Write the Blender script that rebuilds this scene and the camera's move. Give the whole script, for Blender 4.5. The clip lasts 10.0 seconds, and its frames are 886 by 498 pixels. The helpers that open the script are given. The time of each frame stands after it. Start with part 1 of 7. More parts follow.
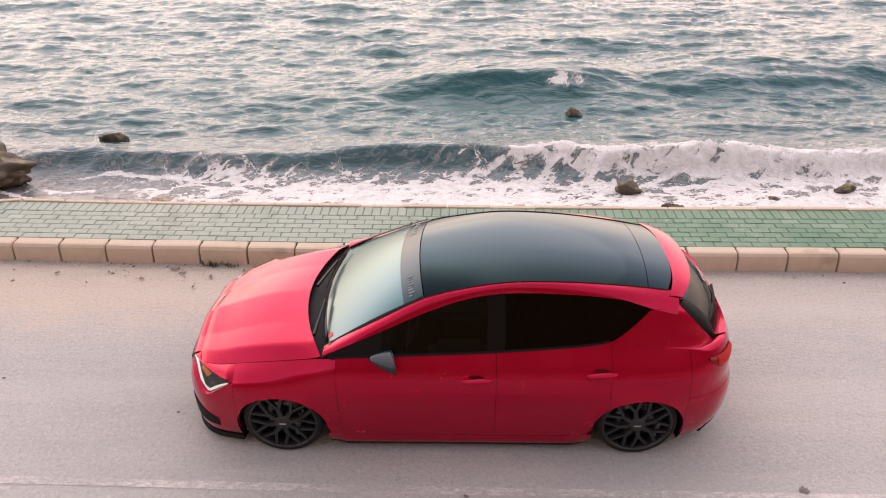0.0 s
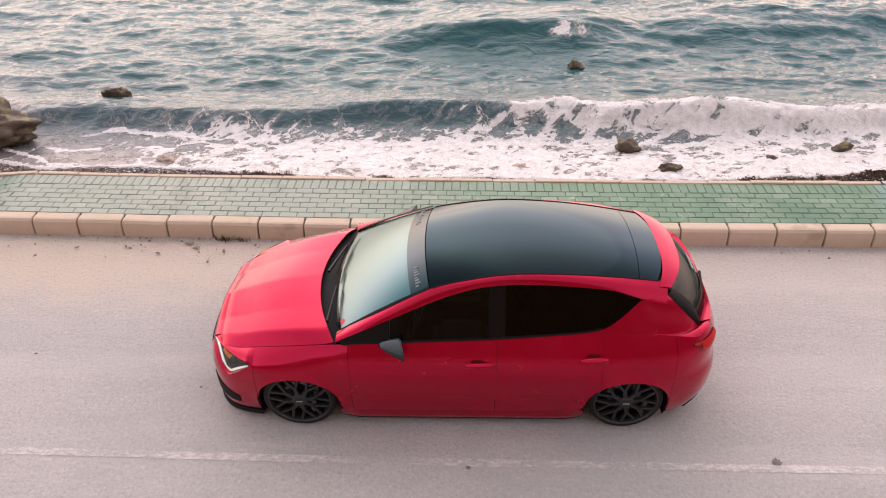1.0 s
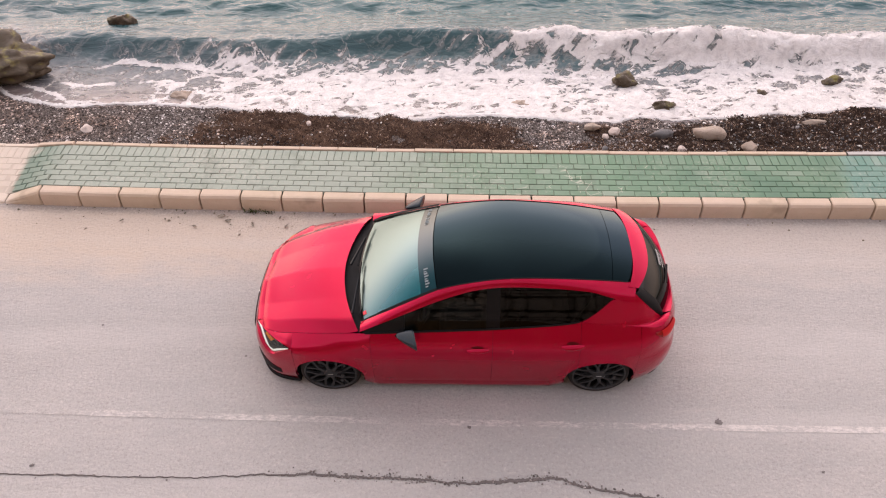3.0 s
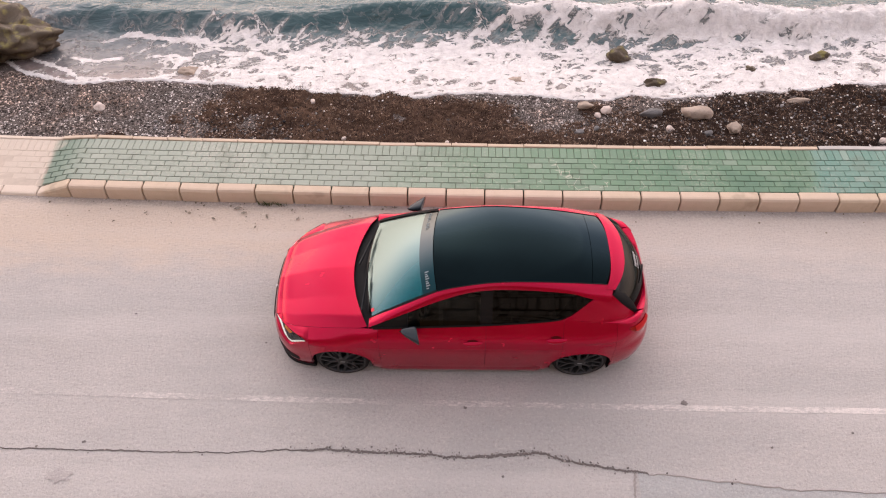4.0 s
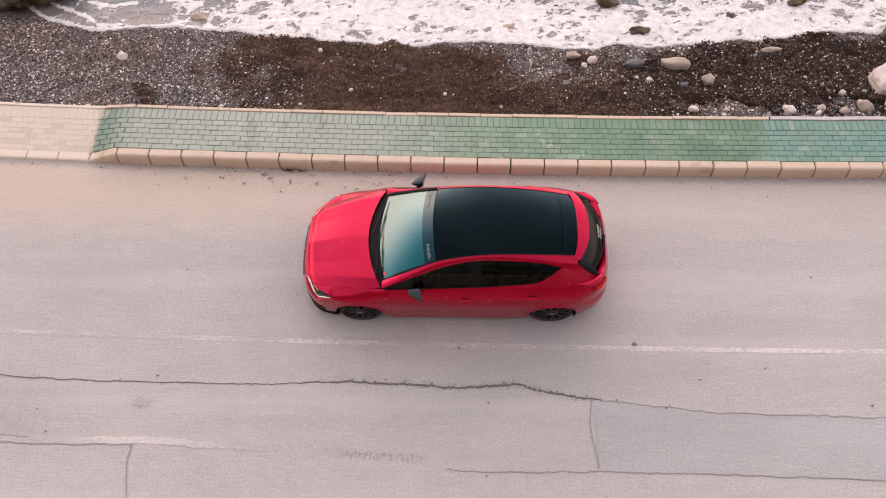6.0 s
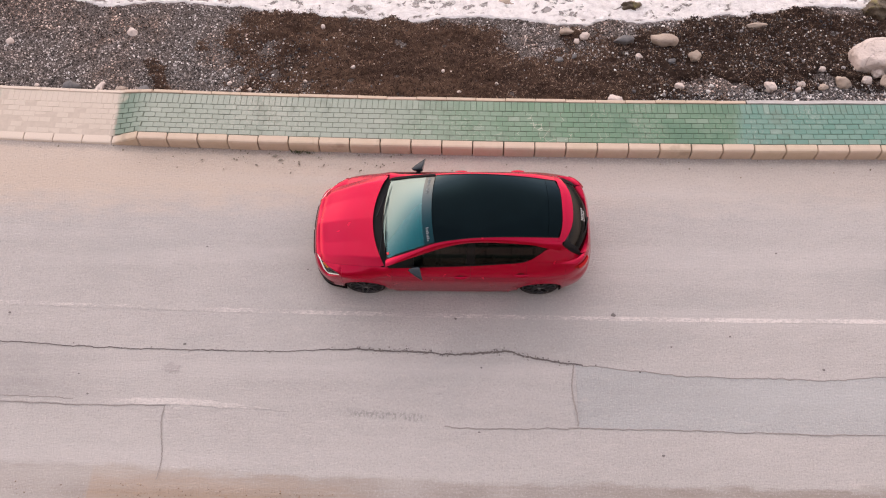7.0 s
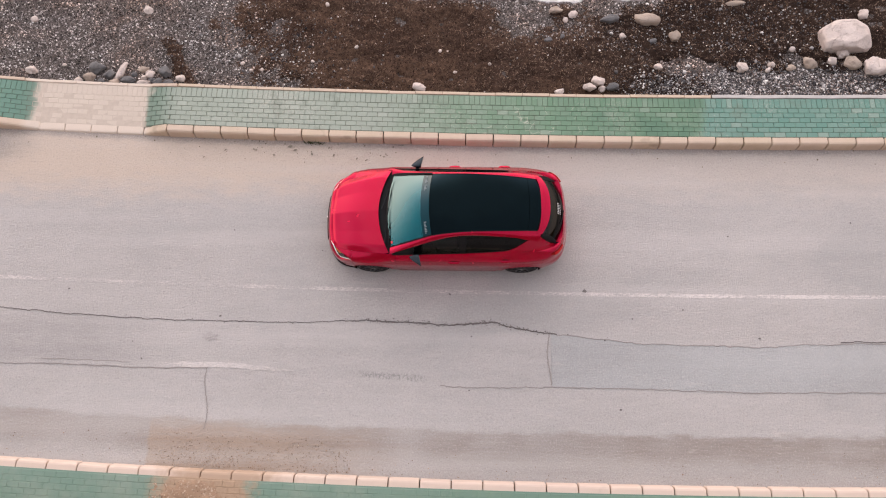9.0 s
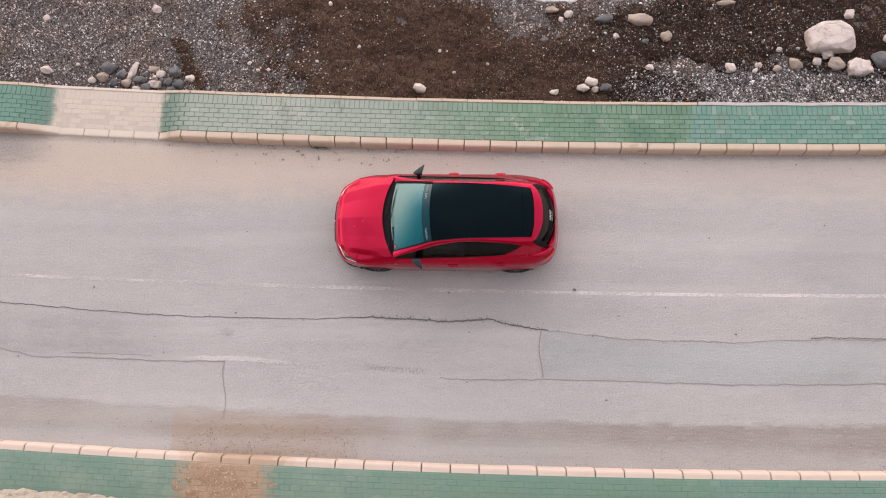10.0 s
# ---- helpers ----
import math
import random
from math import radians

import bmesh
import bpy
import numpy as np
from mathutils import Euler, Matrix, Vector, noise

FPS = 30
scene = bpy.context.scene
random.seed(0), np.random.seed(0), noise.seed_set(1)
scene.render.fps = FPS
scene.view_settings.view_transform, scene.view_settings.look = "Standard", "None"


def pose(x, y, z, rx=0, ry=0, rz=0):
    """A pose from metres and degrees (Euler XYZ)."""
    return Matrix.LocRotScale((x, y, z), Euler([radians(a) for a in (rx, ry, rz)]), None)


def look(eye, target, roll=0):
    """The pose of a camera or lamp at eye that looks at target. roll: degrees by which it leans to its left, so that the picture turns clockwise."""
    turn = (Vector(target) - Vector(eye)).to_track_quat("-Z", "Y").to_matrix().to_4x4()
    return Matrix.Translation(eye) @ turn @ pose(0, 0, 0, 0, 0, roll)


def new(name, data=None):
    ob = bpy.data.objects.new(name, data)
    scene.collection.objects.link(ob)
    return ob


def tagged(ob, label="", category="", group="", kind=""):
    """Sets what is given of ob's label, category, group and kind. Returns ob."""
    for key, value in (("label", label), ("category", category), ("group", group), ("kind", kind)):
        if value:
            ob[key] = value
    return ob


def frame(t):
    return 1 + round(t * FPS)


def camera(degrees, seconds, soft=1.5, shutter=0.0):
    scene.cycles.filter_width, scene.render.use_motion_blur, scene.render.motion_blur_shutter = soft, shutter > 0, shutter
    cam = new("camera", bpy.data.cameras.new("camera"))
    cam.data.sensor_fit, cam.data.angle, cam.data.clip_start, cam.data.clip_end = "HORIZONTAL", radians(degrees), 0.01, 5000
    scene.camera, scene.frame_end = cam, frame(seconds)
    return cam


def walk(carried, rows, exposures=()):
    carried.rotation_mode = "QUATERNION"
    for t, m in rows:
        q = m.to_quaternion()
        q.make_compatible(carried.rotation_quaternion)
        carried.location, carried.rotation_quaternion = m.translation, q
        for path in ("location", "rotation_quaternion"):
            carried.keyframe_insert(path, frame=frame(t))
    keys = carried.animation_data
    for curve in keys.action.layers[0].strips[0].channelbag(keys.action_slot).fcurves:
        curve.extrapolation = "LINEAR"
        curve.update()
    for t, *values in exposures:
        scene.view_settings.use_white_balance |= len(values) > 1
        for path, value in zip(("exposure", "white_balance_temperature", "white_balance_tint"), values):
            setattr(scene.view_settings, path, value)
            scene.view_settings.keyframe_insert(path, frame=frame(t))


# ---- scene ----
cam = camera(65.7, 10.0, soft=1.1)
PATH = [
    (0, (-0.014, -4.492, 4.126), (-0.056, -2.804, 3.054), -0.7),
    (0.5, (-0.025, -4.497, 4.402), (-0.067, -2.859, 3.255), -0.8),
    (1, (-0.037, -4.509, 4.651), (-0.08, -2.927, 3.428), -0.8),
    (1.5, (-0.034, -4.513, 4.942), (-0.079, -2.991, 3.646), -1.0),
    (2, (-0.054, -4.508, 5.29), (-0.097, -3.048, 3.924), -1.0),
    (2.5, (-0.061, -4.499, 5.662), (-0.107, -3.096, 4.237), -1.2),
    (4, (-0.038, -4.489, 7.12), (-0.081, -3.281, 5.526), -1.4),
    (4.5, (-0.028, -4.505, 7.61), (-0.068, -3.367, 5.966), -1.5),
    (5, (-0.009, -4.512, 8.105), (-0.05, -3.444, 6.415), -1.6),
    (5.5, (-0.01, -4.535, 8.557), (-0.049, -3.531, 6.828), -1.6),
    (7, (0.052, -4.506, 10.112), (0.014, -3.712, 8.277), -2.2),
    (7.5, (0.075, -4.424, 10.619), (0.038, -3.692, 8.758), -2.3),
    (8, (0.111, -4.297, 11.126), (0.073, -3.625, 9.243), -2.7),
    (8.5, (0.134, -4.142, 11.602), (0.096, -3.528, 9.699), -3.0),
    (9, (0.168, -3.92, 12.123), (0.128, -3.37, 10.201), -3.6),
    (9.5, (0.18, -3.685, 12.635), (0.143, -3.19, 10.698), -3.9),
    (10, (0.178, -3.379, 13.153), (0.14, -2.942, 11.202), -4.4),
]
walk(cam, [(t, look(eye, target, roll)) for t, eye, target, roll in PATH], [(0, 0.18, 6880, 6), (4, 0.15, 6900, 6), (5.5, 0.10, 6880, 5.5), (8, 0.04, 6740, 3.6), (10, 0.03, 6560, -0.6)])

# ---- light: a hazy evening sky over the sea, the low sun veiled ----
SUN_AZ, SUN_EL = radians(-16), radians(48)
world = bpy.data.worlds.new("evening_sky")
scene.world = world
world.use_nodes = True
wt = world.node_tree
wt.nodes.clear()
sky = wt.nodes.new("ShaderNodeTexSky")
sky.sky_type = "NISHITA"
sky.sun_disc = False
sky.sun_elevation = SUN_EL
sky.sun_rotation = SUN_AZ
sky.air_density, sky.dust_density, sky.ozone_density = 1.0, 3.5, 2.0
pale = wt.nodes.new("ShaderNodeHueSaturation")
pale.inputs["Saturation"].default_value = 0.45
veil = wt.nodes.new("ShaderNodeMix")
veil.data_type = "RGBA"
veil.inputs["Factor"].default_value = 0.76
# rosy haze that is dense over the horizon and thins towards the zenith
coord = wt.nodes.new("ShaderNodeTexCoord")
height = wt.nodes.new("ShaderNodeSeparateXYZ")
wt.links.new(coord.outputs["Generated"], height.inputs[0])
belt = wt.nodes.new("ShaderNodeValToRGB")
belt.color_ramp.interpolation = "EASE"
steps = [(0.0, (0.64, 0.48, 0.43)), (0.14, (1.02, 0.76, 0.70)), (0.27, (1.10, 0.845, 0.80)), (0.46, (0.77, 0.64, 0.75)), (0.62, (0.50, 0.452, 0.585)), (0.80, (0.32, 0.305, 0.362)), (1.0, (0.24, 0.235, 0.28))]
while len(belt.color_ramp.elements) < len(steps):
    belt.color_ramp.elements.new(0.5)
for el, (at, c) in zip(belt.color_ramp.elements, steps):
    el.position, el.color = at, (*c, 1)
wt.links.new(height.outputs[2], belt.inputs[0])
glow = wt.nodes.new("ShaderNodeVectorMath")
glow.operation = "SCALE"
glow.inputs["Scale"].default_value = 24.5
wt.links.new(belt.outputs[0], glow.inputs[0])
wt.links.new(glow.outputs[0], veil.inputs[7])
back = wt.nodes.new("ShaderNodeBackground")
back.inputs["Strength"].default_value = 0.15
wout = wt.nodes.new("ShaderNodeOutputWorld")
wt.links.new(sky.outputs[0], pale.inputs["Color"])
wt.links.new(pale.outputs[0], veil.inputs[6])
# the afterglow lies over the sea; the sky behind the hill is dimmer
dusk = wt.nodes.new("ShaderNodeMapRange")
for i, v in enumerate((-0.9, 0.7, 0.66, 1.08)):
    dusk.inputs[i + 1].default_value = v
wt.links.new(height.outputs[1], dusk.inputs[0])
shade = wt.nodes.new("ShaderNodeVectorMath")
shade.operation = "SCALE"
wt.links.new(veil.outputs[2], shade.inputs[0])
wt.links.new(dusk.outputs[0], shade.inputs["Scale"])
wt.links.new(shade.outputs[0], back.inputs["Color"])
wt.links.new(back.outputs[0], wout.inputs["Surface"])

sun_data = bpy.data.lights.new("sun", "SUN")
sun_data.energy, sun_data.angle, sun_data.color = 0.45, radians(70), (1.0, 0.84, 0.76)
sun = new("sun", sun_data)
sun.matrix_world = look((60 * math.sin(SUN_AZ), 60 * math.cos(SUN_AZ), 60 * math.tan(SUN_EL)), (0, 0, 0))


# ---- materials ----
class Graph:
    """A small builder for node materials."""

    def __init__(self, name):
        self.m = bpy.data.materials.new(name)
        self.m.use_nodes = True
        self.t = self.m.node_tree
        self.t.nodes.clear()
        self.out = self.t.nodes.new("ShaderNodeOutputMaterial")

    def add(self, kind, sockets=None, **props):
        n = self.t.nodes.new("ShaderNode" + kind)
        if "operation" in props:
            n.operation = props["operation"]
        if props.get("use_clamp"):
            n.use_clamp = True
        if "data_type" in props:
            n.data_type, n.blend_type = props["data_type"], props["blend_type"]
        if "interpolation_type" in props:
            n.interpolation_type = props["interpolation_type"]
        if "attribute_name" in props:
            n.attribute_name = props["attribute_name"]
        if "feature" in props:
            n.feature = props["feature"]
        for k, v in (sockets or {}).items():
            self.feed(n.inputs[k], v)
        return n

    def feed(self, sock, v):
        if isinstance(v, bpy.types.NodeSocket):
            self.t.links.new(v, sock)
        elif isinstance(v, bpy.types.Node):
            self.t.links.new(v.outputs[0], sock)
        elif isinstance(v, (tuple, list)) and len(v) == 3 and sock.type == "RGBA":
            sock.default_value = (*v, 1)
        else:
            sock.default_value = v

    def place(self, scale=(1, 1, 1)):
        """World position, stretched."""
        g = self.add("NewGeometry")
        return self.add("VectorMath", {0: g.outputs["Position"], 1: scale}, operation="MULTIPLY").outputs[0]

    def local(self, scale=(1, 1, 1)):
        g = self.add("TexCoord")
        return self.add("VectorMath", {0: g.outputs["Object"], 1: scale}, operation="MULTIPLY").outputs[0]

    def noise(self, vec, scale, detail=4, rough=0.55, dist=0.0):
        return self.add("TexNoise", {"Vector": vec, "Scale": scale, "Detail": detail, "Roughness": rough, "Distortion": dist}).outputs[0]

    def ramp(self, fac, stops, mode="LINEAR"):
        r = self.add("ValToRGB", {0: fac})
        r.color_ramp.interpolation = mode
        e = r.color_ramp.elements
        while len(e) < len(stops):
            e.new(0.5)
        for el, (p, c) in zip(e, stops):
            el.position = p
            el.color = (*c, 1) if isinstance(c, tuple) else (c, c, c, 1)
        return r.outputs[0]

    def mix(self, fac, a, b, blend="MIX"):
        n = self.add("Mix", data_type="RGBA", blend_type=blend)
        self.feed(n.inputs[0], fac)
        self.feed(n.inputs[6], a)
        self.feed(n.inputs[7], b)
        return n.outputs[2]

    def math(self, op, a, b=0.0, clamp=False):
        return self.add("Math", {0: a, 1: b}, operation=op, use_clamp=clamp).outputs[0]

    def span(self, v, lo, hi, a=0.0, b=1.0):
        return self.add("MapRange", {0: v, 1: lo, 2: hi, 3: a, 4: b}, interpolation_type="SMOOTHSTEP").outputs[0]

    def xyz(self, vec):
        return self.add("SeparateXYZ", {0: vec}).outputs

    def bump(self, height, dist, strength=1.0, normal=None):
        s = {"Height": height, "Distance": dist, "Strength": strength}
        if normal is not None:
            s["Normal"] = normal
        return self.add("Bump", s).outputs[0]

    def done(self, **sockets):
        b = self.add("BsdfPrincipled", {k.replace("_", " "): v for k, v in sockets.items()})
        self.t.links.new(b.outputs[0], self.out.inputs[0])
        return self.m


def rgb(g, v):
    return g.add("CombineXYZ", {0: v, 1: v, 2: v}).outputs[0]


def plain(name, color, rough=0.5, metal=0.0, grain=0.08, scale=30, bump=0.0, **more):
    g = Graph(name)
    n = g.noise(g.local(), scale)
    dark = tuple(c * (1 - grain) for c in color)
    light = tuple(min(1, c * (1 + grain)) for c in color)
    extra = dict(more)
    if bump:
        extra["Normal"] = g.bump(n, bump)
    return g.done(Base_Color=g.mix(n, dark, light), Roughness=g.span(n, 0.2, 0.8, rough * 0.85, min(1, rough * 1.15)), Metallic=metal, **extra)


def asphalt_mat(name, tone, tint, paint=0.0, fresh=0.0):
    """Worn, dusty asphalt with pale aggregate; with paint, a rubbed white line on it."""
    g = Graph(name)
    p = g.place()
    big = g.noise(g.place((0.25, 0.9, 1)), 1.0, 5, 0.6)
    mid = g.noise(g.place((0.7, 2.2, 1)), 3.0, 5, 0.6)
    fine = g.noise(p, 160, 3, 0.6)
    stone = g.add("TexVoronoi", {"Vector": p, "Scale": 75.0}).outputs["Color"]
    base = g.mix(big, tuple(tone * c * 0.84 for c in tint), tuple(tone * c * 1.14 for c in tint))
    base = g.mix(g.span(mid, 0.3, 0.75, 0, 0.30), base, tuple(tone * c * 1.22 for c in tint))
    spot = g.add("SeparateColor", {0: stone}).outputs[0]
    base = g.mix(g.span(spot, 0.78, 0.98, 0, 0.20), base, (0.66, 0.60, 0.56))
    base = g.mix(g.span(spot, 0.02, 0.22, 0.20, 0.0), base, (0.20, 0.18, 0.17))
    speck = g.noise(p, 9, 2, 0.5)
    base = g.mix(g.span(speck, 0.72, 0.78, 0, 0.22), base, (0.20, 0.175, 0.165))
    cool = g.noise(g.place((0.35, 0.8, 1)), 0.55, 5, 0.6, 0.6)
    base = g.mix(g.math("MULTIPLY", g.span(cool, 0.45, 0.66, 0, 0.55), g.span(g.xyz(p)[1], 0.8, -0.6)), base, (tone * 0.80, tone * 0.79, tone * 0.77))
    x, y, z = g.xyz(p)
    side_dust = g.math("MULTIPLY", g.span(g.math("ADD", y, g.math("MULTIPLY", mid, 0.9)), 0.70, 1.6, 0.0, 0.85), g.span(g.math("ADD", x, g.math("MULTIPLY", big, 5.0)), 6.5, -1.0, 0.45, 1.0))
    base = g.mix(side_dust, base, (0.55, 0.455, 0.37))
    lane = g.math("ADD", g.math("ADD", y, 4.46), g.math("MULTIPLY", x, g.math("SUBTRACT", 0.0205, g.math("MULTIPLY", x, 0.0021))))
    streak = g.noise(g.place((0.8, 2.5, 1)), 1.5, 6, 0.65)
    reach = g.math("ADD", lane, g.math("MULTIPLY", g.math("SUBTRACT", streak, 0.5), 0.34))
    drag = g.noise(g.place((1.2, 14.0, 1)), 2.2, 5, 0.65)
    low = g.math("ADD", lane, g.math("MULTIPLY", g.math("SUBTRACT", big, 0.5), 0.7))
    gutter = g.math("MULTIPLY", g.span(reach, 0.84, 0.72), g.span(low, 0.12, 0.46, 0.25, 1.0))
    gutter = g.math("MULTIPLY", gutter, g.span(g.noise(g.place((0.5, 0.4, 1)), 1.0, 3, 0.5), 0.30, 0.56, 0.45, 1.0))
    base = g.mix(g.math("MULTIPLY", gutter, g.span(g.math("ADD", drag, g.math("MULTIPLY", fine, 0.4)), 0.40, 0.95, 0.55, 0.88)), base, (0.262, 0.222, 0.190))
    worn = g.math("ADD", y, g.math("MULTIPLY", g.math("SUBTRACT", big, 0.5), 0.8))
    grey = g.math("MULTIPLY", g.math("MULTIPLY", g.span(x, -4.4, -6.4), g.span(worn, -2.75, -2.55)), g.span(worn, -1.55, -2.1))
    base = g.mix(g.math("MULTIPLY", grey, g.span(mid, 0.3, 0.7, 0.15, 0.5)), base, (0.25, 0.24, 0.235))
    coarse = g.noise(p, 30, 4, 0.65)
    base = g.mix(g.span(coarse, 0.53, 0.72, 0, 0.42), base, (0.24, 0.22, 0.21))
    base = g.mix(g.span(coarse, 0.47, 0.28, 0, 0.40), base, (0.60, 0.56, 0.53))
    scuffs = g.noise(g.place((0.5, 3.5, 1)), 4.0, 5, 0.7, 0.8)
    base = g.mix(g.span(scuffs, 0.60, 0.74, 0, 0.28), base, (0.27, 0.25, 0.245))
    base = g.mix(g.span(scuffs, 0.42, 0.28, 0, 0.30), base, (0.58, 0.53, 0.49))
    spread = g.math("ADD", x, g.math("MULTIPLY", g.math("SUBTRACT", streak, 0.5), 2.4))
    mud = g.math("MULTIPLY", g.span(g.math("ADD", x, g.math("MULTIPLY", streak, 0.3)), -5.00, -4.92), g.span(spread, -0.2, -3.3))
    mud = g.math("MULTIPLY", mud, g.span(reach, 0.85, 0.60))
    base = g.mix(g.math("MULTIPLY", mud, g.span(g.math("ADD", drag, g.math("MULTIPLY", coarse, 0.7)), 0.6, 1.1, 0.60, 0.95)), base, g.mix(coarse, (0.27, 0.195, 0.14), (0.42, 0.32, 0.235)))
    # uneven darker grey along the foot of the seaward kerb
    foot = g.math("SUBTRACT", g.math("ADD", 1.615, g.math("MULTIPLY", x, g.math("SUBTRACT", g.math("MULTIPLY", x, 0.0018), 0.0215))), y)
    foot = g.math("ADD", foot, g.math("MULTIPLY", g.math("SUBTRACT", g.noise(g.place((1.0, 3.0, 1)), 3.0, 5, 0.7), 0.5), 0.22))
    base = g.mix(g.math("MULTIPLY", g.span(foot, 0.17, 0.02, 0.0, 0.6), g.span(coarse, 0.30, 0.55, 0.4, 1.0)), base, (0.235, 0.225, 0.225))
    # grime by the raised end of the pavement
    grime = g.math("MULTIPLY", g.span(g.math("ADD", x, g.math("MULTIPLY", mid, 1.2)), -7.2, -8.4), g.span(g.math("ADD", y, g.math("MULTIPLY", streak, 0.8)), 1.35, 1.95))
    base = g.mix(g.math("MULTIPLY", grime, g.span(coarse, 0.3, 0.6, 0.35, 0.75)), base, (0.25, 0.235, 0.22))
    # a broken strip along the lower seam
    off = g.math("ABSOLUTE", g.math("ADD", g.math("ADD", y, 2.77), g.math("MULTIPLY", g.math("ADD", x, 1.0), 0.07)))
    torn = g.math("MULTIPLY", g.span(off, 0.085, 0.03), g.math("MULTIPLY", g.span(x, -1.75, -1.35), g.span(x, -0.25, -0.5)))
    base = g.mix(g.math("MULTIPLY", torn, g.span(g.noise(g.place((1.6, 1, 1)), 18, 5, 0.7), 0.44, 0.60, 0, 0.75)), base, (0.24, 0.24, 0.225))
    track = g.noise(g.place((0.06, 1.6, 1)), 1.0, 3, 0.5)
    base = g.mix(g.span(track, 0.45, 0.7, 0.0, 0.35), base, tuple(tone * c * 1.30 for c in tint))
    rough = 0.85
    if paint:
        wear = g.noise(g.place((1.0, 2.5, 1)), 14, 6, 0.75)
        patch = g.noise(g.place((0.5, 1, 1)), 1.2, 3, 0.5)
        keep = g.math("ADD", wear, g.math("MULTIPLY", g.math("SUBTRACT", patch, 0.5), 0.9))
        keep = g.math("ADD", keep, g.span(x, -8.0, 0.5, -0.10, 0.03))
        base = g.mix(g.span(keep, 0.40, 0.66, 0.0, paint), base, (0.78, 0.72, 0.68))
    h = g.math("ADD", g.math("MULTIPLY", fine, 0.5), g.math("ADD", spot, g.math("MULTIPLY", coarse, 2.0)))
    return g.done(Base_Color=base, Roughness=rough, Specular_IOR_Level=0.2, Normal=g.bump(h, 0.007, 0.9))


ASPHALT = asphalt_mat("dusty_asphalt", 0.43, (1.0, 0.95, 0.91))
ASPHALT_OLD = asphalt_mat("patched_asphalt", 0.39, (0.958, 0.968, 0.955))
LINE_PAINT = asphalt_mat("worn_line_paint", 0.43, (1.0, 0.95, 0.91), paint=0.62)
FAINT_PAINT = asphalt_mat("faded_line_paint", 0.43, (1.0, 0.95, 0.91), paint=0.42)
CRACK = plain("crack_filling", (0.135, 0.12, 0.115), 0.95, grain=0.4, scale=40, Specular_IOR_Level=0.1)
SEAM = plain("seam_filling", (0.29, 0.265, 0.25), 0.95, grain=0.35, scale=30)


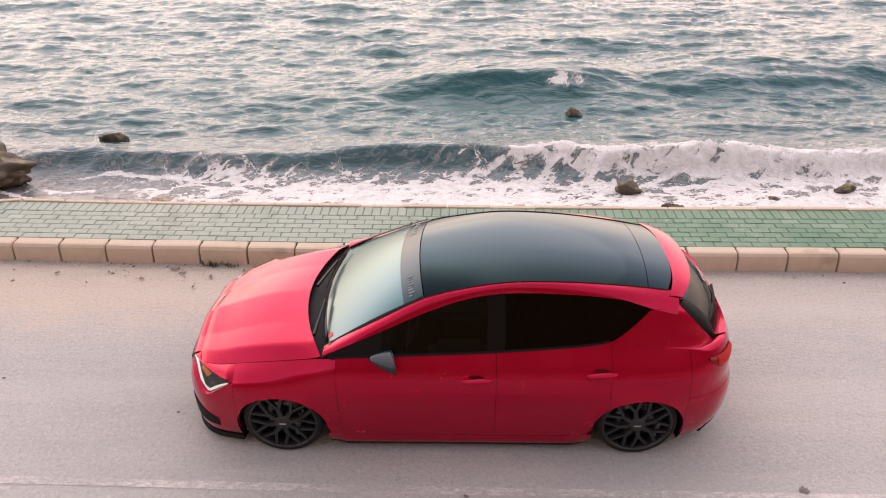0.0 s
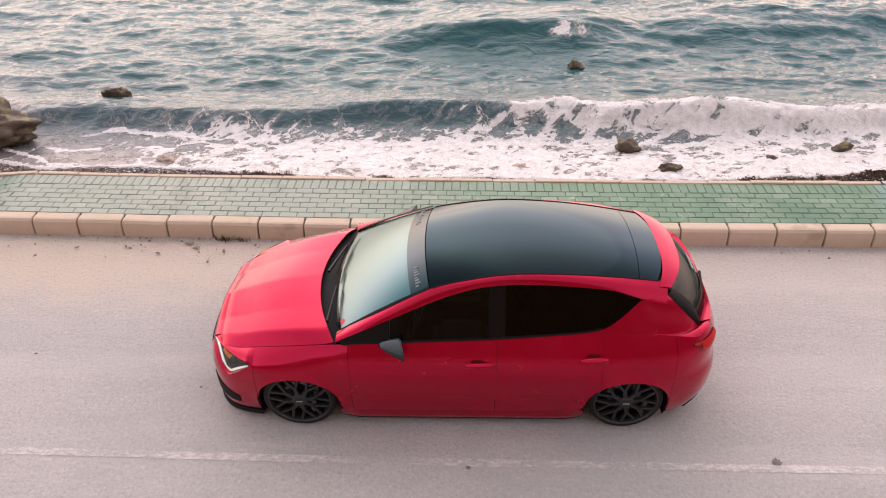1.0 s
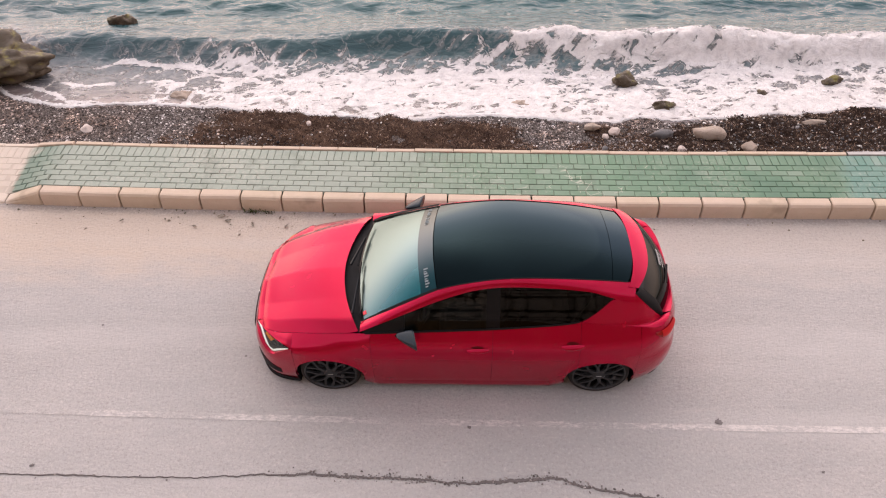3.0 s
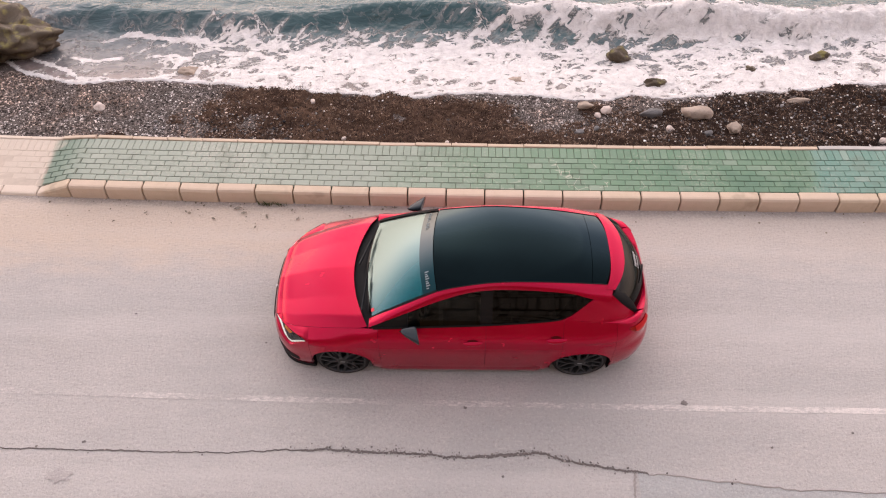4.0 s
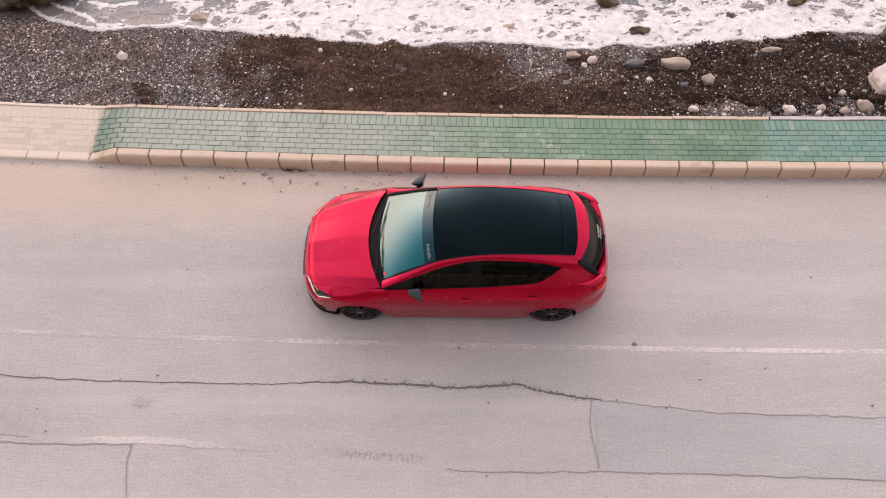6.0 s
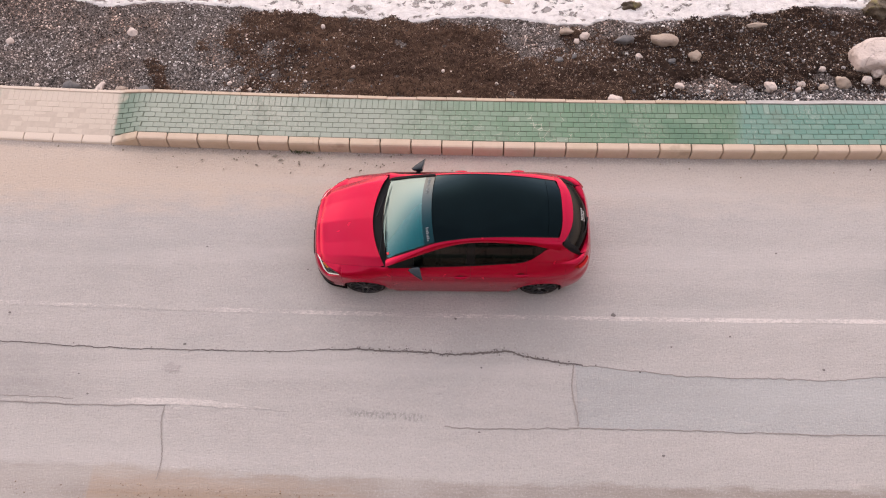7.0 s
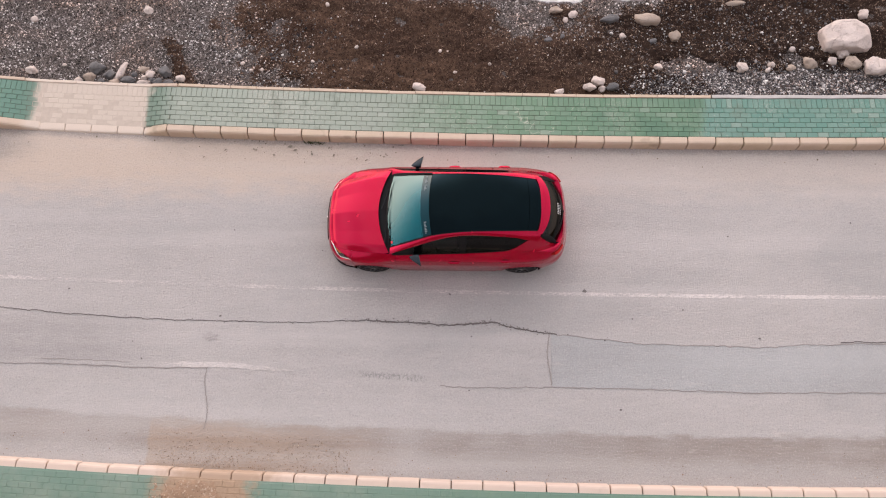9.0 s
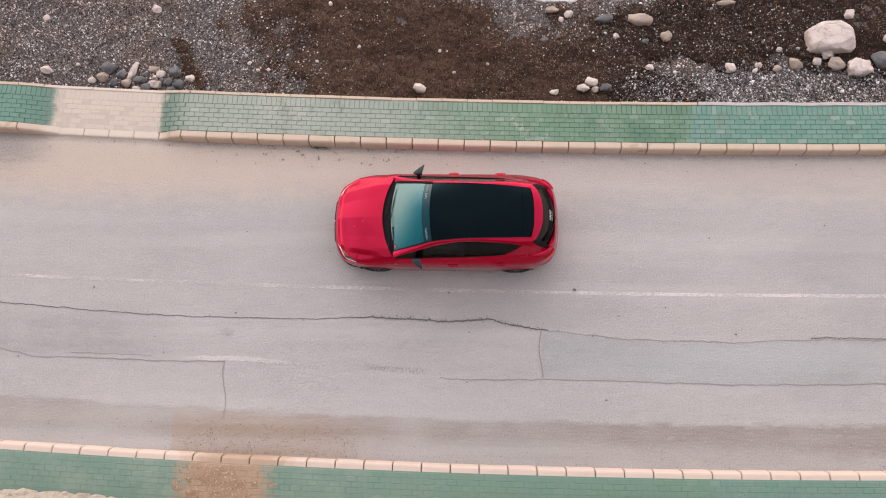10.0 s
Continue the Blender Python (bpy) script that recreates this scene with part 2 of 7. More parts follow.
def paver_mat():
    """Concrete pavers under a coat of green paint, worn and dusty; bare and cream at the dropped crossing."""
    g = Graph("green_paver")
    p = g.place()
    rnd = g.add("ObjectInfo").outputs["Random"]
    isl = g.add("NewGeometry").outputs["Random Per Island"]
    one = g.math("FRACT", g.math("ADD", rnd, isl))
    x, y, z = g.xyz(p)
    cloud = g.noise(p, 0.7, 4, 0.55)
    fine = g.noise(p, 26, 5, 0.65)
    pale, deep, teal = (0.285, 0.325, 0.27), (0.125, 0.225, 0.140), (0.112, 0.232, 0.186)
    along = g.math("ADD", x, g.math("MULTIPLY", g.math("SUBTRACT", cloud, 0.5), 5.0))
    col = g.mix(g.span(along, -2.5, 1.8), pale, deep)
    seam = g.math("ADD", x, g.math("MULTIPLY", g.math("SUBTRACT", cloud, 0.5), 0.8))
    col = g.mix(g.span(seam, 4.72, 4.95), col, teal)
    col = g.mix(g.math("MULTIPLY", one, 0.20), col, (0.33, 0.38, 0.325))
    col = g.mix(g.span(one, 0.93, 0.97, 0, 0.20), col, (0.42, 0.44, 0.38))
    worn = g.math("ADD", g.math("MULTIPLY", fine, 0.6), g.math("MULTIPLY", cloud, 0.5))
    col = g.mix(g.span(worn, 0.56, 0.78, 0, 0.6), col, (0.46, 0.44, 0.38))
    col = g.mix(g.span(g.noise(p, 2.6, 5, 0.65), 0.52, 0.72, 0, 0.45), col, (0.13, 0.16, 0.12))
    coat = g.noise(p, 2.0, 5, 0.6)
    col = g.mix(g.math("MULTIPLY", g.span(y, -3.8, -4.3), g.span(coat, 0.35, 0.7, 0.9, 0.5)), col, (0.150, 0.245, 0.195))
    smear = g.add("TexVoronoi", {"Vector": p, "Scale": 6.5}, feature="DISTANCE_TO_EDGE").outputs["Distance"]
    smear = g.math("MULTIPLY", g.span(smear, 0.035, 0.012), g.math("MULTIPLY", g.span(x, 0.2, 0.8), g.span(x, 3.0, 2.2)))
    smear = g.math("MULTIPLY", smear, g.span(y, 0.0, 0.5))
    col = g.mix(g.math("MULTIPLY", smear, g.span(g.noise(p, 3.6, 3), 0.55, 0.62, 0, 0.6)), col, (0.50, 0.49, 0.40))
    thick = g.math("MULTIPLY", g.math("MULTIPLY", g.span(along, 1.2, 3.4), g.span(seam, 4.9, 4.7)), g.span(g.noise(p, 1.6, 4, 0.6), 0.38, 0.62, 0.25, 0.85))
    col = g.mix(g.math("MULTIPLY", thick, g.span(y, 0.0, 0.5)), col, (0.085, 0.170, 0.110))
    rim = g.math("MULTIPLY", g.span(x, -5.2, -5.75), g.span(y, 0.0, 0.5))
    col = g.mix(g.math("MULTIPLY", rim, 0.65), col, (0.085, 0.165, 0.115))
    # soil trodden into the landward stretch
    soil = g.math("ADD", g.math("ABSOLUTE", g.math("ADD", x, 4.0)), g.math("MULTIPLY", g.noise(p, 5, 6, 0.7), 0.9))
    col = g.mix(g.math("MULTIPLY", g.span(soil, 1.45, 1.0, 0.0, 0.97), g.span(y, -4.2, -4.4)), col, g.mix(fine, (0.30, 0.20, 0.13), (0.45, 0.33, 0.23)))
    col = g.mix(g.math("MULTIPLY", g.span(x, -8.0, -8.5, 0.0, 0.75), g.span(y, 0.0, 0.5)), col, g.mix(cloud, (0.075, 0.17, 0.125), (0.15, 0.29, 0.23)))
    # unpainted stretch at the crossing
    edge = g.math("ADD", x, g.math("MULTIPLY", g.math("SUBTRACT", g.noise(p, 3.0, 3), 0.5), 0.35))
    edge = g.math("SUBTRACT", edge, g.math("MULTIPLY", g.math("SUBTRACT", y, 2.3), 0.15))
    bare = g.math("MULTIPLY", g.span(edge, -5.80, -5.95), g.span(edge, -8.25, -8.05))
    far = g.span(y, 0.0, 0.5)
    col = g.mix(g.math("MULTIPLY", bare, far), col, g.mix(g.math("MULTIPLY", g.math("ADD", fine, cloud), 0.5), (0.47, 0.405, 0.335), (0.67, 0.585, 0.49)))
    return g.done(Base_Color=col, Roughness=0.62, Specular_IOR_Level=0.4, Normal=g.bump(fine, 0.002, 0.7))


PAVER = paver_mat()


def kerb_mat():
    g = Graph("kerb_stone")
    p = g.place()
    rnd = g.add("ObjectInfo").outputs["Random"]
    n = g.noise(p, 5, 5, 0.65)
    f = g.noise(p, 60, 4, 0.6)
    col = g.mix(n, (0.445, 0.36, 0.26), (0.62, 0.51, 0.40))
    col = g.mix(g.math("MULTIPLY", rnd, 0.35), col, (0.58, 0.46, 0.39))
    col = g.mix(g.span(f, 0.58, 0.75, 0, 0.4), col, (0.33, 0.26, 0.21))
    col = g.mix(g.span(g.noise(p, 2.2, 3), 0.62, 0.72, 0, 0.5), col, (0.30, 0.24, 0.18))
    kx, ky = g.xyz(p)[:2]
    bare = g.math("MULTIPLY", g.math("MULTIPLY", g.span(kx, -5.75, -5.95), g.span(kx, -8.4, -8.2)), g.span(ky, 0.0, 1.0))
    col = g.mix(g.math("MULTIPLY", bare, 0.9), col, g.mix(f, (0.54, 0.465, 0.39), (0.68, 0.595, 0.51)))
    col = g.mix(g.span(ky, -3.5, -4.2, 0.0, 0.6), col, (0.65, 0.53, 0.47))
    mud = g.math("ADD", g.math("ABSOLUTE", g.math("ADD", kx, 3.7)), g.math("MULTIPLY", n, 1.2))
    col = g.mix(g.math("MULTIPLY", g.span(mud, 1.9, 1.1, 0.0, 0.7), g.span(ky, -3.5, -4.2)), col, (0.36, 0.25, 0.165))
    return g.done(Base_Color=col, Roughness=0.85, Specular_IOR_Level=0.2, Normal=g.bump(f, 0.002, 0.7))


KERB = kerb_mat()
MORTAR = plain("joint_sand", (0.17, 0.16, 0.13), 0.95, grain=0.4, scale=12)


def joint_mat():
    """Sand in the joints: dark under the paint, pale at the bare crossing."""
    g = Graph("paver_joints")
    p = g.place()
    x, y, z = g.xyz(p)
    f = g.noise(p, 14, 4, 0.6)
    bare = g.math("MULTIPLY", g.math("MULTIPLY", g.span(x, -5.8, -6.0), g.span(x, -8.3, -8.1)), g.span(y, 0.0, 0.5))
    col = g.mix(f, (0.085, 0.10, 0.075), (0.19, 0.20, 0.155))
    col = g.mix(bare, col, g.mix(f, (0.45, 0.385, 0.32), (0.60, 0.52, 0.44)))
    return g.done(Base_Color=col, Roughness=0.95, Specular_IOR_Level=0.1)


JOINT = joint_mat()


def dirt_mat(name, a, b, c, grit=45.0):
    g = Graph(name)
    p = g.place()
    n = g.noise(p, 4, 6, 0.7)
    f = g.noise(p, 55, 4, 0.7)
    v = g.add("TexVoronoi", {"Vector": p, "Scale": grit}).outputs["Color"]
    s = g.add("SeparateColor", {0: v}).outputs[0]
    col = g.mix(n, a, b)
    col = g.mix(g.span(s, 0.80, 0.97, 0, 0.7), col, c)
    col = g.mix(g.span(f, 0.6, 0.8, 0, 0.5), col, tuple(q * 0.5 for q in a))
    return g.done(Base_Color=col, Roughness=0.95, Specular_IOR_Level=0.1, Normal=g.bump(g.math("ADD", f, s), 0.01, 0.8))


DIRT = dirt_mat("spilled_soil", (0.30, 0.20, 0.135), (0.42, 0.30, 0.21), (0.55, 0.45, 0.36))
SAND = dirt_mat("beach_grit", (0.050, 0.042, 0.038), (0.125, 0.106, 0.097), (0.38, 0.34, 0.32), 80.0)
SOIL = dirt_mat("hill_soil", (0.13, 0.070, 0.028), (0.21, 0.120, 0.050), (0.28, 0.19, 0.11))


def weed_mat():
    g = Graph("dead_seagrass")
    p = g.place()
    n = g.noise(p, 1.6, 5, 0.6)
    f = g.noise(g.place((1, 1, 1)), 30, 6, 0.8, 1.5)
    lump = g.noise(p, 5.5, 5, 0.65)
    col = g.mix(n, (0.028, 0.018, 0.014), (0.100, 0.060, 0.043))
    col = g.mix(g.span(g.noise(p, 0.9, 4, 0.6), 0.42, 0.64, 0, 0.65), col, (0.150, 0.092, 0.062))
    col = g.mix(g.span(lump, 0.45, 0.70, 0, 0.5), col, (0.105, 0.060, 0.040))
    col = g.mix(g.span(f, 0.52, 0.68, 0, 0.85), col, (0.22, 0.135, 0.095))
    col = g.mix(g.span(f, 0.45, 0.25, 0, 0.8), col, (0.006, 0.004, 0.004))
    wet = g.math("ADD", g.xyz(p)[0], g.math("MULTIPLY", n, 3.0))
    col = g.mix(g.span(wet, 3.6, 6.0, 0, 0.75), col, (0.020, 0.014, 0.012))
    return g.done(Base_Color=col, Roughness=0.9, Specular_IOR_Level=0.08, Normal=g.bump(g.math("ADD", f, g.math("MULTIPLY", lump, 2.0)), 0.05, 1.0))


WEED = weed_mat()


def island_mat(name, stops, rough=0.8, tint=None):
    """Loose pieces, each of a tone of its own."""
    g = Graph(name)
    one = g.add("NewGeometry").outputs["Random Per Island"]
    f = g.noise(g.place(), 60, 4, 0.6)
    col = g.ramp(one, stops)
    col = g.mix(g.span(f, 0.5, 0.8, 0, 0.35), col, (0.2, 0.17, 0.16))
    if tint:
        cloud = g.noise(g.place((0.8, 1.0, 1.0)), 0.75, 5, 0.65, 0.5)
        col = g.mix(g.span(cloud, 0.40, 0.62, 0.0, 1.0), col, tint, "MULTIPLY")
        damp = g.noise(g.place(), 1.7, 4, 0.65)
        col = g.mix(g.span(damp, 0.47, 0.66, 0.0, 0.75), col, (0.36, 0.33, 0.32), "MULTIPLY")
    return g.done(Base_Color=col, Roughness=rough, Specular_IOR_Level=0.15)


PEBBLE = island_mat("beach_pebbles", [(0.0, (0.012, 0.011, 0.010)), (0.36, (0.066, 0.056, 0.051)), (0.62, (0.21, 0.18, 0.165)), (0.88, (0.45, 0.41, 0.395)), (1.0, (0.86, 0.83, 0.81))], tint=(1.0, 0.83, 0.72))
SHINGLE = island_mat("pale_shingle", [(0.0, (0.022, 0.022, 0.025)), (0.52, (0.105, 0.10, 0.103)), (0.78, (0.33, 0.315, 0.31)), (1.0, (0.86, 0.83, 0.80))])
STRAND = island_mat("seagrass_strands", [(0.0, (0.012, 0.008, 0.007)), (0.45, (0.040, 0.024, 0.018)), (0.74, (0.16, 0.10, 0.070)), (1.0, (0.50, 0.36, 0.265))], tint=(0.62, 0.55, 0.50))


def rock_mat(name, a, b, dark, moss=None):
    g = Graph(name)
    p = g.place()
    n = g.noise(p, 3.2, 6, 0.65)
    f = g.noise(p, 22, 6, 0.7)
    col = g.mix(n, a, b)
    col = g.mix(g.span(f, 0.52, 0.75, 0, 0.6), col, dark)
    vein = g.add("TexVoronoi", {"Vector": g.add("VectorMath", {0: p, 1: rgb(g, g.math("MULTIPLY", n, 0.5))}, operation="ADD").outputs[0], "Scale": 2.1}, feature="DISTANCE_TO_EDGE").outputs["Distance"]
    col = g.mix(g.math("MULTIPLY", g.span(vein, 0.025, 0.0, 0.0, 0.55), g.span(f, 0.45, 0.62)), col, dark)
    rough = 0.8
    if moss:
        up = g.xyz(g.add("NewGeometry").outputs["Normal"])[2]
        grow = g.math("MULTIPLY", g.span(up, 0.2, 0.8), g.span(g.noise(p, 4, 4), 0.52, 0.70, 0, 0.8))
        col = g.mix(grow, col, moss)
        rough = 0.55
    return g.done(Base_Color=col, Roughness=rough, Normal=g.bump(g.math("ADD", g.math("ADD", n, f), g.span(vein, 0.0, 0.04, 0.0, 0.4)), 0.035, 0.9))


ROCK_PALE = rock_mat("pale_limestone", (0.52, 0.43, 0.385), (0.76, 0.67, 0.615), (0.34, 0.27, 0.235))
ROCK_PINK = rock_mat("ochre_stone", (0.33, 0.26, 0.205), (0.52, 0.43, 0.36), (0.19, 0.15, 0.12))
ROCK_GREY = rock_mat("grey_stone", (0.075, 0.075, 0.080), (0.215, 0.208, 0.205), (0.045, 0.044, 0.045))
ROCK_WET = rock_mat("wet_brown_rock", (0.045, 0.034, 0.022), (0.120, 0.085, 0.048), (0.014, 0.012, 0.010), (0.24, 0.21, 0.05))
ROCK_WALL = rock_mat("wall_stone", (0.44, 0.38, 0.31), (0.64, 0.57, 0.48), (0.25, 0.21, 0.17))


def sea_mat():
    """Clear green water that turns to lace and thick foam where the surf breaks."""
    g = Graph("sea_water")
    p = g.place()
    foam = g.add("Attribute", attribute_name="foam").outputs["Fac"]
    silt = g.add("Attribute", attribute_name="silt").outputs["Fac"]
    warp = g.noise(p, 1.3, 3, 0.5)
    stretched = g.add("VectorMath", {0: g.place((0.85, 1.0, 1.0)), 1: rgb(g, g.math("MULTIPLY", warp, 1.1))}, operation="ADD").outputs[0]
    n1 = g.noise(stretched, 1.9, 5, 0.6, 0.6)
    n2 = g.noise(stretched, 4.6, 5, 0.62, 0.9)
    blot = g.noise(stretched, 3.0, 8, 0.70)
    bent = g.add("VectorMath", {0: stretched, 1: rgb(g, g.math("MULTIPLY", g.math("ADD", n1, n2), 0.45))}, operation="ADD").outputs[0]
    cell1 = g.add("TexVoronoi", {"Vector": bent, "Scale": 1.7}, feature="DISTANCE_TO_EDGE").outputs["Distance"]
    cell2 = g.add("TexVoronoi", {"Vector": bent, "Scale": 4.2}, feature="DISTANCE_TO_EDGE").outputs["Distance"]
    web1 = g.span(cell1, 0.0, 0.24, 1.0, 0.0)
    web2 = g.span(cell2, 0.0, 0.26, 1.0, 0.0)
    lace = g.math("ADD", g.math("MULTIPLY", web1, 0.42), g.math("MULTIPLY", web2, 0.26))
    lace = g.math("ADD", lace, g.math("MULTIPLY", g.math("SUBTRACT", blot, 0.5), 1.0))
    level = g.math("SUBTRACT", g.math("ADD", lace, g.math("MULTIPLY", foam, 1.15)), 0.99)
    cover = g.math("MULTIPLY", g.span(level, 0.0, 0.20), g.span(foam, 0.15, 0.42))
    thin = g.math("MULTIPLY", g.span(level, -0.30, 0.05, 0.0, 0.22), g.span(foam, 0.05, 0.3))
    body = g.ramp(silt, [(0.0, (0.010, 0.078, 0.084)), (0.35, (0.040, 0.080, 0.090)), (0.65, (0.095, 0.105, 0.115)), (1.0, (0.20, 0.165, 0.155))])
    body = g.mix(thin, body, (0.55, 0.52, 0.50))
    grain = g.noise(p, 30, 5, 0.7)
    white = g.mix(g.span(g.noise(p, 6.0, 6, 0.7), 0.3, 0.6), (0.76, 0.73, 0.72), (0.98, 0.95, 0.93))
    col = g.mix(cover, body, white)
    rip = g.noise(g.place((0.62, 1.45, 1.0)), 1.9, 6, 0.58, 0.8)
    rip2 = g.noise(g.place((0.8, 1.5, 1.0)), 7.0, 4, 0.6)
    nor = g.bump(g.math("ADD", rip, g.math("MULTIPLY", rip2, 0.22)), 0.20, 0.40)
    nor = g.bump(g.math("MULTIPLY", cover, g.math("ADD", grain, blot)), 0.07, 1.0, nor)
    return g.done(Base_Color=col, Roughness=g.span(cover, 0.0, 1.0, 0.07, 0.75), IOR=1.46, Normal=nor)


SEA = sea_mat()


def paint_mat():
    """Red metallic car lacquer under clear coat."""
    g = Graph("red_lacquer")
    s = g.noise(g.local(), 2.2, 2, 0.5)
    dust = g.noise(g.local(), 5, 3, 0.5)
    col = g.mix(s, (0.38, 0.0004, 0.028), (0.45, 0.0007, 0.037))
    col = g.mix(g.span(dust, 0.4, 0.8, 0, 0.015), col, (0.5, 0.3, 0.3))
    return g.done(Base_Color=col, Roughness=g.span(dust, 0.3, 0.8, 0.23, 0.28), Metallic=0.68, Coat_Weight=1.0, Coat_Roughness=0.04, Coat_IOR=1.25, Specular_IOR_Level=0.05)


PAINT = paint_mat()
PILLAR_BLACK = plain("pillar_black", (0.006, 0.006, 0.007), 0.08, grain=0.1, scale=8, IOR=1.30, Specular_IOR_Level=0.35)
GLOSS_BLACK = plain("gloss_black", (0.008, 0.009, 0.010), 0.08, grain=0.1, scale=8, IOR=1.25)


def roof_mat():
    """Black roof under lacquer that mirrors little from above and more as the view slants; a teal gloss tint paints in
    the blue of a reflected sky.
    """
    g = Graph("black_roof_glass")
    n = g.noise(g.local(), 4)
    slant = g.add("LayerWeight", {"Blend": 0.5}).outputs["Facing"]
    return g.done(Base_Color=g.mix(n, (0.003, 0.005, 0.006), (0.004, 0.008, 0.010)), Roughness=0.07, IOR=1.42, Specular_IOR_Level=g.span(slant, 0.10, 0.58, 0.06, 0.90), Specular_Tint=(0.45, 0.86, 1.0, 1))


ROOF_BLACK = roof_mat()
TRIM_BLACK = plain("black_plastic", (0.007, 0.007, 0.008), 0.6, grain=0.3, scale=60, Specular_IOR_Level=0.12)
RUBBER = plain("tyre_rubber", (0.018, 0.017, 0.017), 0.75, grain=0.3, scale=60, Specular_IOR_Level=0.2)
RIM = plain("dark_grey_alloy", (0.038, 0.039, 0.041), 0.38, 0.6, grain=0.2, scale=40)
STEEL = plain("brake_steel", (0.10, 0.10, 0.105), 0.3, 1.0)
MIRROR_GREY = plain("gunmetal_cap", (0.014, 0.022, 0.028), 0.18, 0.0, IOR=1.36)
MIRROR_GLASS = plain("dimmed_mirror", (0.10, 0.11, 0.12), 0.05, 1.0)
CHROME = plain("chrome", (0.75, 0.75, 0.77), 0.12, 1.0)
LAMP_WHITE = plain("running_light", (0.85, 0.86, 0.86), 0.25, Emission_Color=(1, 0.97, 0.92), Emission_Strength=0.35)
AMBER = plain("amber_lens", (0.85, 0.30, 0.02), 0.25)
LENS_RED = plain("red_lens", (0.22, 0.004, 0.004), 0.2, Specular_IOR_Level=0.25)
LENS_PINK = plain("bright_red_lens", (0.45, 0.008, 0.012), 0.40, Specular_IOR_Level=0.15)
CLOTH = plain("dark_upholstery", (0.035, 0.035, 0.038), 0.85, grain=0.3, scale=80)
DASH = plain("dashboard_plastic", (0.03, 0.03, 0.032), 0.6, grain=0.3, scale=80)
STICKER = plain("pale_sticker", (0.36, 0.37, 0.37), 0.6)
LETTER = plain("faint_lettering", (0.16, 0.20, 0.21), 0.6)
STICKER_RED = plain("red_sticker", (0.7, 0.04, 0.06), 0.5)


def glass_mat(name, tint, sheen, amount, ior=1.38):
    """Tinted pane: clear by its tint, mirror-like by Fresnel, with an added gloss layer that reflects by its amount; of
    two colours, put in for the sky's reflection, the gloss shifts from one to the other as it slants.
    """
    g = Graph(name)
    fr = g.add("Fresnel", {"IOR": ior}).outputs[0]
    tr = g.add("BsdfTransparent", {"Color": tint})
    gl = g.add("BsdfGlossy", {"Color": (1.0, 1.0, 1.0), "Roughness": 0.03})
    mx = g.add("MixShader", {0: fr, 1: tr, 2: gl})
    if amount:
        if len(sheen) == 2:
            slant = g.add("LayerWeight", {"Blend": 0.5}).outputs["Facing"]
            sheen = g.mix(g.span(slant, 0.12, 0.40), sheen[0], sheen[1])
        coat = g.add("BsdfGlossy", {"Color": sheen, "Roughness": 0.28})
        mx = g.add("MixShader", {0: amount, 1: mx.outputs[0], 2: coat.outputs[0]})
    g.t.links.new(mx.outputs[0], g.out.inputs[0])
    return g.m


# teal and pale sky reflections are painted in as the gloss colours
GLASS_FRONT = glass_mat("windscreen_glass", (0.40, 0.62, 0.64), ((0.020, 0.20, 0.22), (0.42, 0.57, 0.55)), 0.40, 1.24)
STRIP_FILM = glass_mat("sun_strip_film", (0.06, 0.09, 0.10), ((0.015, 0.10, 0.12), (0.30, 0.34, 0.34)), 0.30, 1.26)
GLASS_SIDE = glass_mat("front_side_glass", (0.16, 0.18, 0.18), (0.9, 0.95, 0.95), 0.0, 1.30)
GLASS_DARK = glass_mat("privacy_glass", (0.03, 0.03, 0.03), (0.85, 0.85, 0.85), 0.0, 1.25)
GLASS_LAMP = glass_mat("lamp_glass", (0.92, 0.94, 0.95), (1, 1, 1), 0.03)
GLASS_REAR = glass_mat("rear_glass", (0.05, 0.052, 0.052), (0.9, 0.95, 0.95), 0.0, 1.22)

# ---- mesh helpers ----
def mesh_of(name, verts, faces, material, smooth=False):
    me = bpy.data.meshes.new(name)
    verts = np.asarray(verts, dtype=np.float32)
    if isinstance(faces, np.ndarray):
        n, k = faces.shape
        me.vertices.add(len(verts))
        me.vertices.foreach_set("co", verts.ravel())
        me.loops.add(n * k)
        me.loops.foreach_set("vertex_index", faces.astype(np.int32).ravel())
        me.polygons.add(n)
        me.polygons.foreach_set("loop_start", np.arange(0, n * k, k, dtype=np.int32))
        me.update(calc_edges=True)
        me.validate()
    else:
        me.from_pydata([tuple(map(float, v)) for v in verts], [], faces)
    me.polygons.foreach_set("use_smooth", [smooth] * len(me.polygons))
    me.materials.append(material)
    me.update()
    return me


def hang(name, me, parent=None, label="", kind=""):
    ob = new(name, me)
    ob.parent = parent
    return tagged(ob, label, kind=kind)


def part(name, bm, material, parent, label=""):
    """Links a bmesh as one mesh object under a thing or a part."""
    me = bpy.data.meshes.new(name)
    bm.to_mesh(me)
    bm.free()
    me.materials.append(material)
    return hang(name, me, parent, label)


def empty(name, place=(0, 0, 0)):
    ob = new(name)
    ob.location = place
    ob.empty_display_size = 0.2
    return ob


def grid_faces(nu, nv):
    i = np.arange(nu - 1)[:, None] * nv + np.arange(nv - 1)[None, :]
    return np.stack([i, i + nv, i + nv + 1, i + 1], -1).reshape(-1, 4)


def sheet(xs, ys, height):
    """Grid of heights over the plan, faces up."""
    X, Y = np.meshgrid(xs, ys, indexing="ij")
    Z = height(X, Y)
    return np.stack([X, Y, Z], -1).reshape(-1, 3), grid_faces(len(xs), len(ys))


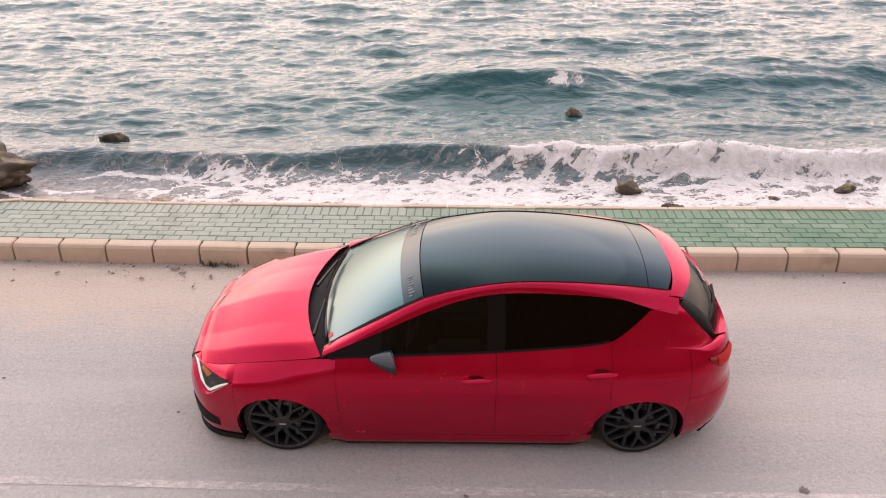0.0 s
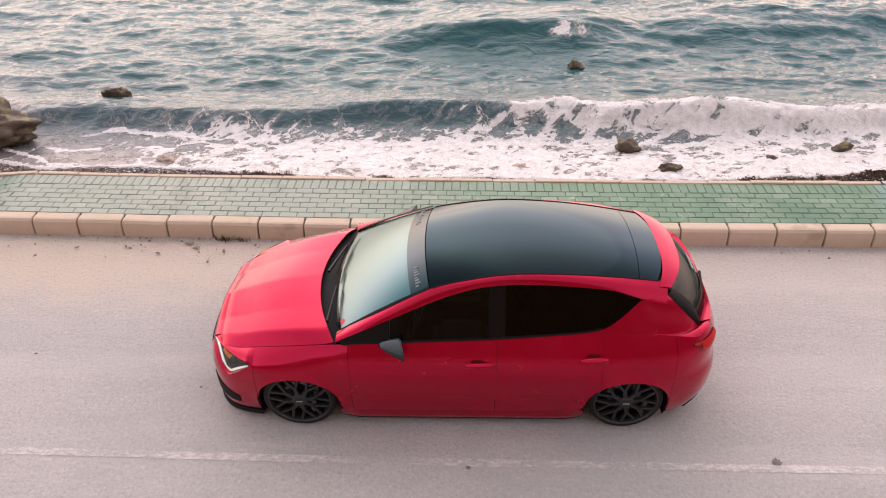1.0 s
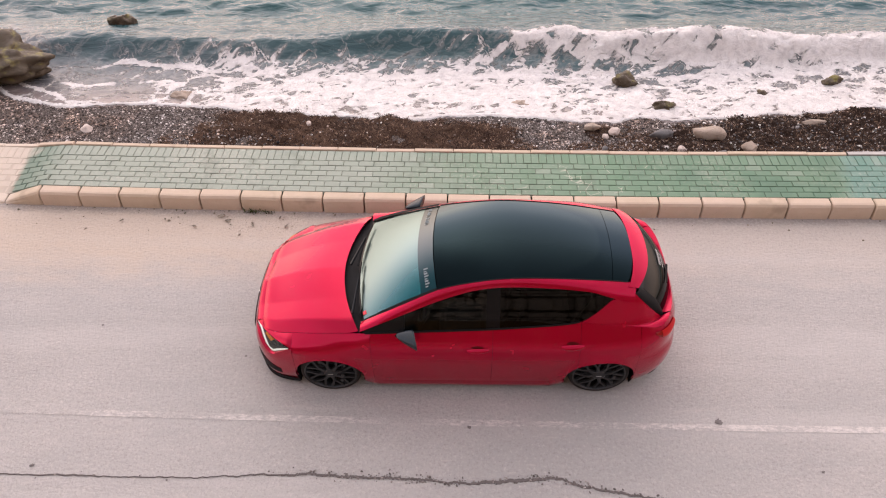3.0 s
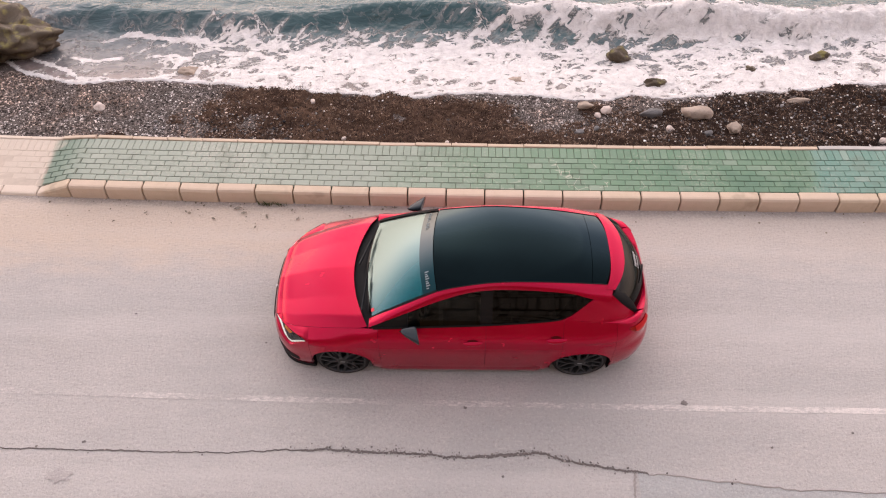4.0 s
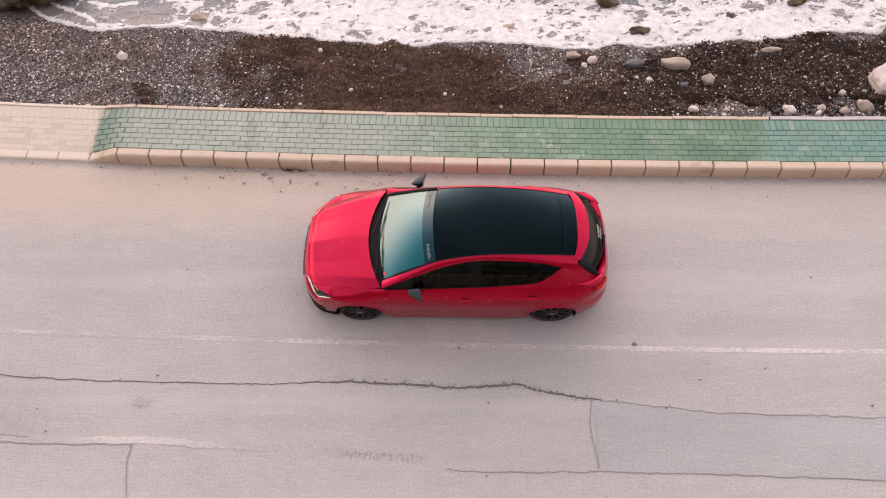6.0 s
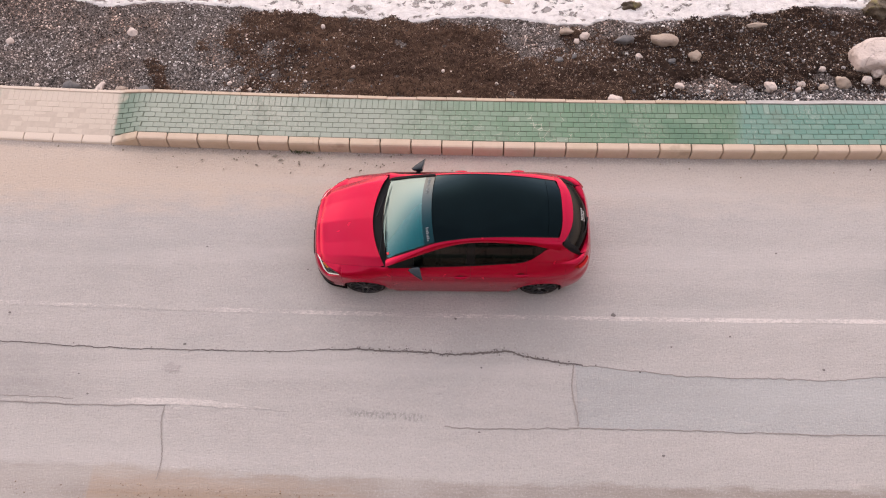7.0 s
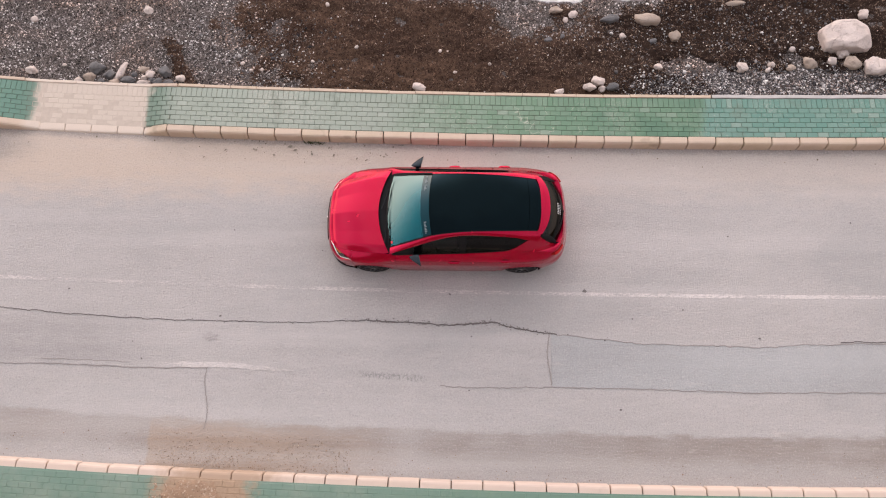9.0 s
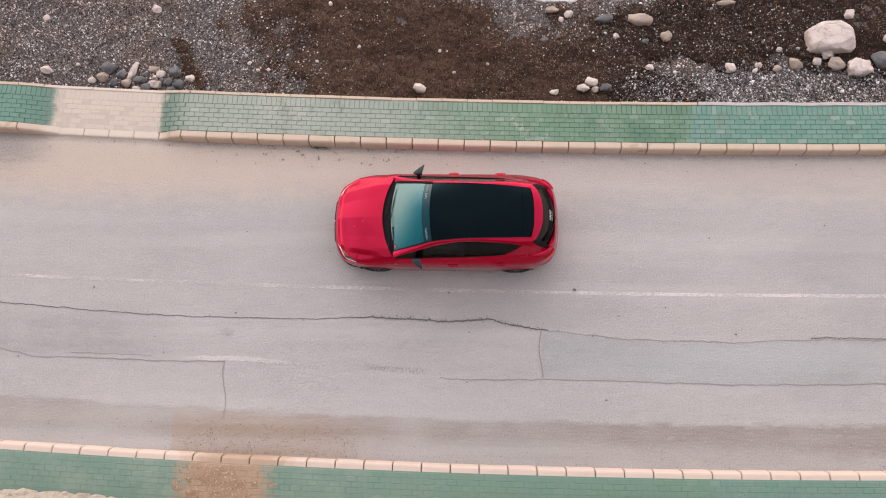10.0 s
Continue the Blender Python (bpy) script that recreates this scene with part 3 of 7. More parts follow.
def smooth01(v, a, b):
    t = np.clip((v - a) / (b - a), 0, 1)
    return t * t * (3 - 2 * t)


_lat = np.random.RandomState(7).rand(256, 256)


def vnoise(x, y, scale, octaves=4, gain=0.5):
    """Smooth value noise over the plan, about 0 to 1."""
    out, amp, tot = 0.0, 1.0, 0.0
    for o in range(octaves):
        u, v = x * scale + 17.3 * o + 500, y * scale + 9.1 * o + 500
        i, j = np.floor(u).astype(int), np.floor(v).astype(int)
        fu, fv = u - i, v - j
        fu, fv = fu * fu * (3 - 2 * fu), fv * fv * (3 - 2 * fv)
        a, b = _lat[i % 256, j % 256], _lat[(i + 1) % 256, j % 256]
        c, d = _lat[i % 256, (j + 1) % 256], _lat[(i + 1) % 256, (j + 1) % 256]
        out = out + amp * ((a * (1 - fu) + b * fu) * (1 - fv) + (c * (1 - fu) + d * fu) * fv)
        tot += amp
        amp *= gain
        scale *= 2
    return out / tot


def block(w, d, h, bev=0.008, top=None):
    """A bevelled block on its base, w along x, d along y."""
    bm = bmesh.new()
    bmesh.ops.create_cube(bm, size=1)
    for v in bm.verts:
        v.co = Vector((v.co.x * w, v.co.y * d, (v.co.z + 0.5) * h))
    edges = [e for e in bm.edges if max(v.co.z for v in e.verts) > h * 0.5 and min(v.co.z for v in e.verts) > h * 0.5]
    bmesh.ops.bevel(bm, geom=edges, offset=bev, segments=1, affect="EDGES")
    return bm


def to_mesh(bm, name, material, smooth=False):
    me = bpy.data.meshes.new(name)
    bm.to_mesh(me)
    bm.free()
    me.materials.append(material)
    if smooth:
        me.polygons.foreach_set("use_smooth", [True] * len(me.polygons))
    return me


# ---- the plan: lines along the road, bent a little ----
def kerb_y(x):
    c = np.clip(x, -14, 14)
    return 1.615 - 0.0215 * c + 0.0018 * c * c


def near_y(x):
    c = np.clip(x, -14, 14)
    return -4.46 - 0.0205 * c + 0.0021 * c * c


def line_y(x):
    c = np.clip(x, -14, 14)
    return -1.25 - 0.0155 * c + 0.0013 * c * c


def beach_z(y):
    return -1.72 - 0.155 * (y - 3.0)


def turn_at(f, x):
    return math.degrees(math.atan2(float(f(x + 0.05) - f(x - 0.05)), 0.1))


PAVE = 0.20

# ---- ground sheet: hill terrace, road bed, beach bed, sea floor ----
prof = [(-3000, 400), (-60, 60), (-16, 11.5), (-9, 3.8), (-6.0, 1.70), (-5.95, -0.08), (-5, -0.06), (1.9, -0.06), (2.3, -0.06), (2.32, -2.1), (6.0, -2.6), (9, -3.3), (20, -5), (200, -12), (3000, -30)]
gx = np.array([-3000, -200, -40, -16, 0, 16, 40, 200, 3000], float)
gv = np.array([(x, y, z) for x in gx for y, z in prof])
ground = hang("ground", mesh_of("ground", gv, grid_faces(len(gx), len(prof)), SOIL), kind="structure", label="dry brown soil of the land and sea floor")
tagged(ground, category="ground")

# ---- road ----
rx = np.concatenate([np.linspace(-400, -16, 24), np.linspace(-15.5, 15.5, 125), np.linspace(16, 400, 24)])


def strip(f0, f1, xs, n, z0):
    v = []
    for x in xs:
        a, b = float(f0(x)), float(f1(x))
        for k in range(n):
            v.append((x, a + (b - a) * k / (n - 1), z0))
    return np.array(v), grid_faces(len(xs), n)


v, f = strip(lambda x: near_y(x) - 0.03, lambda x: kerb_y(x) + 0.03, rx, 28, 0.0)
v[:, 2] += 0.006 * (vnoise(v[:, 0], v[:, 1], 0.8, 3) - 0.5)
road = tagged(hang("road", mesh_of("road", v, f, ASPHALT, True), kind="structure"), "dusty pinkish grey worn asphalt road beside the sea", "road")

v, f = strip(lambda x: line_y(x) - 0.034, lambda x: line_y(x) + 0.034, rx, 3, 0.0024)
v[:, 2] += 0.006 * (vnoise(v[:, 0], v[:, 1], 0.8, 3) - 0.5)
hang("road_line", mesh_of("road_line", v, f, LINE_PAINT), road, "rubbed white centre line")


def curve_y(pts, wob, seed):
    px, py = [p[0] for p in pts], [p[1] for p in pts]
    return lambda x: np.interp(x, px, py) + wob * (vnoise(np.asarray(x, float), seed + 0 * np.asarray(x, float), 5, 4) - 0.5)


UPPER = curve_y([(-15, -1.1), (-8.7, -1.56), (-7.24, -1.68), (-5.35, -1.80), (-4.03, -1.82), (-2.5, -1.84), (-1.63, -1.79), (-0.97, -1.81), (0.11, -1.87), (0.82, -1.80), (1.2, -1.91), (1.84, -2.0), (3.33, -2.16), (5.46, -2.20), (7.06, -2.126), (8.29, -2.137), (15, -2.1)], 0.055, 3.3)
LOWER = curve_y([(-15, -2.2), (-8.57, -2.45), (-7.9, -2.60), (-6.9, -2.614), (-5.27, -2.663), (-4.18, -2.653), (-2.45, -2.743), (-1.6, -2.787), (-0.52, -2.83), (0.12, -2.949), (1.18, -2.95), (1.82, -2.933), (3.3, -2.95), (5.4, -2.99), (8.19, -2.944), (15, -2.9)], 0.05, 8.1)
px = np.linspace(1.84, 15.5, 150)
v, f = strip(LOWER, UPPER, px, 8, 0.004)
v[:, 2] += 0.006 * (vnoise(v[:, 0], v[:, 1], 0.8, 3) - 0.5)
hang("asphalt_patch", mesh_of("asphalt_patch", v, f, ASPHALT_OLD, True), road, "greyer repaired strip of asphalt")


def crack(name, xs, f, width, seed, along_y=False, fill=None):
    """An open crack: a ragged dark gash that widens and closes, with a raised lip."""
    verts = []
    for x in xs:
        y = float(f(x))
        w = width * (0.35 + 1.3 * float(vnoise(np.array(x), np.array(seed), 2.2, 3)) ** 1.5)
        j = 0.012 * (random.random() - 0.5)
        for o, z in ((-w - 0.003, 0.0055), (-w, 0.0095), (0, 0.008), (w, 0.0095), (w + 0.003, 0.0055)):
            verts.append((y + j + o, x, z) if along_y else (x, y + j + o, z))
    faces = grid_faces(len(xs), 5)
    if along_y:
        faces = faces[:, ::-1]
    return hang(name, mesh_of(name, verts, faces, fill or CRACK), road, "dark ragged crack")


random.seed(3)
crack("road_crack", np.linspace(-15, -1.7, 330), UPPER, 0.0042, 1.5)
crack("road_crack", np.linspace(-1.7, 1.95, 300), lambda x: float(UPPER(x)) + 0.03 * (float(vnoise(np.array(x), np.array(2.2), 11, 3, 0.6)) - 0.5), 0.0125, 5.5)
crack("road_crack", np.linspace(1.95, 15, 260), UPPER, 0.005, 9.5, fill=SEAM)
crack("road_crack", np.linspace(6.9, 9.5, 60), lambda x: float(UPPER(x)) + 0.03, 0.006, 11.5)
crack("road_crack", np.linspace(-15, -4.2, 220), LOWER, 0.0035, 12.5, fill=SEAM)
crack("road_crack", np.linspace(-0.1, 9, 240), LOWER, 0.0038, 21.5, fill=SEAM)
crack("road_crack", np.linspace(-3.70, -2.66, 50), lambda y: -4.18 + 0.05 * math.sin(y * 5), 0.007, 31.5, True, SEAM)
crack("road_crack", np.linspace(-2.90, -2.01, 50), lambda y: 1.80 + 0.03 * math.sin(y * 6), 0.008, 35.5, True, SEAM)
crack("road_crack", np.linspace(-7.2, -5.6, 60), lambda x: float(LOWER(x)) + 0.09, 0.004, 41.5, fill=SEAM)
px = np.linspace(-7.2, -2.3, 90)
v, f = strip(lambda x: LOWER(x) + 0.012, lambda x: LOWER(x) + 0.012 + 0.085 * smooth01(x, -7.2, -6.6) * smooth01(x, -2.3, -3.5) + 0.004, px, 4, 0.0045)
hang("road_line", mesh_of("road_line", v, f, FAINT_PAINT), road, "faint remains of an old white line")


def scuff(px0, py0, w, d, material, label, h=0.006):
    """A thin ragged stain or tar spot on the asphalt."""
    bm = bmesh.new()
    ring = []
    n = 18
    for k in range(n):
        a = 2 * math.pi * k / n
        r = 0.6 + 0.6 * random.random()
        ring.append(bm.verts.new((w / 2 * r * math.cos(a), d / 2 * r * math.sin(a), 0.003)))
    mid = bm.verts.new((0, 0, h))
    for k in range(n):
        bm.faces.new((ring[k], ring[(k + 1) % n], mid))
    ob = part("road_stain", bm, material, road, label)
    ob.location = (px0, py0, 0.004)


TAR = plain("tar_spot", (0.16, 0.145, 0.14), 0.9, grain=0.4, scale=30)
STAIN = asphalt_mat("oily_asphalt", 0.375, (1, 0.93, 0.9))
for x, y, w, d in ((2.47, -1.22, 0.13, 0.10), (0.44, -2.06, 0.05, 0.04), (-4.07, -1.73, 0.07, 0.05), (5.13, -0.18, 0.05, 0.04), (-3.97, -0.11, 0.05, 0.03), (3.3, -1.72, 0.05, 0.04), (4.2, -1.55, 0.05, 0.04), (-8.2, -2.6, 0.06, 0.05), (-6.9, -1.25, 0.07, 0.05), (-5.6, -2.2, 0.05, 0.03), (0.05, -1.30, 0.06, 0.05), (0.4, -3.0, 0.05, 0.04), (3.0, -3.3, 0.07, 0.05), (5.5, -2.05, 0.06, 0.05), (-2.3, -0.5, 0.04, 0.03), (7.4, 0.1, 0.05, 0.04), (-5.4, -2.5, 0.05, 0.04)):
    scuff(x, y, w * 0.7, d * 0.7, TAR, "small dark tar spot", 0.010)
scuff(-4.2, -2.10, 0.30, 0.16, STAIN, "dull dark stain", 0.004)
# ---- dust and soil along the near gutter: heaps that run out thin at their edges ----
def heap(name, x0, x1, y0, y1, height, material, label, step=0.03):
    xs, ys = np.arange(x0, x1, step), np.arange(y0, y1, step)
    v, f = sheet(xs, ys, height)
    keep = (v[f][:, :, 2].max(1) > PAVE - 0.03)
    used = np.unique(f[keep])
    remap = np.full(len(v), -1)
    remap[used] = np.arange(len(used))
    ob = hang(name, mesh_of(name, v[used], remap[f[keep]], material, True), kind="stuff")
    return tagged(ob, label, "soil")


def spill(X, Y):
    n = vnoise(X, Y, 1.3, 5, 0.6)
    d = smooth01(np.abs(X + 4.0 + 0.3 * (Y + 4.8)) + 1.3 * (vnoise(X + 5, Y, 3, 4, 0.65) - 0.5), 1.1, 0.25) * smooth01(Y - near_y(X), -0.12, -0.22)
    return PAVE - 0.018 + 0.004 + 0.07 * (d * (0.35 + 1.0 * n) - 0.42) + 0.030 * (vnoise(X, Y, 12, 4, 0.75) - 0.5) - 0.2 * (Y > near_y(X) - 0.10)


heap("spilled_soil", -5.6, -1.2, -5.5, -4.3, spill, DIRT, "brown soil spilled over the kerb and pavement")

# ---- beach ----
def shore_y(x):
    return np.interp(x, [-30, -14, -10.5, -9.3, -8.2, -6.5, -3.0, 1.5, 3.2, 5.0, 6.6, 8.1, 10, 14, 30], [8.5, 8.3, 8.1, 7.3, 6.95, 7.15, 6.75, 6.52, 6.50, 6.55, 6.80, 7.05, 6.9, 6.8, 6.8])


def weed_cover(X, Y):
    n = 1.8 * (vnoise(X, Y, 0.9, 4, 0.6) - 0.5) + 1.3 * (vnoise(X + 11, Y, 2.7, 4, 0.7) - 0.5)
    main = smooth01(X + 1.6 * n + 0.5 * (Y - 4.5), -5.7, -2.7) * smooth01(X + 1.5 * n + (Y - 4.4) * 0.9, 5.6, 4.0)
    right = smooth01(X + n, 3.2, 4.6) * smooth01(Y + 0.9 * n, 4.35, 4.75)
    band = smooth01(X, -6.3, -5.2) * smooth01(np.abs(Y - 5.75 - 0.25 * n), 0.35, 0.12) * 0.8
    gash = smooth01(np.abs(X + 6.40 + 0.45 * (Y - 4.6) + 0.35 * n), 0.34, 0.08) * smooth01(np.abs(Y - 4.55), 1.0, 0.5)
    m = np.maximum(np.maximum(main, right), np.maximum(band, gash))
    front = smooth01(Y - shore_y(X) - 0.35 * n, 0.25, -0.45)
    bald = smooth01(vnoise(X + 31, Y, 0.8, 3), 0.40, 0.55) * smooth01(Y, 5.1, 5.9) * smooth01(np.abs(X - 2.4), 1.8, 0.8)
    return np.clip(m * front * (1 - bald), 0, 1)


def beach_h(X, Y):
    return beach_z(Y) + 0.10 * (vnoise(X, Y, 0.5, 3) - 0.5) + 0.03 * (vnoise(X, Y, 4, 3) - 0.5)


bx = np.concatenate([np.linspace(-300, -17, 20), np.arange(-16, 16.01, 0.09), np.linspace(17, 300, 20)])
v, f = sheet(bx, np.arange(2.45, 10.5, 0.07), beach_h)
tagged(hang("beach", mesh_of("beach", v, f, SAND, True), kind="structure"), "coarse grey-brown shingle beach below the sea wall", "beach")


def weed_h(X, Y):
    c = weed_cover(X, Y)
    return beach_h(X, Y) - 0.05 + 0.11 * c + 0.24 * c * (vnoise(X, Y, 2.6, 5, 0.65) - 0.5) + 0.11 * c * (vnoise(X, Y, 9, 3, 0.7) - 0.5)


v, f = sheet(np.arange(-11, 13, 0.045), np.arange(2.5, 7.4, 0.045), weed_h)
tagged(hang("seagrass_mat", mesh_of("seagrass_mat", v, f, WEED, True), kind="stuff"), "matted dark brown dead seagrass washed up on the beach", "seaweed")

_b = bmesh.new()
bmesh.ops.create_icosphere(_b, subdivisions=1, radius=1)
ICO_V = np.array([v.co[:] for v in _b.verts])
ICO_F = np.array([[v.index for v in fc.verts] for fc in _b.faces])
_b.free()


CUBE_V = np.array([(x, y, z) for x in (-1, 1) for y in (-1, 1) for z in (-1, 1)]) * 0.72
CUBE_F = np.array([(0, 1, 3), (0, 3, 2), (4, 6, 7), (4, 7, 5), (0, 4, 5), (0, 5, 1), (2, 3, 7), (2, 7, 6), (0, 2, 6), (0, 6, 4), (1, 5, 7), (1, 7, 3)])


def scatter(name, pts, sizes, material, label, category, seed, fine=False):
    """Many small stones, joined: rounded ones, or chips where they are fine."""
    rs = np.random.RandomState(seed)
    BV, BF = (CUBE_V, CUBE_F) if fine else (ICO_V, ICO_F)
    n, k = len(pts), len(BV)
    shape = BV[None] * (1 + 0.5 * (rs.rand(n, k, 1) - 0.5))
    shape = shape * (sizes[:, None, None] * (0.65 + 0.6 * rs.rand(n, 1, 3)) * np.array([1, 1, 0.6]))
    a = rs.rand(n) * 6.283
    c, s = np.cos(a)[:, None], np.sin(a)[:, None]
    X, Y = shape[:, :, 0] * c - shape[:, :, 1] * s, shape[:, :, 0] * s + shape[:, :, 1] * c
    V = np.stack([X, Y, shape[:, :, 2]], -1) + pts[:, None, :]
    F = BF[None] + (np.arange(n) * k)[:, None, None]
    ob = hang(name, mesh_of(name, V.reshape(-1, 3), F.reshape(-1, 3), material, not fine), kind="stuff")
    return tagged(ob, label, category)


rs = np.random.RandomState(11)
n = 165000
X, Y = rs.uniform(-12, 12, n), rs.uniform(3.1, 7.6, n)
cov = weed_cover(X, Y)
keep = (rs.rand(n) > np.interp(cov, [0.0, 0.25, 0.6, 0.97], [0.10, 0.25, 0.55, 0.98])) & (Y < shore_y(X) + 0.7)
X, Y = X[keep], Y[keep]
size = 0.0055 + 0.019 * rs.rand(len(X)) ** 2.3
Z = np.maximum(beach_h(X, Y), weed_h(X, Y)) + size * 0.15
scatter("beach_gravel", np.stack([X, Y, Z], -1), size, PEBBLE, "loose rounded grey and brown beach pebbles", "pebbles", 5, True)

n = 24000
X, Y = rs.uniform(3.6, 12, n), rs.uniform(3.3, 4.75, n)
keep = (rs.rand(n) < smooth01(Y + 0.5 * vnoise(X, Y, 1.2, 3), 4.95, 4.3)) & (rs.rand(n) < smooth01(X, 3.4, 5.0))
X2, Y2 = -4.5 + 1.2 * rs.randn(1900), rs.uniform(3.4, 5.9, 1900)
X3, Y3 = np.concatenate([rs.uniform(4.2, 9.5, 2300), rs.uniform(1.2, 4.2, 500)]), rs.uniform(4.9, 6.7, 2800)
X, Y = np.concatenate([X[keep], X2, X3]), np.concatenate([Y[keep], Y2, Y3])
size = 0.006 + 0.020 * rs.rand(len(X)) ** 2.2 + 0.035 * (rs.rand(len(X)) > 0.975) * rs.rand(len(X))
Z = np.maximum(beach_h(X, Y), weed_h(X, Y)) + size * 0.25
scatter("pale_shingle", np.stack([X, Y, Z], -1), size, SHINGLE, "pale rounded shingle lying on the dark seagrass", "pebbles", 6)

n = 105000
X, Y = rs.uniform(-7, 12, n), rs.uniform(3.2, 6.9, n)
keep = weed_cover(X, Y) > 0.35
X, Y = X[keep], Y[keep]
n = len(X)
a, L = rs.rand(n) * 6.283, 0.016 + 0.040 * rs.rand(n) ** 1.5
dx, dy = np.cos(a) * L, np.sin(a) * L
Z0, Z1 = weed_h(X, Y) + 0.004, weed_h(X, Y) + 0.012 + 0.025 * rs.rand(n)
V = np.stack([np.stack([X - dy * 0.11, Y + dx * 0.11, Z0], -1), np.stack([X + dy * 0.11, Y - dx * 0.11, Z0], -1), np.stack([X + dx + dy * 0.06, Y + dy - dx * 0.06, Z1], -1), np.stack([X + dx - dy * 0.06, Y + dy + dx * 0.06, Z1], -1)], 1)
tagged(hang("seagrass_strands", mesh_of("seagrass_strands", V.reshape(-1, 3), np.arange(4 * n).reshape(-1, 4), STRAND), kind="stuff"), "loose dry ribbons of dead brown seagrass", "seaweed")

# ---- sea ----
def sea_fields(X, Y):
    """Height, foam and silt of the water."""
    S = shore_y(X) + 0.45 * (vnoise(X, Y * 0.2, 0.8, 3) - 0.5) + 0.16 * (vnoise(X, Y * 0.3, 2.6, 2) - 0.5)
    d = Y - S
    bend = 0.8 * (vnoise(X, 0 * X, 0.16, 2) - 0.5)
    n1 = vnoise(X * 0.55, Y * 1.4, 0.8, 5, 0.55) - 0.5
    n2 = vnoise(X * 0.6 + 40, Y * 1.7, 2.2, 4, 0.6) - 0.5
    z = -2.52 + 0.38 * n1 * smooth01(d, 1.0, 5.0) + 0.11 * n2 * smooth01(d, 0.6, 3.0)
    # bore breaking close in
    c1 = 9.55 + bend + 0.35 * (vnoise(X, 0 * X + 3, 0.9, 3) - 0.5)
    e1 = Y - c1
    hgt1 = 0.47 * (0.55 + 0.45 * smooth01(X, -5, 0)) * (0.55 + 0.9 * vnoise(X, 0 * X + 9, 0.35, 2))
    z = z + hgt1 * np.where(e1 < 0, np.exp(-((e1 / 0.38) ** 2)), np.exp(-((e1 / 1.1) ** 2)))
    # green swell behind
    c2 = 14.2 + 0.15 * np.clip(X, -14, 14) + 1.6 * bend + 0.9 * (vnoise(X, 0 * X + 20, 0.22, 2) - 0.5)
    e2 = Y - c2
    hgt2 = 0.50 * (0.18 + 0.82 * smooth01(X, -5, 1.5)) * (1 - 0.55 * np.exp(-(((X - 5.2) / 1.2) ** 2))) * (0.6 + 0.8 * vnoise(X, 0 * X + 33, 0.3, 2))
    z = z + hgt2 * np.where(e2 < 0, np.exp(-((e2 / 1.0) ** 2)), np.exp(-((e2 / 2.2) ** 2)))
    # outer swells
    e3 = Y - (19.5 + 2 * bend)
    z = z + 0.20 * smooth01(X, -3, 5) * np.exp(-((e3 / 1.5) ** 2)) + 0.14 * np.exp(-(((Y - 25 - bend) / 1.8) ** 2))
    swash = beach_h(X, Y) + 0.035 + 0.05 * np.clip(d, -3, 1.5)
    w = smooth01(d, 0.5, 2.2)
    z = swash * (1 - w) + z * w
    z = np.where(d < 0, beach_h(X, Y) + d * 0.25, z)
    foam = (0.95 + 0.06 * smooth01(d, 2.2, 0.8)) * smooth01(d, -0.05, 0.12) * smooth01(d, 3.4, 1.6)
    foam = foam * (0.80 + 0.55 * (vnoise(X + 9, Y, 0.6, 4, 0.6) - 0.4)) * (0.50 + 0.50 * smooth01(X, -7.5, -4.0))
    crest = smooth01(e1, -1.5, -0.25) * smooth01(e1, 0.50, 0.05) * (0.25 + 0.75 * smooth01(X + 3 * bend, -0.5, 3.0))
    foam = np.maximum(foam, crest * (0.86 + 0.6 * (vnoise(X, Y, 1.1, 4, 0.6) - 0.35)))
    foam = np.maximum(foam, 0.26 * smooth01(d, 5.2, 2.2) * smooth01(d, 0, 1) * (0.4 + vnoise(X + 70, Y, 0.7, 3)))
    cap = smooth01(e2, -1.1, -0.5) * smooth01(e2, 0.0, -0.4) * smooth01(np.abs(X - 3.0), 0.9, 0.1)
    foam = np.maximum(foam, 0.72 * cap * (0.5 + vnoise(X, Y, 1.6, 3)))
    for k, (off, wide) in enumerate(((0.35, 0.05), (0.95, 0.07), (1.7, 0.06))):
        arc = np.abs(d - off - 1.3 * (vnoise(X + 17 * k, Y * 0.3, 0.45, 3) - 0.5))
        foam = np.maximum(foam, 1.15 * smooth01(arc, wide * 2, wide * 0.5) * smooth01(d, 0.0, 0.2) * smooth01(vnoise(X + 5 * k, Y, 0.5, 3), 0.42, 0.55))
    rim = smooth01(np.abs(d - 0.05), 0.09, 0.03)
    foam = np.maximum(foam, 1.1 * rim)
    silt = 0.30 * smooth01(d, 6.0, 2.0) + 0.35 * smooth01(d, 2.6, 1.0) + 0.35 * smooth01(d, 0.9, 0.1)
    z = z + np.minimum(foam, 1) * (0.06 + 0.16 * crest) * (vnoise(X, Y, 4, 4, 0.65) - 0.4) * smooth01(d, 0.1, 0.6)
    return z, foam, silt


def make_sea(name, xs, ys, label, parent=None, top=True):
    X, Y = np.meshgrid(xs, ys, indexing="ij")
    z, foam, silt = sea_fields(X, Y)
    me = mesh_of(name, np.stack([X, Y, z], -1).reshape(-1, 3), grid_faces(len(xs), len(ys)), SEA, True)
    for key, val in (("foam", foam), ("silt", silt)):
        at = me.attributes.new(key, "FLOAT", "POINT")
        at.data.foreach_set("value", np.ascontiguousarray(val, dtype=np.float32).ravel())
    return tagged(hang(name, me, parent, label), category="water", kind="structure") if top else hang(name, me, parent)


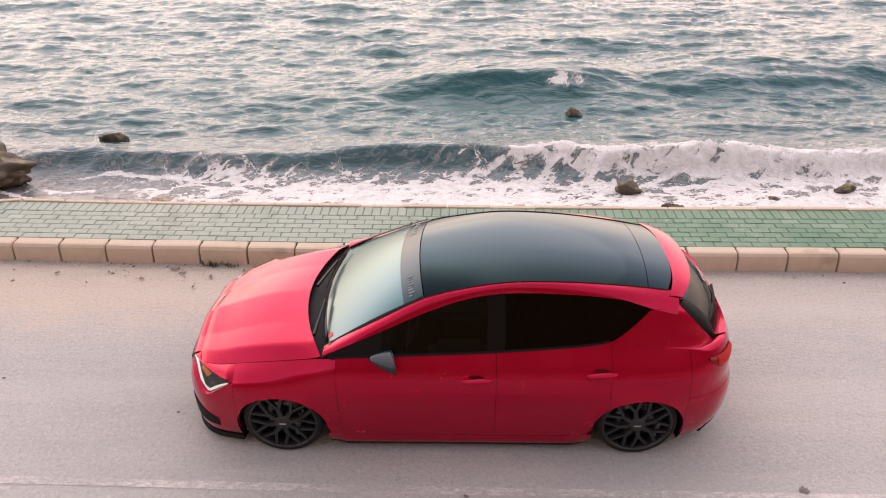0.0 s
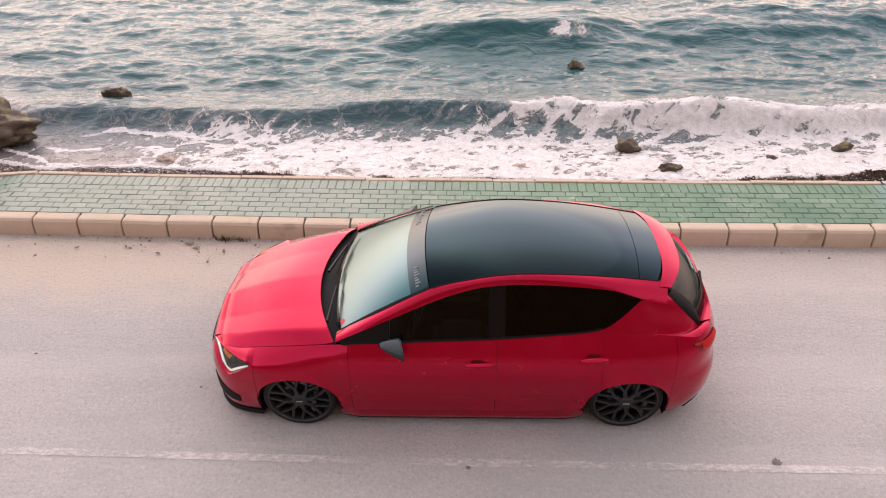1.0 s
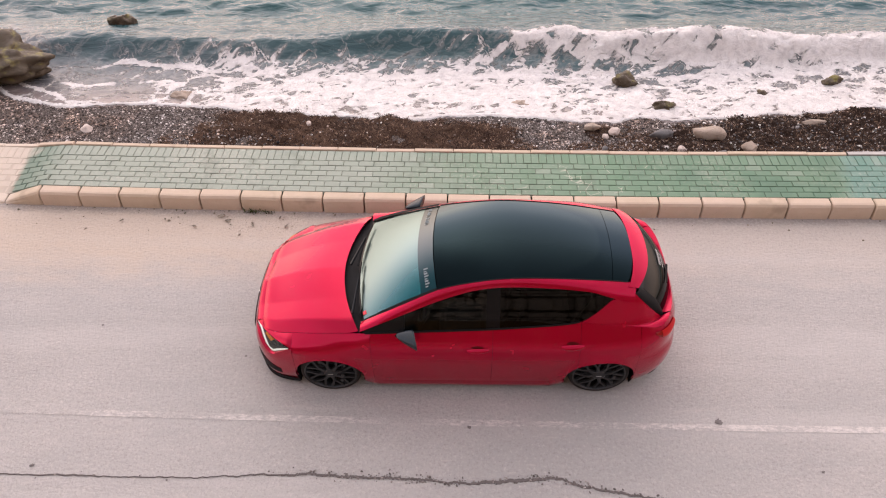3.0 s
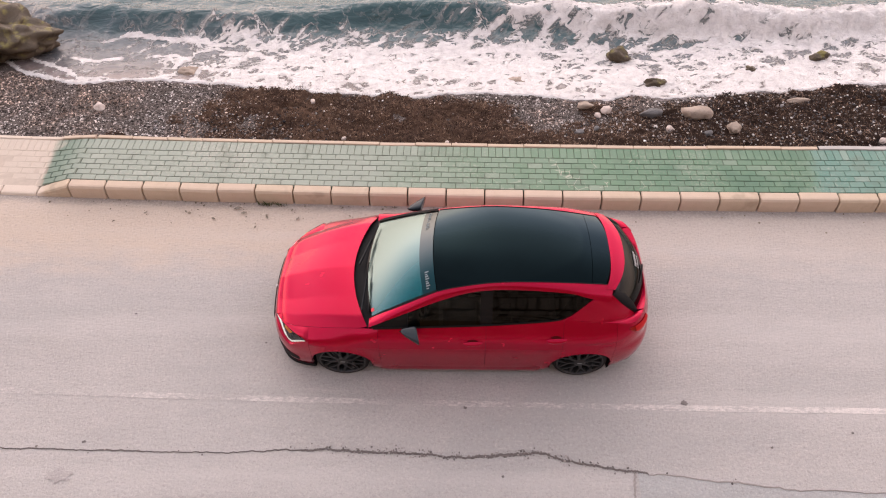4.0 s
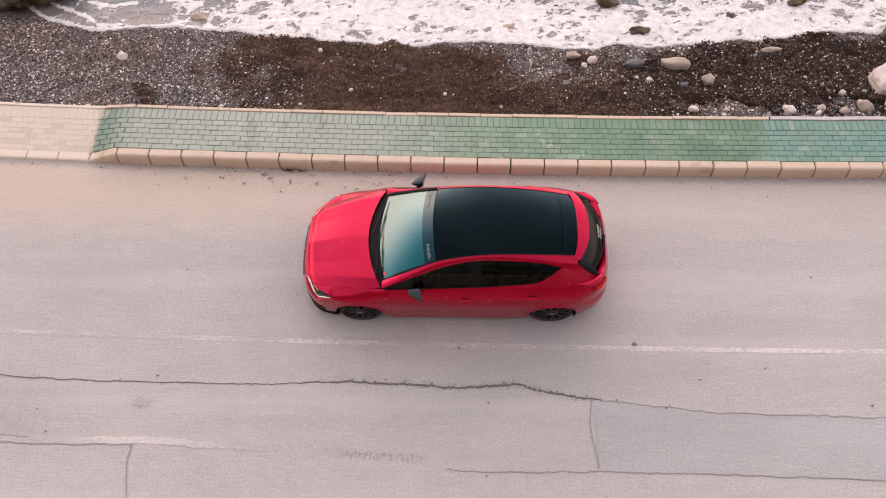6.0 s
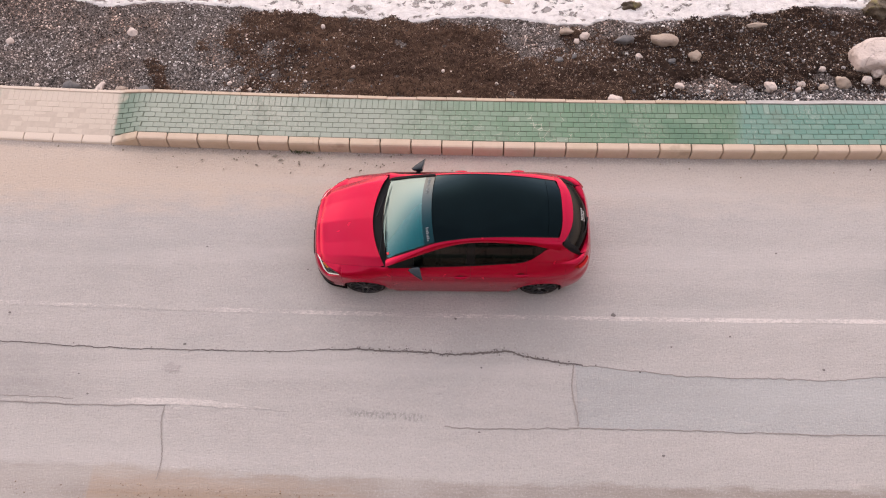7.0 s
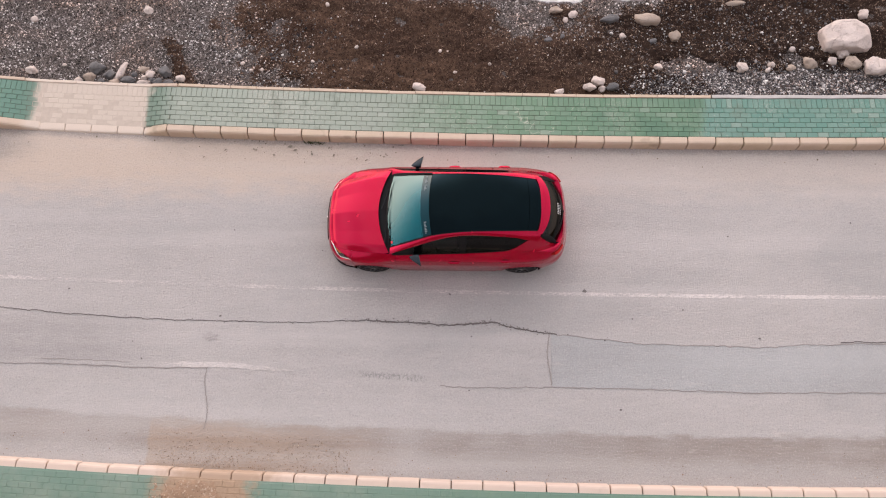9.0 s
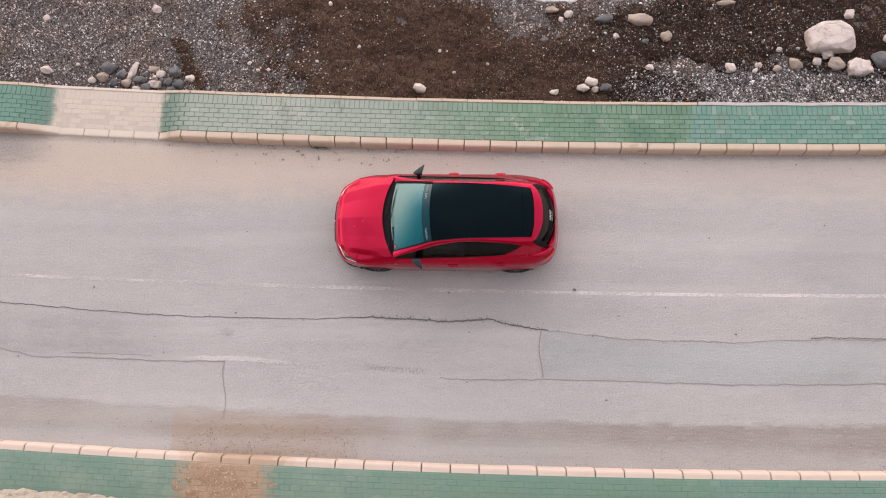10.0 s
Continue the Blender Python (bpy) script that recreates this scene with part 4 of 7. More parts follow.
ys = 5.4 + np.cumsum(np.interp(np.arange(330), [0, 60, 330], [0.045, 0.05, 0.125]))
xs = np.concatenate([np.linspace(-26, -13, 110)[:-1], np.arange(-13, 13, 0.055), np.linspace(13, 26, 110)])
water = make_sea("water", xs, ys, "choppy grey-green sea with breaking foamy surf")
far_x = np.concatenate([np.linspace(-3000, -40, 30), np.linspace(-30, 30, 41), np.linspace(40, 3000, 30)])
v, f = sheet(far_x, np.concatenate([np.linspace(ys[-1] - 0.6, 80, 60), np.geomspace(84, 3000, 40)]), lambda X, Y: -2.62 + 0.12 * (vnoise(X, Y, 0.3, 3) - 0.5))
hang("open_water", mesh_of("open_water", v, f, SEA, True), water)
for sx in (-1, 1):
    xx = np.linspace(26, 300, 60) * sx
    xx = xx if sx > 0 else xx[::-1]
    make_sea("side_water", xx, np.linspace(5.6, ys[-1], 60), "", water, False)

# ---- sea wall under the pavement's edge ----
v = []
wx = np.concatenate([np.linspace(-300, -16, 12), np.linspace(-15, 15, 61), np.linspace(16, 300, 12)])
for x in wx:
    y = float(kerb_y(x))
    for o, z in ((0.75, 0.055), (0.98, 0.055), (1.02, 0.02), (1.10, -2.4), (0.75, -2.4)):
        v.append((x, y + o, z))
tagged(hang("sea_wall", mesh_of("sea_wall", v, grid_faces(len(wx), 5), MORTAR), kind="structure"), "rough concrete sea wall below the pavement", "wall")

# ---- the car: a low red five-door hatchback, nose to -x, parked at the origin ----
car = tagged(empty("hatchback_car"), "lowered red five-door hatchback with black roof, parked on the road", "car")
car.location = (0.0, -0.02, 0.0)

_c = np.array([(-2.150, 0.0), (-2.140, 0.24), (-2.110, 0.45), (-2.045, 0.62), (-1.93, 0.745), (-1.76, 0.82), (-1.55, 0.865), (-1.3, 0.890), (-0.9, 0.898), (-0.3, 0.900), (0.4, 0.902), (1.0, 0.903), (1.3, 0.898), (1.55, 0.872), (1.76, 0.835), (1.91, 0.765), (2.02, 0.64), (2.085, 0.45), (2.110, 0.24), (2.115, 0.0)])


def catmull(P, n):
    out = []
    Q = np.vstack([P[0] * [1, -1] if abs(P[0][1]) < 1e-6 and abs(P[1][1]) > 0 else P[0], P, P[-1]])
    Q[0] = (P[1][0], -P[1][1])
    Q[-1] = (P[-2][0], -P[-2][1])
    for i in range(1, len(Q) - 2):
        for k in range(n):
            t = k / n
            a, b, c, d = Q[i - 1], Q[i], Q[i + 1], Q[i + 2]
            out.append(0.5 * ((2 * b) + (c - a) * t + (2 * a - 5 * b + 4 * c - d) * t * t + (3 * b - a - 3 * c + d) * t ** 3))
    out.append(P[-1])
    return np.array(out)


OUT = catmull(_c, 16)
ARC = np.concatenate([[0], np.cumsum(np.linalg.norm(np.diff(OUT, axis=0), axis=1))])
S_END = ARC[-1]


def s_of_x(x):
    return float(np.interp(x, OUT[:, 0], ARC))


def s_of_y_front(y):
    k = np.argmax(OUT[:, 1])
    return float(np.interp(y, OUT[:k, 1], ARC[:k]))


def s_of_y_rear(y):
    k = np.argmax(OUT[:, 1])
    return float(np.interp(-y, -OUT[k:, 1], ARC[k:]))


def lerp(v, pts):
    return float(np.interp(v, [p[0] for p in pts], [p[1] for p in pts]))


def soft(v, pts):
    """Smooth curve through points given by rising first value."""
    xs = [p[0] for p in pts]
    if v <= xs[0]:
        return pts[0][1]
    if v >= xs[-1]:
        return pts[-1][1]
    i = int(np.searchsorted(xs, v)) - 1
    i = max(0, min(i, len(pts) - 2))

    def slope(k):
        if k == 0:
            return (pts[1][1] - pts[0][1]) / (xs[1] - xs[0])
        if k == len(pts) - 1:
            return (pts[-1][1] - pts[-2][1]) / (xs[-1] - xs[-2])
        return (pts[k + 1][1] - pts[k - 1][1]) / (xs[k + 1] - xs[k - 1])

    h = xs[i + 1] - xs[i]
    t = (v - xs[i]) / h
    m0, m1 = slope(i) * h, slope(i + 1) * h
    return (2 * t ** 3 - 3 * t ** 2 + 1) * pts[i][1] + (t ** 3 - 2 * t ** 2 + t) * m0 + (-2 * t ** 3 + 3 * t ** 2) * pts[i + 1][1] + (t ** 3 - t ** 2) * m1


SIDE_IN = [(0.05, 0.075), (0.12, 0.045), (0.20, 0.022), (0.32, 0.012), (0.45, 0.004), (0.56, 0.0), (0.64, 0.004), (0.69, 0.016), (0.74, 0.022), (0.80, 0.050), (0.86, 0.098), (0.95, 0.168), (1.05, 0.225), (1.15, 0.275), (1.23, 0.314), (1.30, 0.352)]
NOSE_IN = [(0.05, 0.04), (0.12, 0.012), (0.20, 0.0), (0.35, 0.0), (0.46, 0.005), (0.54, 0.025), (0.60, 0.055), (0.66, 0.105), (0.72, 0.19), (0.9, 0.45)]
TAIL_IN = [(0.05, 0.11), (0.14, 0.06), (0.24, 0.02), (0.36, 0.0), (0.50, 0.002), (0.56, 0.02), (0.60, 0.035), (0.70, 0.045), (0.80, 0.062), (0.86, 0.085), (0.92, 0.115), (1.0, 0.17), (1.3, 0.4)]
FW, RW = -1.313, 1.313
ARX, ARZ, ARC_Z = 0.338, 0.292, 0.285


def body(s, z, out=0.0):
    """A point of the lower body: s along the outline from nose to tail, z up."""
    x, y = np.interp(s, ARC, OUT[:, 0]), np.interp(s, ARC, OUT[:, 1])
    e = 0.02
    x1, y1 = np.interp(s + e, ARC, OUT[:, 0]), np.interp(s + e, ARC, OUT[:, 1])
    x0, y0 = np.interp(s - e, ARC, OUT[:, 0]), np.interp(s - e, ARC, OUT[:, 1])
    if s < e:
        x0, y0 = x1, -y1
    if s > S_END - e:
        x1, y1 = x0, -y0
    tx, ty = x1 - x0, y1 - y0
    l = math.hypot(tx, ty)
    nx, ny = -ty / l, tx / l
    wf = float(smooth01(x, -1.55, -2.0))
    wr = float(smooth01(x, 1.60, 1.98))
    ins = soft(z, SIDE_IN) * (1 - wf - wr) + soft(z, NOSE_IN) * wf + soft(z, TAIL_IN) * wr
    # lips over the wheels
    for xc in (FW, RW):
        r = math.hypot((x - xc) / ARX, (z - ARC_Z) / ARZ)
        if z > 0.2:
            ins -= 0.016 * max(0.0, 1 - abs(r - 1.0) / 0.35) ** 2
    ins -= out
    return Vector((x + nx * -ins, y + ny * -ins, z)) if ny >= -2 else None


def side(x, z, out=0.0):
    return body(s_of_x(x), z, out)


def rows(fn, us, vs):
    return [[Vector(fn(u, v)) for v in vs] for u in us]


def panel(name, grids, material, parent=None, label="", depth=0.014, both=False, centre=(0, 0, 0.45)):
    """A sheet-metal panel from one or more grids of points: smooth face, folded edge. both: its mirror image joined to it."""
    verts, faces, sharp = [], [], set()
    for G in grids:
        for sgn in ((1, -1) if both else (1,)):
            H = [[Vector((p.x, p.y * sgn, p.z)) for p in r] for r in G]
            n, m = len(H), len(H[0])
            N = [[None] * m for _ in range(n)]
            score = 0
            for i in range(n):
                for j in range(m):
                    a = H[min(i + 1, n - 1)][j] - H[max(i - 1, 0)][j]
                    b = H[i][min(j + 1, m - 1)] - H[i][max(j - 1, 0)]
                    c = a.cross(b)
                    N[i][j] = c.normalized() if c.length > 1e-9 else Vector((0, 0, 1))
                    score += N[i][j].dot(H[i][j] - Vector(centre))
            flip = score < 0
            base = len(verts)
            for i in range(n):
                for j in range(m):
                    verts.append(H[i][j])
            for i in range(n - 1):
                for j in range(m - 1):
                    q = [base + i * m + j, base + (i + 1) * m + j, base + (i + 1) * m + j + 1, base + i * m + j + 1]
                    faces.append(q[::-1] if flip else q)
            if depth:
                ring = [(i, 0) for i in range(n)] + [(n - 1, j) for j in range(1, m)] + [(i, m - 1) for i in range(n - 2, -1, -1)] + [(0, j) for j in range(m - 2, 0, -1)]
                low = len(verts)
                for i, j in ring:
                    verts.append(H[i][j] - N[i][j] * depth * (-1 if flip else 1))
                for k in range(len(ring)):
                    a, b = ring[k], ring[(k + 1) % len(ring)]
                    q = [base + a[0] * m + a[1], base + b[0] * m + b[1], low + (k + 1) % len(ring), low + k]
                    sharp.add(frozenset(q[:2]))
                    faces.append(q if flip else q[::-1])
    me = bpy.data.meshes.new(name)
    me.from_pydata([tuple(v) for v in verts], [], faces)
    me.polygons.foreach_set("use_smooth", [True] * len(me.polygons))
    for e in me.edges:
        if frozenset(e.vertices) in sharp:
            e.use_edge_sharp = True
    me.materials.append(material)
    me.update()
    return hang(name, me, parent if parent is not None else car, label)


def flipped(G):
    return [[Vector((p.x, -p.y, p.z)) for p in r] for r in G]


def lin(a, b, n):
    return [a + (b - a) * k / (n - 1) for k in range(n)]


def arch(x, xc):
    d = (x - xc) / ARX
    return ARC_Z + ARZ * math.sqrt(max(0.0, 1 - d * d)) if abs(d) < 1 else -9


def cols(x0, x1, n):
    """Columns along x, crowded at the wheel arches."""
    c = set(round(v, 5) for v in lin(x0, x1, n))
    for xc in (FW, RW):
        for k in range(25):
            x = xc + ARX * math.cos(math.pi * k / 24) * 0.9995
            if x0 < x < x1:
                c.add(round(x, 5))
    return sorted(c)


GAP = 0.0014
BELT = [(-0.98, 0.872), (-0.5, 0.887), (0.0, 0.902), (0.27, 0.912), (0.75, 0.940), (0.95, 0.957), (1.06, 0.975), (1.13, 1.000)]
WIN_TOP = [(-0.98, 0.880), (-0.75, 0.955), (-0.51, 1.044), (-0.21, 1.160), (0.07, 1.242), (0.34, 1.274), (0.74, 1.270), (1.14, 1.238), (1.30, 1.198), (1.38, 1.174)]
EDGE_Y = [(-0.98, 0.668), (-0.6, 0.612), (-0.25, 0.550), (0.1, 0.522), (0.4, 0.508), (1.0, 0.485), (1.45, 0.460), (1.62, 0.450)]
EDGE_Z = [(-0.98, 0.878), (-0.6, 1.062), (-0.25, 1.222), (0.0, 1.286), (0.35, 1.334), (0.75, 1.327), (1.1, 1.294), (1.45, 1.242), (1.62, 1.208)]
ROOF_Z = [(-0.30, 1.312), (0.0, 1.354), (0.4, 1.378), (0.8, 1.367), (1.2, 1.330), (1.5, 1.280), (1.75, 1.232)]
HOOD_Y = [(-2.05, 0.47), (-1.96, 0.560), (-1.84, 0.625), (-1.75, 0.652), (-1.37, 0.722), (-0.965, 0.772), (-0.86, 0.792)]
HOOD_Z = [(-2.05, 0.630), (-1.96, 0.645), (-1.80, 0.674), (-1.60, 0.724), (-1.37, 0.776), (-1.15, 0.818), (-0.965, 0.848), (-0.86, 0.860)]
FEND_Z = [(-1.70, 0.600), (-1.65, 0.600), (-1.37, 0.640), (-1.10, 0.700), (-0.86, 0.770)]
SILL = 0.20


def sidepanel(name, x0, x1, zb, zt, n, m, material, label=""):
    for sgn in (-1, 1):
        G = []
        for x in cols(x0, x1, n):
            lo, hi = zb(x), zt(x)
            G.append([side(x, lo + (hi - lo) * k / (m - 1)) for k in range(m)])
        panel(name, [G if sgn > 0 else flipped(G)], material, label=label)


# fenders, doors, quarters
for sgn in (-1, 1):
    G = []
    for x in cols(FW - ARX + GAP, -0.88 - GAP, 14):
        lo, hi = max(arch(x, FW), 0.14), soft(x, FEND_Z)
        col = [side(x, lo + (hi - lo) * k / 11) for k in range(12)]
        top = Vector((x, soft(x, HOOD_Y) + 0.003, soft(x, HOOD_Z) - 0.001))
        a, d = col[-1], col[-1] - col[-2]
        ctrl = a + d.normalized() * (top - a).length * 0.36
        for k in range(1, 8):
            t = k / 7
            col.append(a * (1 - t) ** 2 + ctrl * 2 * t * (1 - t) + top * t * t)
        G.append(col)
    panel("fender", [G if sgn > 0 else flipped(G)], PAINT)
doors = {}


def door(name, x0, x1, zb, zt, n):
    for sgn in (-1, 1):
        G = []
        for x in cols(x0, x1, n):
            lo, hi = zb(x), zt(x)
            G.append([side(x, lo + (hi - lo) * k / 17) for k in range(18)])
        doors[name, sgn] = panel(name, [G if sgn > 0 else flipped(G)], PAINT)


door("front_door", -0.88 + GAP, 0.262 - GAP, lambda x: SILL + GAP, lambda x: soft(x, BELT) - 0.004, 14)
door("rear_door", 0.262 + GAP, 1.075 - GAP, lambda x: max(SILL + GAP, arch(x, RW) if x > 0.9 else -9), lambda x: soft(x, BELT) - 0.004, 12)
sidepanel("rear_quarter_panel", 1.075 + GAP, RW + ARX - GAP, lambda x: max(arch(x, RW), 0.3), lambda x: 0.972 - (x - 1.078) * 0.1105 - 0.001, 16, 14, PAINT)

# side skirts with a fine groove
for sgn in (-1, 1):
    xs = lin(FW + ARX - 0.01, RW - ARX + 0.01, 30)
    ends = {x: float(smooth01(x, FW + ARX, FW + ARX + 0.12) * smooth01(x, RW - ARX, RW - ARX - 0.12)) for x in xs}
    G = [[side(x, z, o * ends[x] - 0.012 * (1 - ends[x])) for z, o in ((0.085, -0.03), (0.088, 0.010), (0.110, 0.020), (0.145, 0.012), (0.170, 0.006), (SILL - GAP, 0.001))] for x in xs]
    panel("side_skirt", [G if sgn > 0 else flipped(G)], PAINT)
    # added matte black strip that draws the contact shadow below the skirt
    G = [[side(x, z, o * ends[x] - 0.02 * (1 - ends[x])) for z, o in ((0.050, -0.05), (0.054, 0.010), (0.087, 0.016))] for x in xs]
    panel("skirt_lip", [G if sgn > 0 else flipped(G)], TRIM_BLACK, label="black strip standing for the shadow under the skirt")

# front bumper, with openings in black
def lamp_low(x):
    return lerp(x, [(-2.15, 0.595), (-2.06, 0.562), (-1.89, 0.478), (-1.672, 0.652), (-1.65, 0.668)])


def s_cols(a, b, n):
    return lin(a, b, n)


s_fend = s_of_x(FW - ARX)
G = []
for s in s_cols(0, s_fend - 0.002, 34):
    x = float(np.interp(s, ARC, OUT[:, 0]))
    hi = lamp_low(x) - GAP if x > -2.13 else 0.592
    hi = min(hi, 0.645)
    G.append([body(s, 0.115 + (hi - 0.115) * k / 13) for k in range(14)])
panel("front_bumper", [G], PAINT, both=True)
G = [[body(s, z, 0.004) for z in lin(0.40, 0.545, 5)] for s in lin(0, s_of_y_front(0.40), 10)]
grille = panel("grille", [G], TRIM_BLACK, label="black mesh radiator grille", both=True, depth=0.01)
for k in range(4):
    z = 0.42 + 0.035 * k
    G = [[body(s, z + d, 0.009) for d in (-0.004, 0, 0.004)] for s in lin(0, s_of_y_front(0.38), 8)]
    panel("slat", [G], GLOSS_BLACK, grille, both=True, depth=0.006)
G = [[body(s, 0.46 + 0.055 * math.sin(a) * q, 0.014) for q in (-1, 0, 1)] for s, a in zip(lin(0, 0.055, 6), lin(math.pi / 2, 0.05, 6))]
panel("badge", [G], CHROME, grille, "plain chrome badge", both=True, depth=0.01)
G = [[body(s, z, 0.004) for z in lin(0.15, 0.30, 5)] for s in lin(0, s_of_y_front(0.48), 10)]
panel("lower_intake", [G], TRIM_BLACK, label="black lower air intake", both=True, depth=0.01)
for sgn in (-1, 1):
    s0, s1 = s_of_y_front(0.605), s_of_x(-1.825)
    G = [[body(s, lo + (hi - lo) * k / 4, 0.004) for k in range(5)] for s, lo, hi in zip(lin(s0, s1, 9), lin(0.195, 0.19, 9), lin(0.375, 0.265, 9))]
    panel("fog_lamp_grille", [G if sgn > 0 else flipped(G)], TRIM_BLACK, label="black wedge-shaped vent", depth=0.01)
G = [[body(s, z, o) for z, o in ((0.045, -0.06), (0.048, 0.030), (0.062, 0.034), (0.070, 0.012), (0.090, 0.004))] for s in lin(0, s_fend - 0.02, 30)]
panel("front_lip", [G], GLOSS_BLACK, label="gloss black front splitter lip", both=True)

# bonnet
def bonnet_pt(u, v):
    a = abs(v)
    xn = -2.018 + 0.060 * a ** 2.2
    xk = -1.193 + 0.198 * a ** 2.0
    x = xn + (xk - xn) * u
    xe = -1.960 + (-0.965 + 1.960) * u
    ze, ye = soft(xe, HOOD_Z), soft(xe, HOOD_Y)
    y = v * ye * (1 - 0.03 * max(0.0, (u - 0.88) / 0.12) ** 2)
    crown = 0.020 + 0.036 * math.sin(math.pi * (0.10 + 0.80 * u)) + 0.012 * u
    f_ = 1 - 0.14 * a * a if a < 0.84 else (1 - 0.14 * 0.7056) * (1 - (a - 0.84) / 0.16)
    z = ze + crown * f_
    z += (0.044 * max(0.0, 1 - a / 0.5) - 0.016 * (1 - a)) * (1 - 0.75 * u)
    if u < 0.08:
        z -= 0.014 * ((0.08 - u) / 0.08) ** 2
    return Vector((x, y, z))


panel("bonnet", [rows(bonnet_pt, lin(0, 1, 34), lin(-1, 1, 61))], PAINT, label="glossy red bonnet with raised creases")

# red nose strip between the grille and the bonnet's leading edge
G = []
for q in lin(0, 1, 16):
    s = s_of_y_front(0.465) * q
    low = body(s, 0.590 if q < 0.9 else 0.575)
    high = bonnet_pt(0.0, q * 0.84) + Vector((0.004, 0, -0.004))
    mid = Vector((low.x + 0.006, low.y, high.z - 0.006))
    G.append([low * (1 - t) ** 2 + mid * 2 * t * (1 - t) + high * t * t for t in lin(0, 1, 7)])
panel("nose_panel", [G], PAINT, both=True, depth=0.006)


def lamp_top(s, out=0.0):
    """Upper edge of the headlamp: from the bonnet's seam to the lamp's outer tip."""
    s0 = s_of_y_front(0.425)
    q = min(1.0, max(0.0, (s - s0) / (s_of_x(-1.672) - s0)))
    inner = Vector((-2.056, 0.445, 0.612))
    tip = body(s_of_x(-1.672), lamp_low(-1.672) + 0.006)
    return inner.lerp(tip, q) + Vector((-0.020, 0.022, 0.012)) * math.sin(math.pi * q) + Vector((-0.5, 0.5, 0.7)) * out


# wing's end between lamp and bonnet
for sgn in (-1, 1):
    G = []
    for q in lin(0, 1, 16):
        s = s_of_y_front(0.425) + (s_of_x(FW - ARX) - s_of_y_front(0.425)) * q
        edge = min(1.0, q / 0.3)
        xs_ = -1.958 + (FW - ARX + 1.958) * max(0.0, (q - 0.3) / 0.7)
        low = lamp_top(s) if q < 0.97 else body(s, soft(FW - ARX, FEND_Z))
        seam = Vector((xs_, soft(xs_, HOOD_Y) + 0.003, soft(xs_, HOOD_Z) - 0.002))
        if edge < 1:
            seam = bonnet_pt(0.0, 0.77 + 0.23 * edge) + Vector((-0.003, 0, -0.003))
        up = (body(s, low.z) - body(s, low.z - 0.03)).normalized()
        ctrl = low.lerp(seam, 0.5).lerp(low + up * (seam - low).length * 0.36, q)
        G.append([low * (1 - t) ** 2 + ctrl * 2 * t * (1 - t) + seam * t * t for t in lin(0.02, 1, 8)])
    panel("fender_tip", [G if sgn > 0 else flipped(G)], PAINT)

# headlamps: dark bowl, white light guide, amber, clear cover
for sgn in (-1, 1):
    sa, sb = s_of_y_front(0.425), s_of_x(-1.672)

    def lamp_grid(out, a0=0.0, a1=1.0, b0=0.0, b1=1.0, n=16, m=6):
        G = []
        for q in lin(a0, a1, n):
            s = sa + (sb - sa) * q
            x = float(np.interp(s, ARC, OUT[:, 0]))
            lo = lamp_low(x)
            a, t_ = body(s, lo, out - 0.030 * min(1, 3 * (1 - q)) * min(1, 0.25 + 3 * q)), lamp_top(s, out)
            r = []
            for k in range(m):
                b = b0 + (b1 - b0) * k / (m - 1)
                p = a.lerp(t_, b)
                o = 0.010 * math.sin(math.pi * b) * (1 - q)
                r.append(p + Vector((-o * 0.8, o * 0.5, o * 0.5)))
            G.append(r)
        return G if sgn > 0 else flipped(G)

    G = []
    for q in lin(0, 1, 16):
        s = sa + (sb - sa) * q
        lo = lamp_low(float(np.interp(s, ARC, OUT[:, 0])))
        w_ = 0.030 * min(1, 3 * (1 - q)) * min(1, 0.25 + 3 * q)
        G.append([body(s, lo - GAP, 0.0), body(s, lo - 0.001, -0.004), body(s, lo + 0.001, -0.5 * w_ - 0.006), body(s, lo - 0.003, -w_ - 0.016)])
    panel("lamp_sill", [G if sgn > 0 else flipped(G)], PAINT, depth=0)
    lamp = panel("headlight", [lamp_grid(-0.012)], GLOSS_BLACK, label="slanted headlight with white light guide", depth=0.004)
    def lamp_band(e0, e1, out, n=12):
        """A strip inside the lamp between two slanting edges, each from (along, up) to (along, up)."""
        G = []
        for t in lin(0, 1, n):
            r = []
            for k in (0, 0.5, 1):
                q0, b0 = e0[0][0] + (e0[1][0] - e0[0][0]) * t, e0[0][1] + (e0[1][1] - e0[0][1]) * t
                q1, b1 = e1[0][0] + (e1[1][0] - e1[0][0]) * t, e1[0][1] + (e1[1][1] - e1[0][1]) * t
                q, b = q0 + (q1 - q0) * k, b0 + (b1 - b0) * k
                g_ = lamp_grid(out, q, q + 0.001, b, b + 0.001, 2, 2)
                r.append(g_[0][0] if sgn > 0 else g_[0][-1])
            G.append(r)
        return G

    panel("light_guide", [lamp_band(((0.03, 0.97), (0.46, 0.05)), ((0.20, 0.97), (0.60, 0.06)), 0.000)], LAMP_WHITE, lamp, "white running light strip", depth=0.004)
    panel("light_guide", [lamp_band(((0.56, 0.05), (0.97, 0.10)), ((0.58, 0.16), (0.96, 0.42)), 0.001)], LAMP_WHITE, lamp, "white running light strip", depth=0.004)
    panel("indicator", [lamp_band(((0.38, 0.72), (0.57, 0.62)), ((0.38, 0.95), (0.62, 0.90)), -0.002)], AMBER, lamp, "amber indicator lens", depth=0.004)
    panel("reflector", [lamp_band(((0.56, 0.34), (0.74, 0.40)), ((0.50, 0.55), (0.70, 0.62)), -0.002)], CHROME, lamp, "chrome reflector bowl", depth=0.004)
    panel("lens", [lamp_grid(0.004)], GLASS_LAMP, lamp, "clear lamp cover", depth=0)

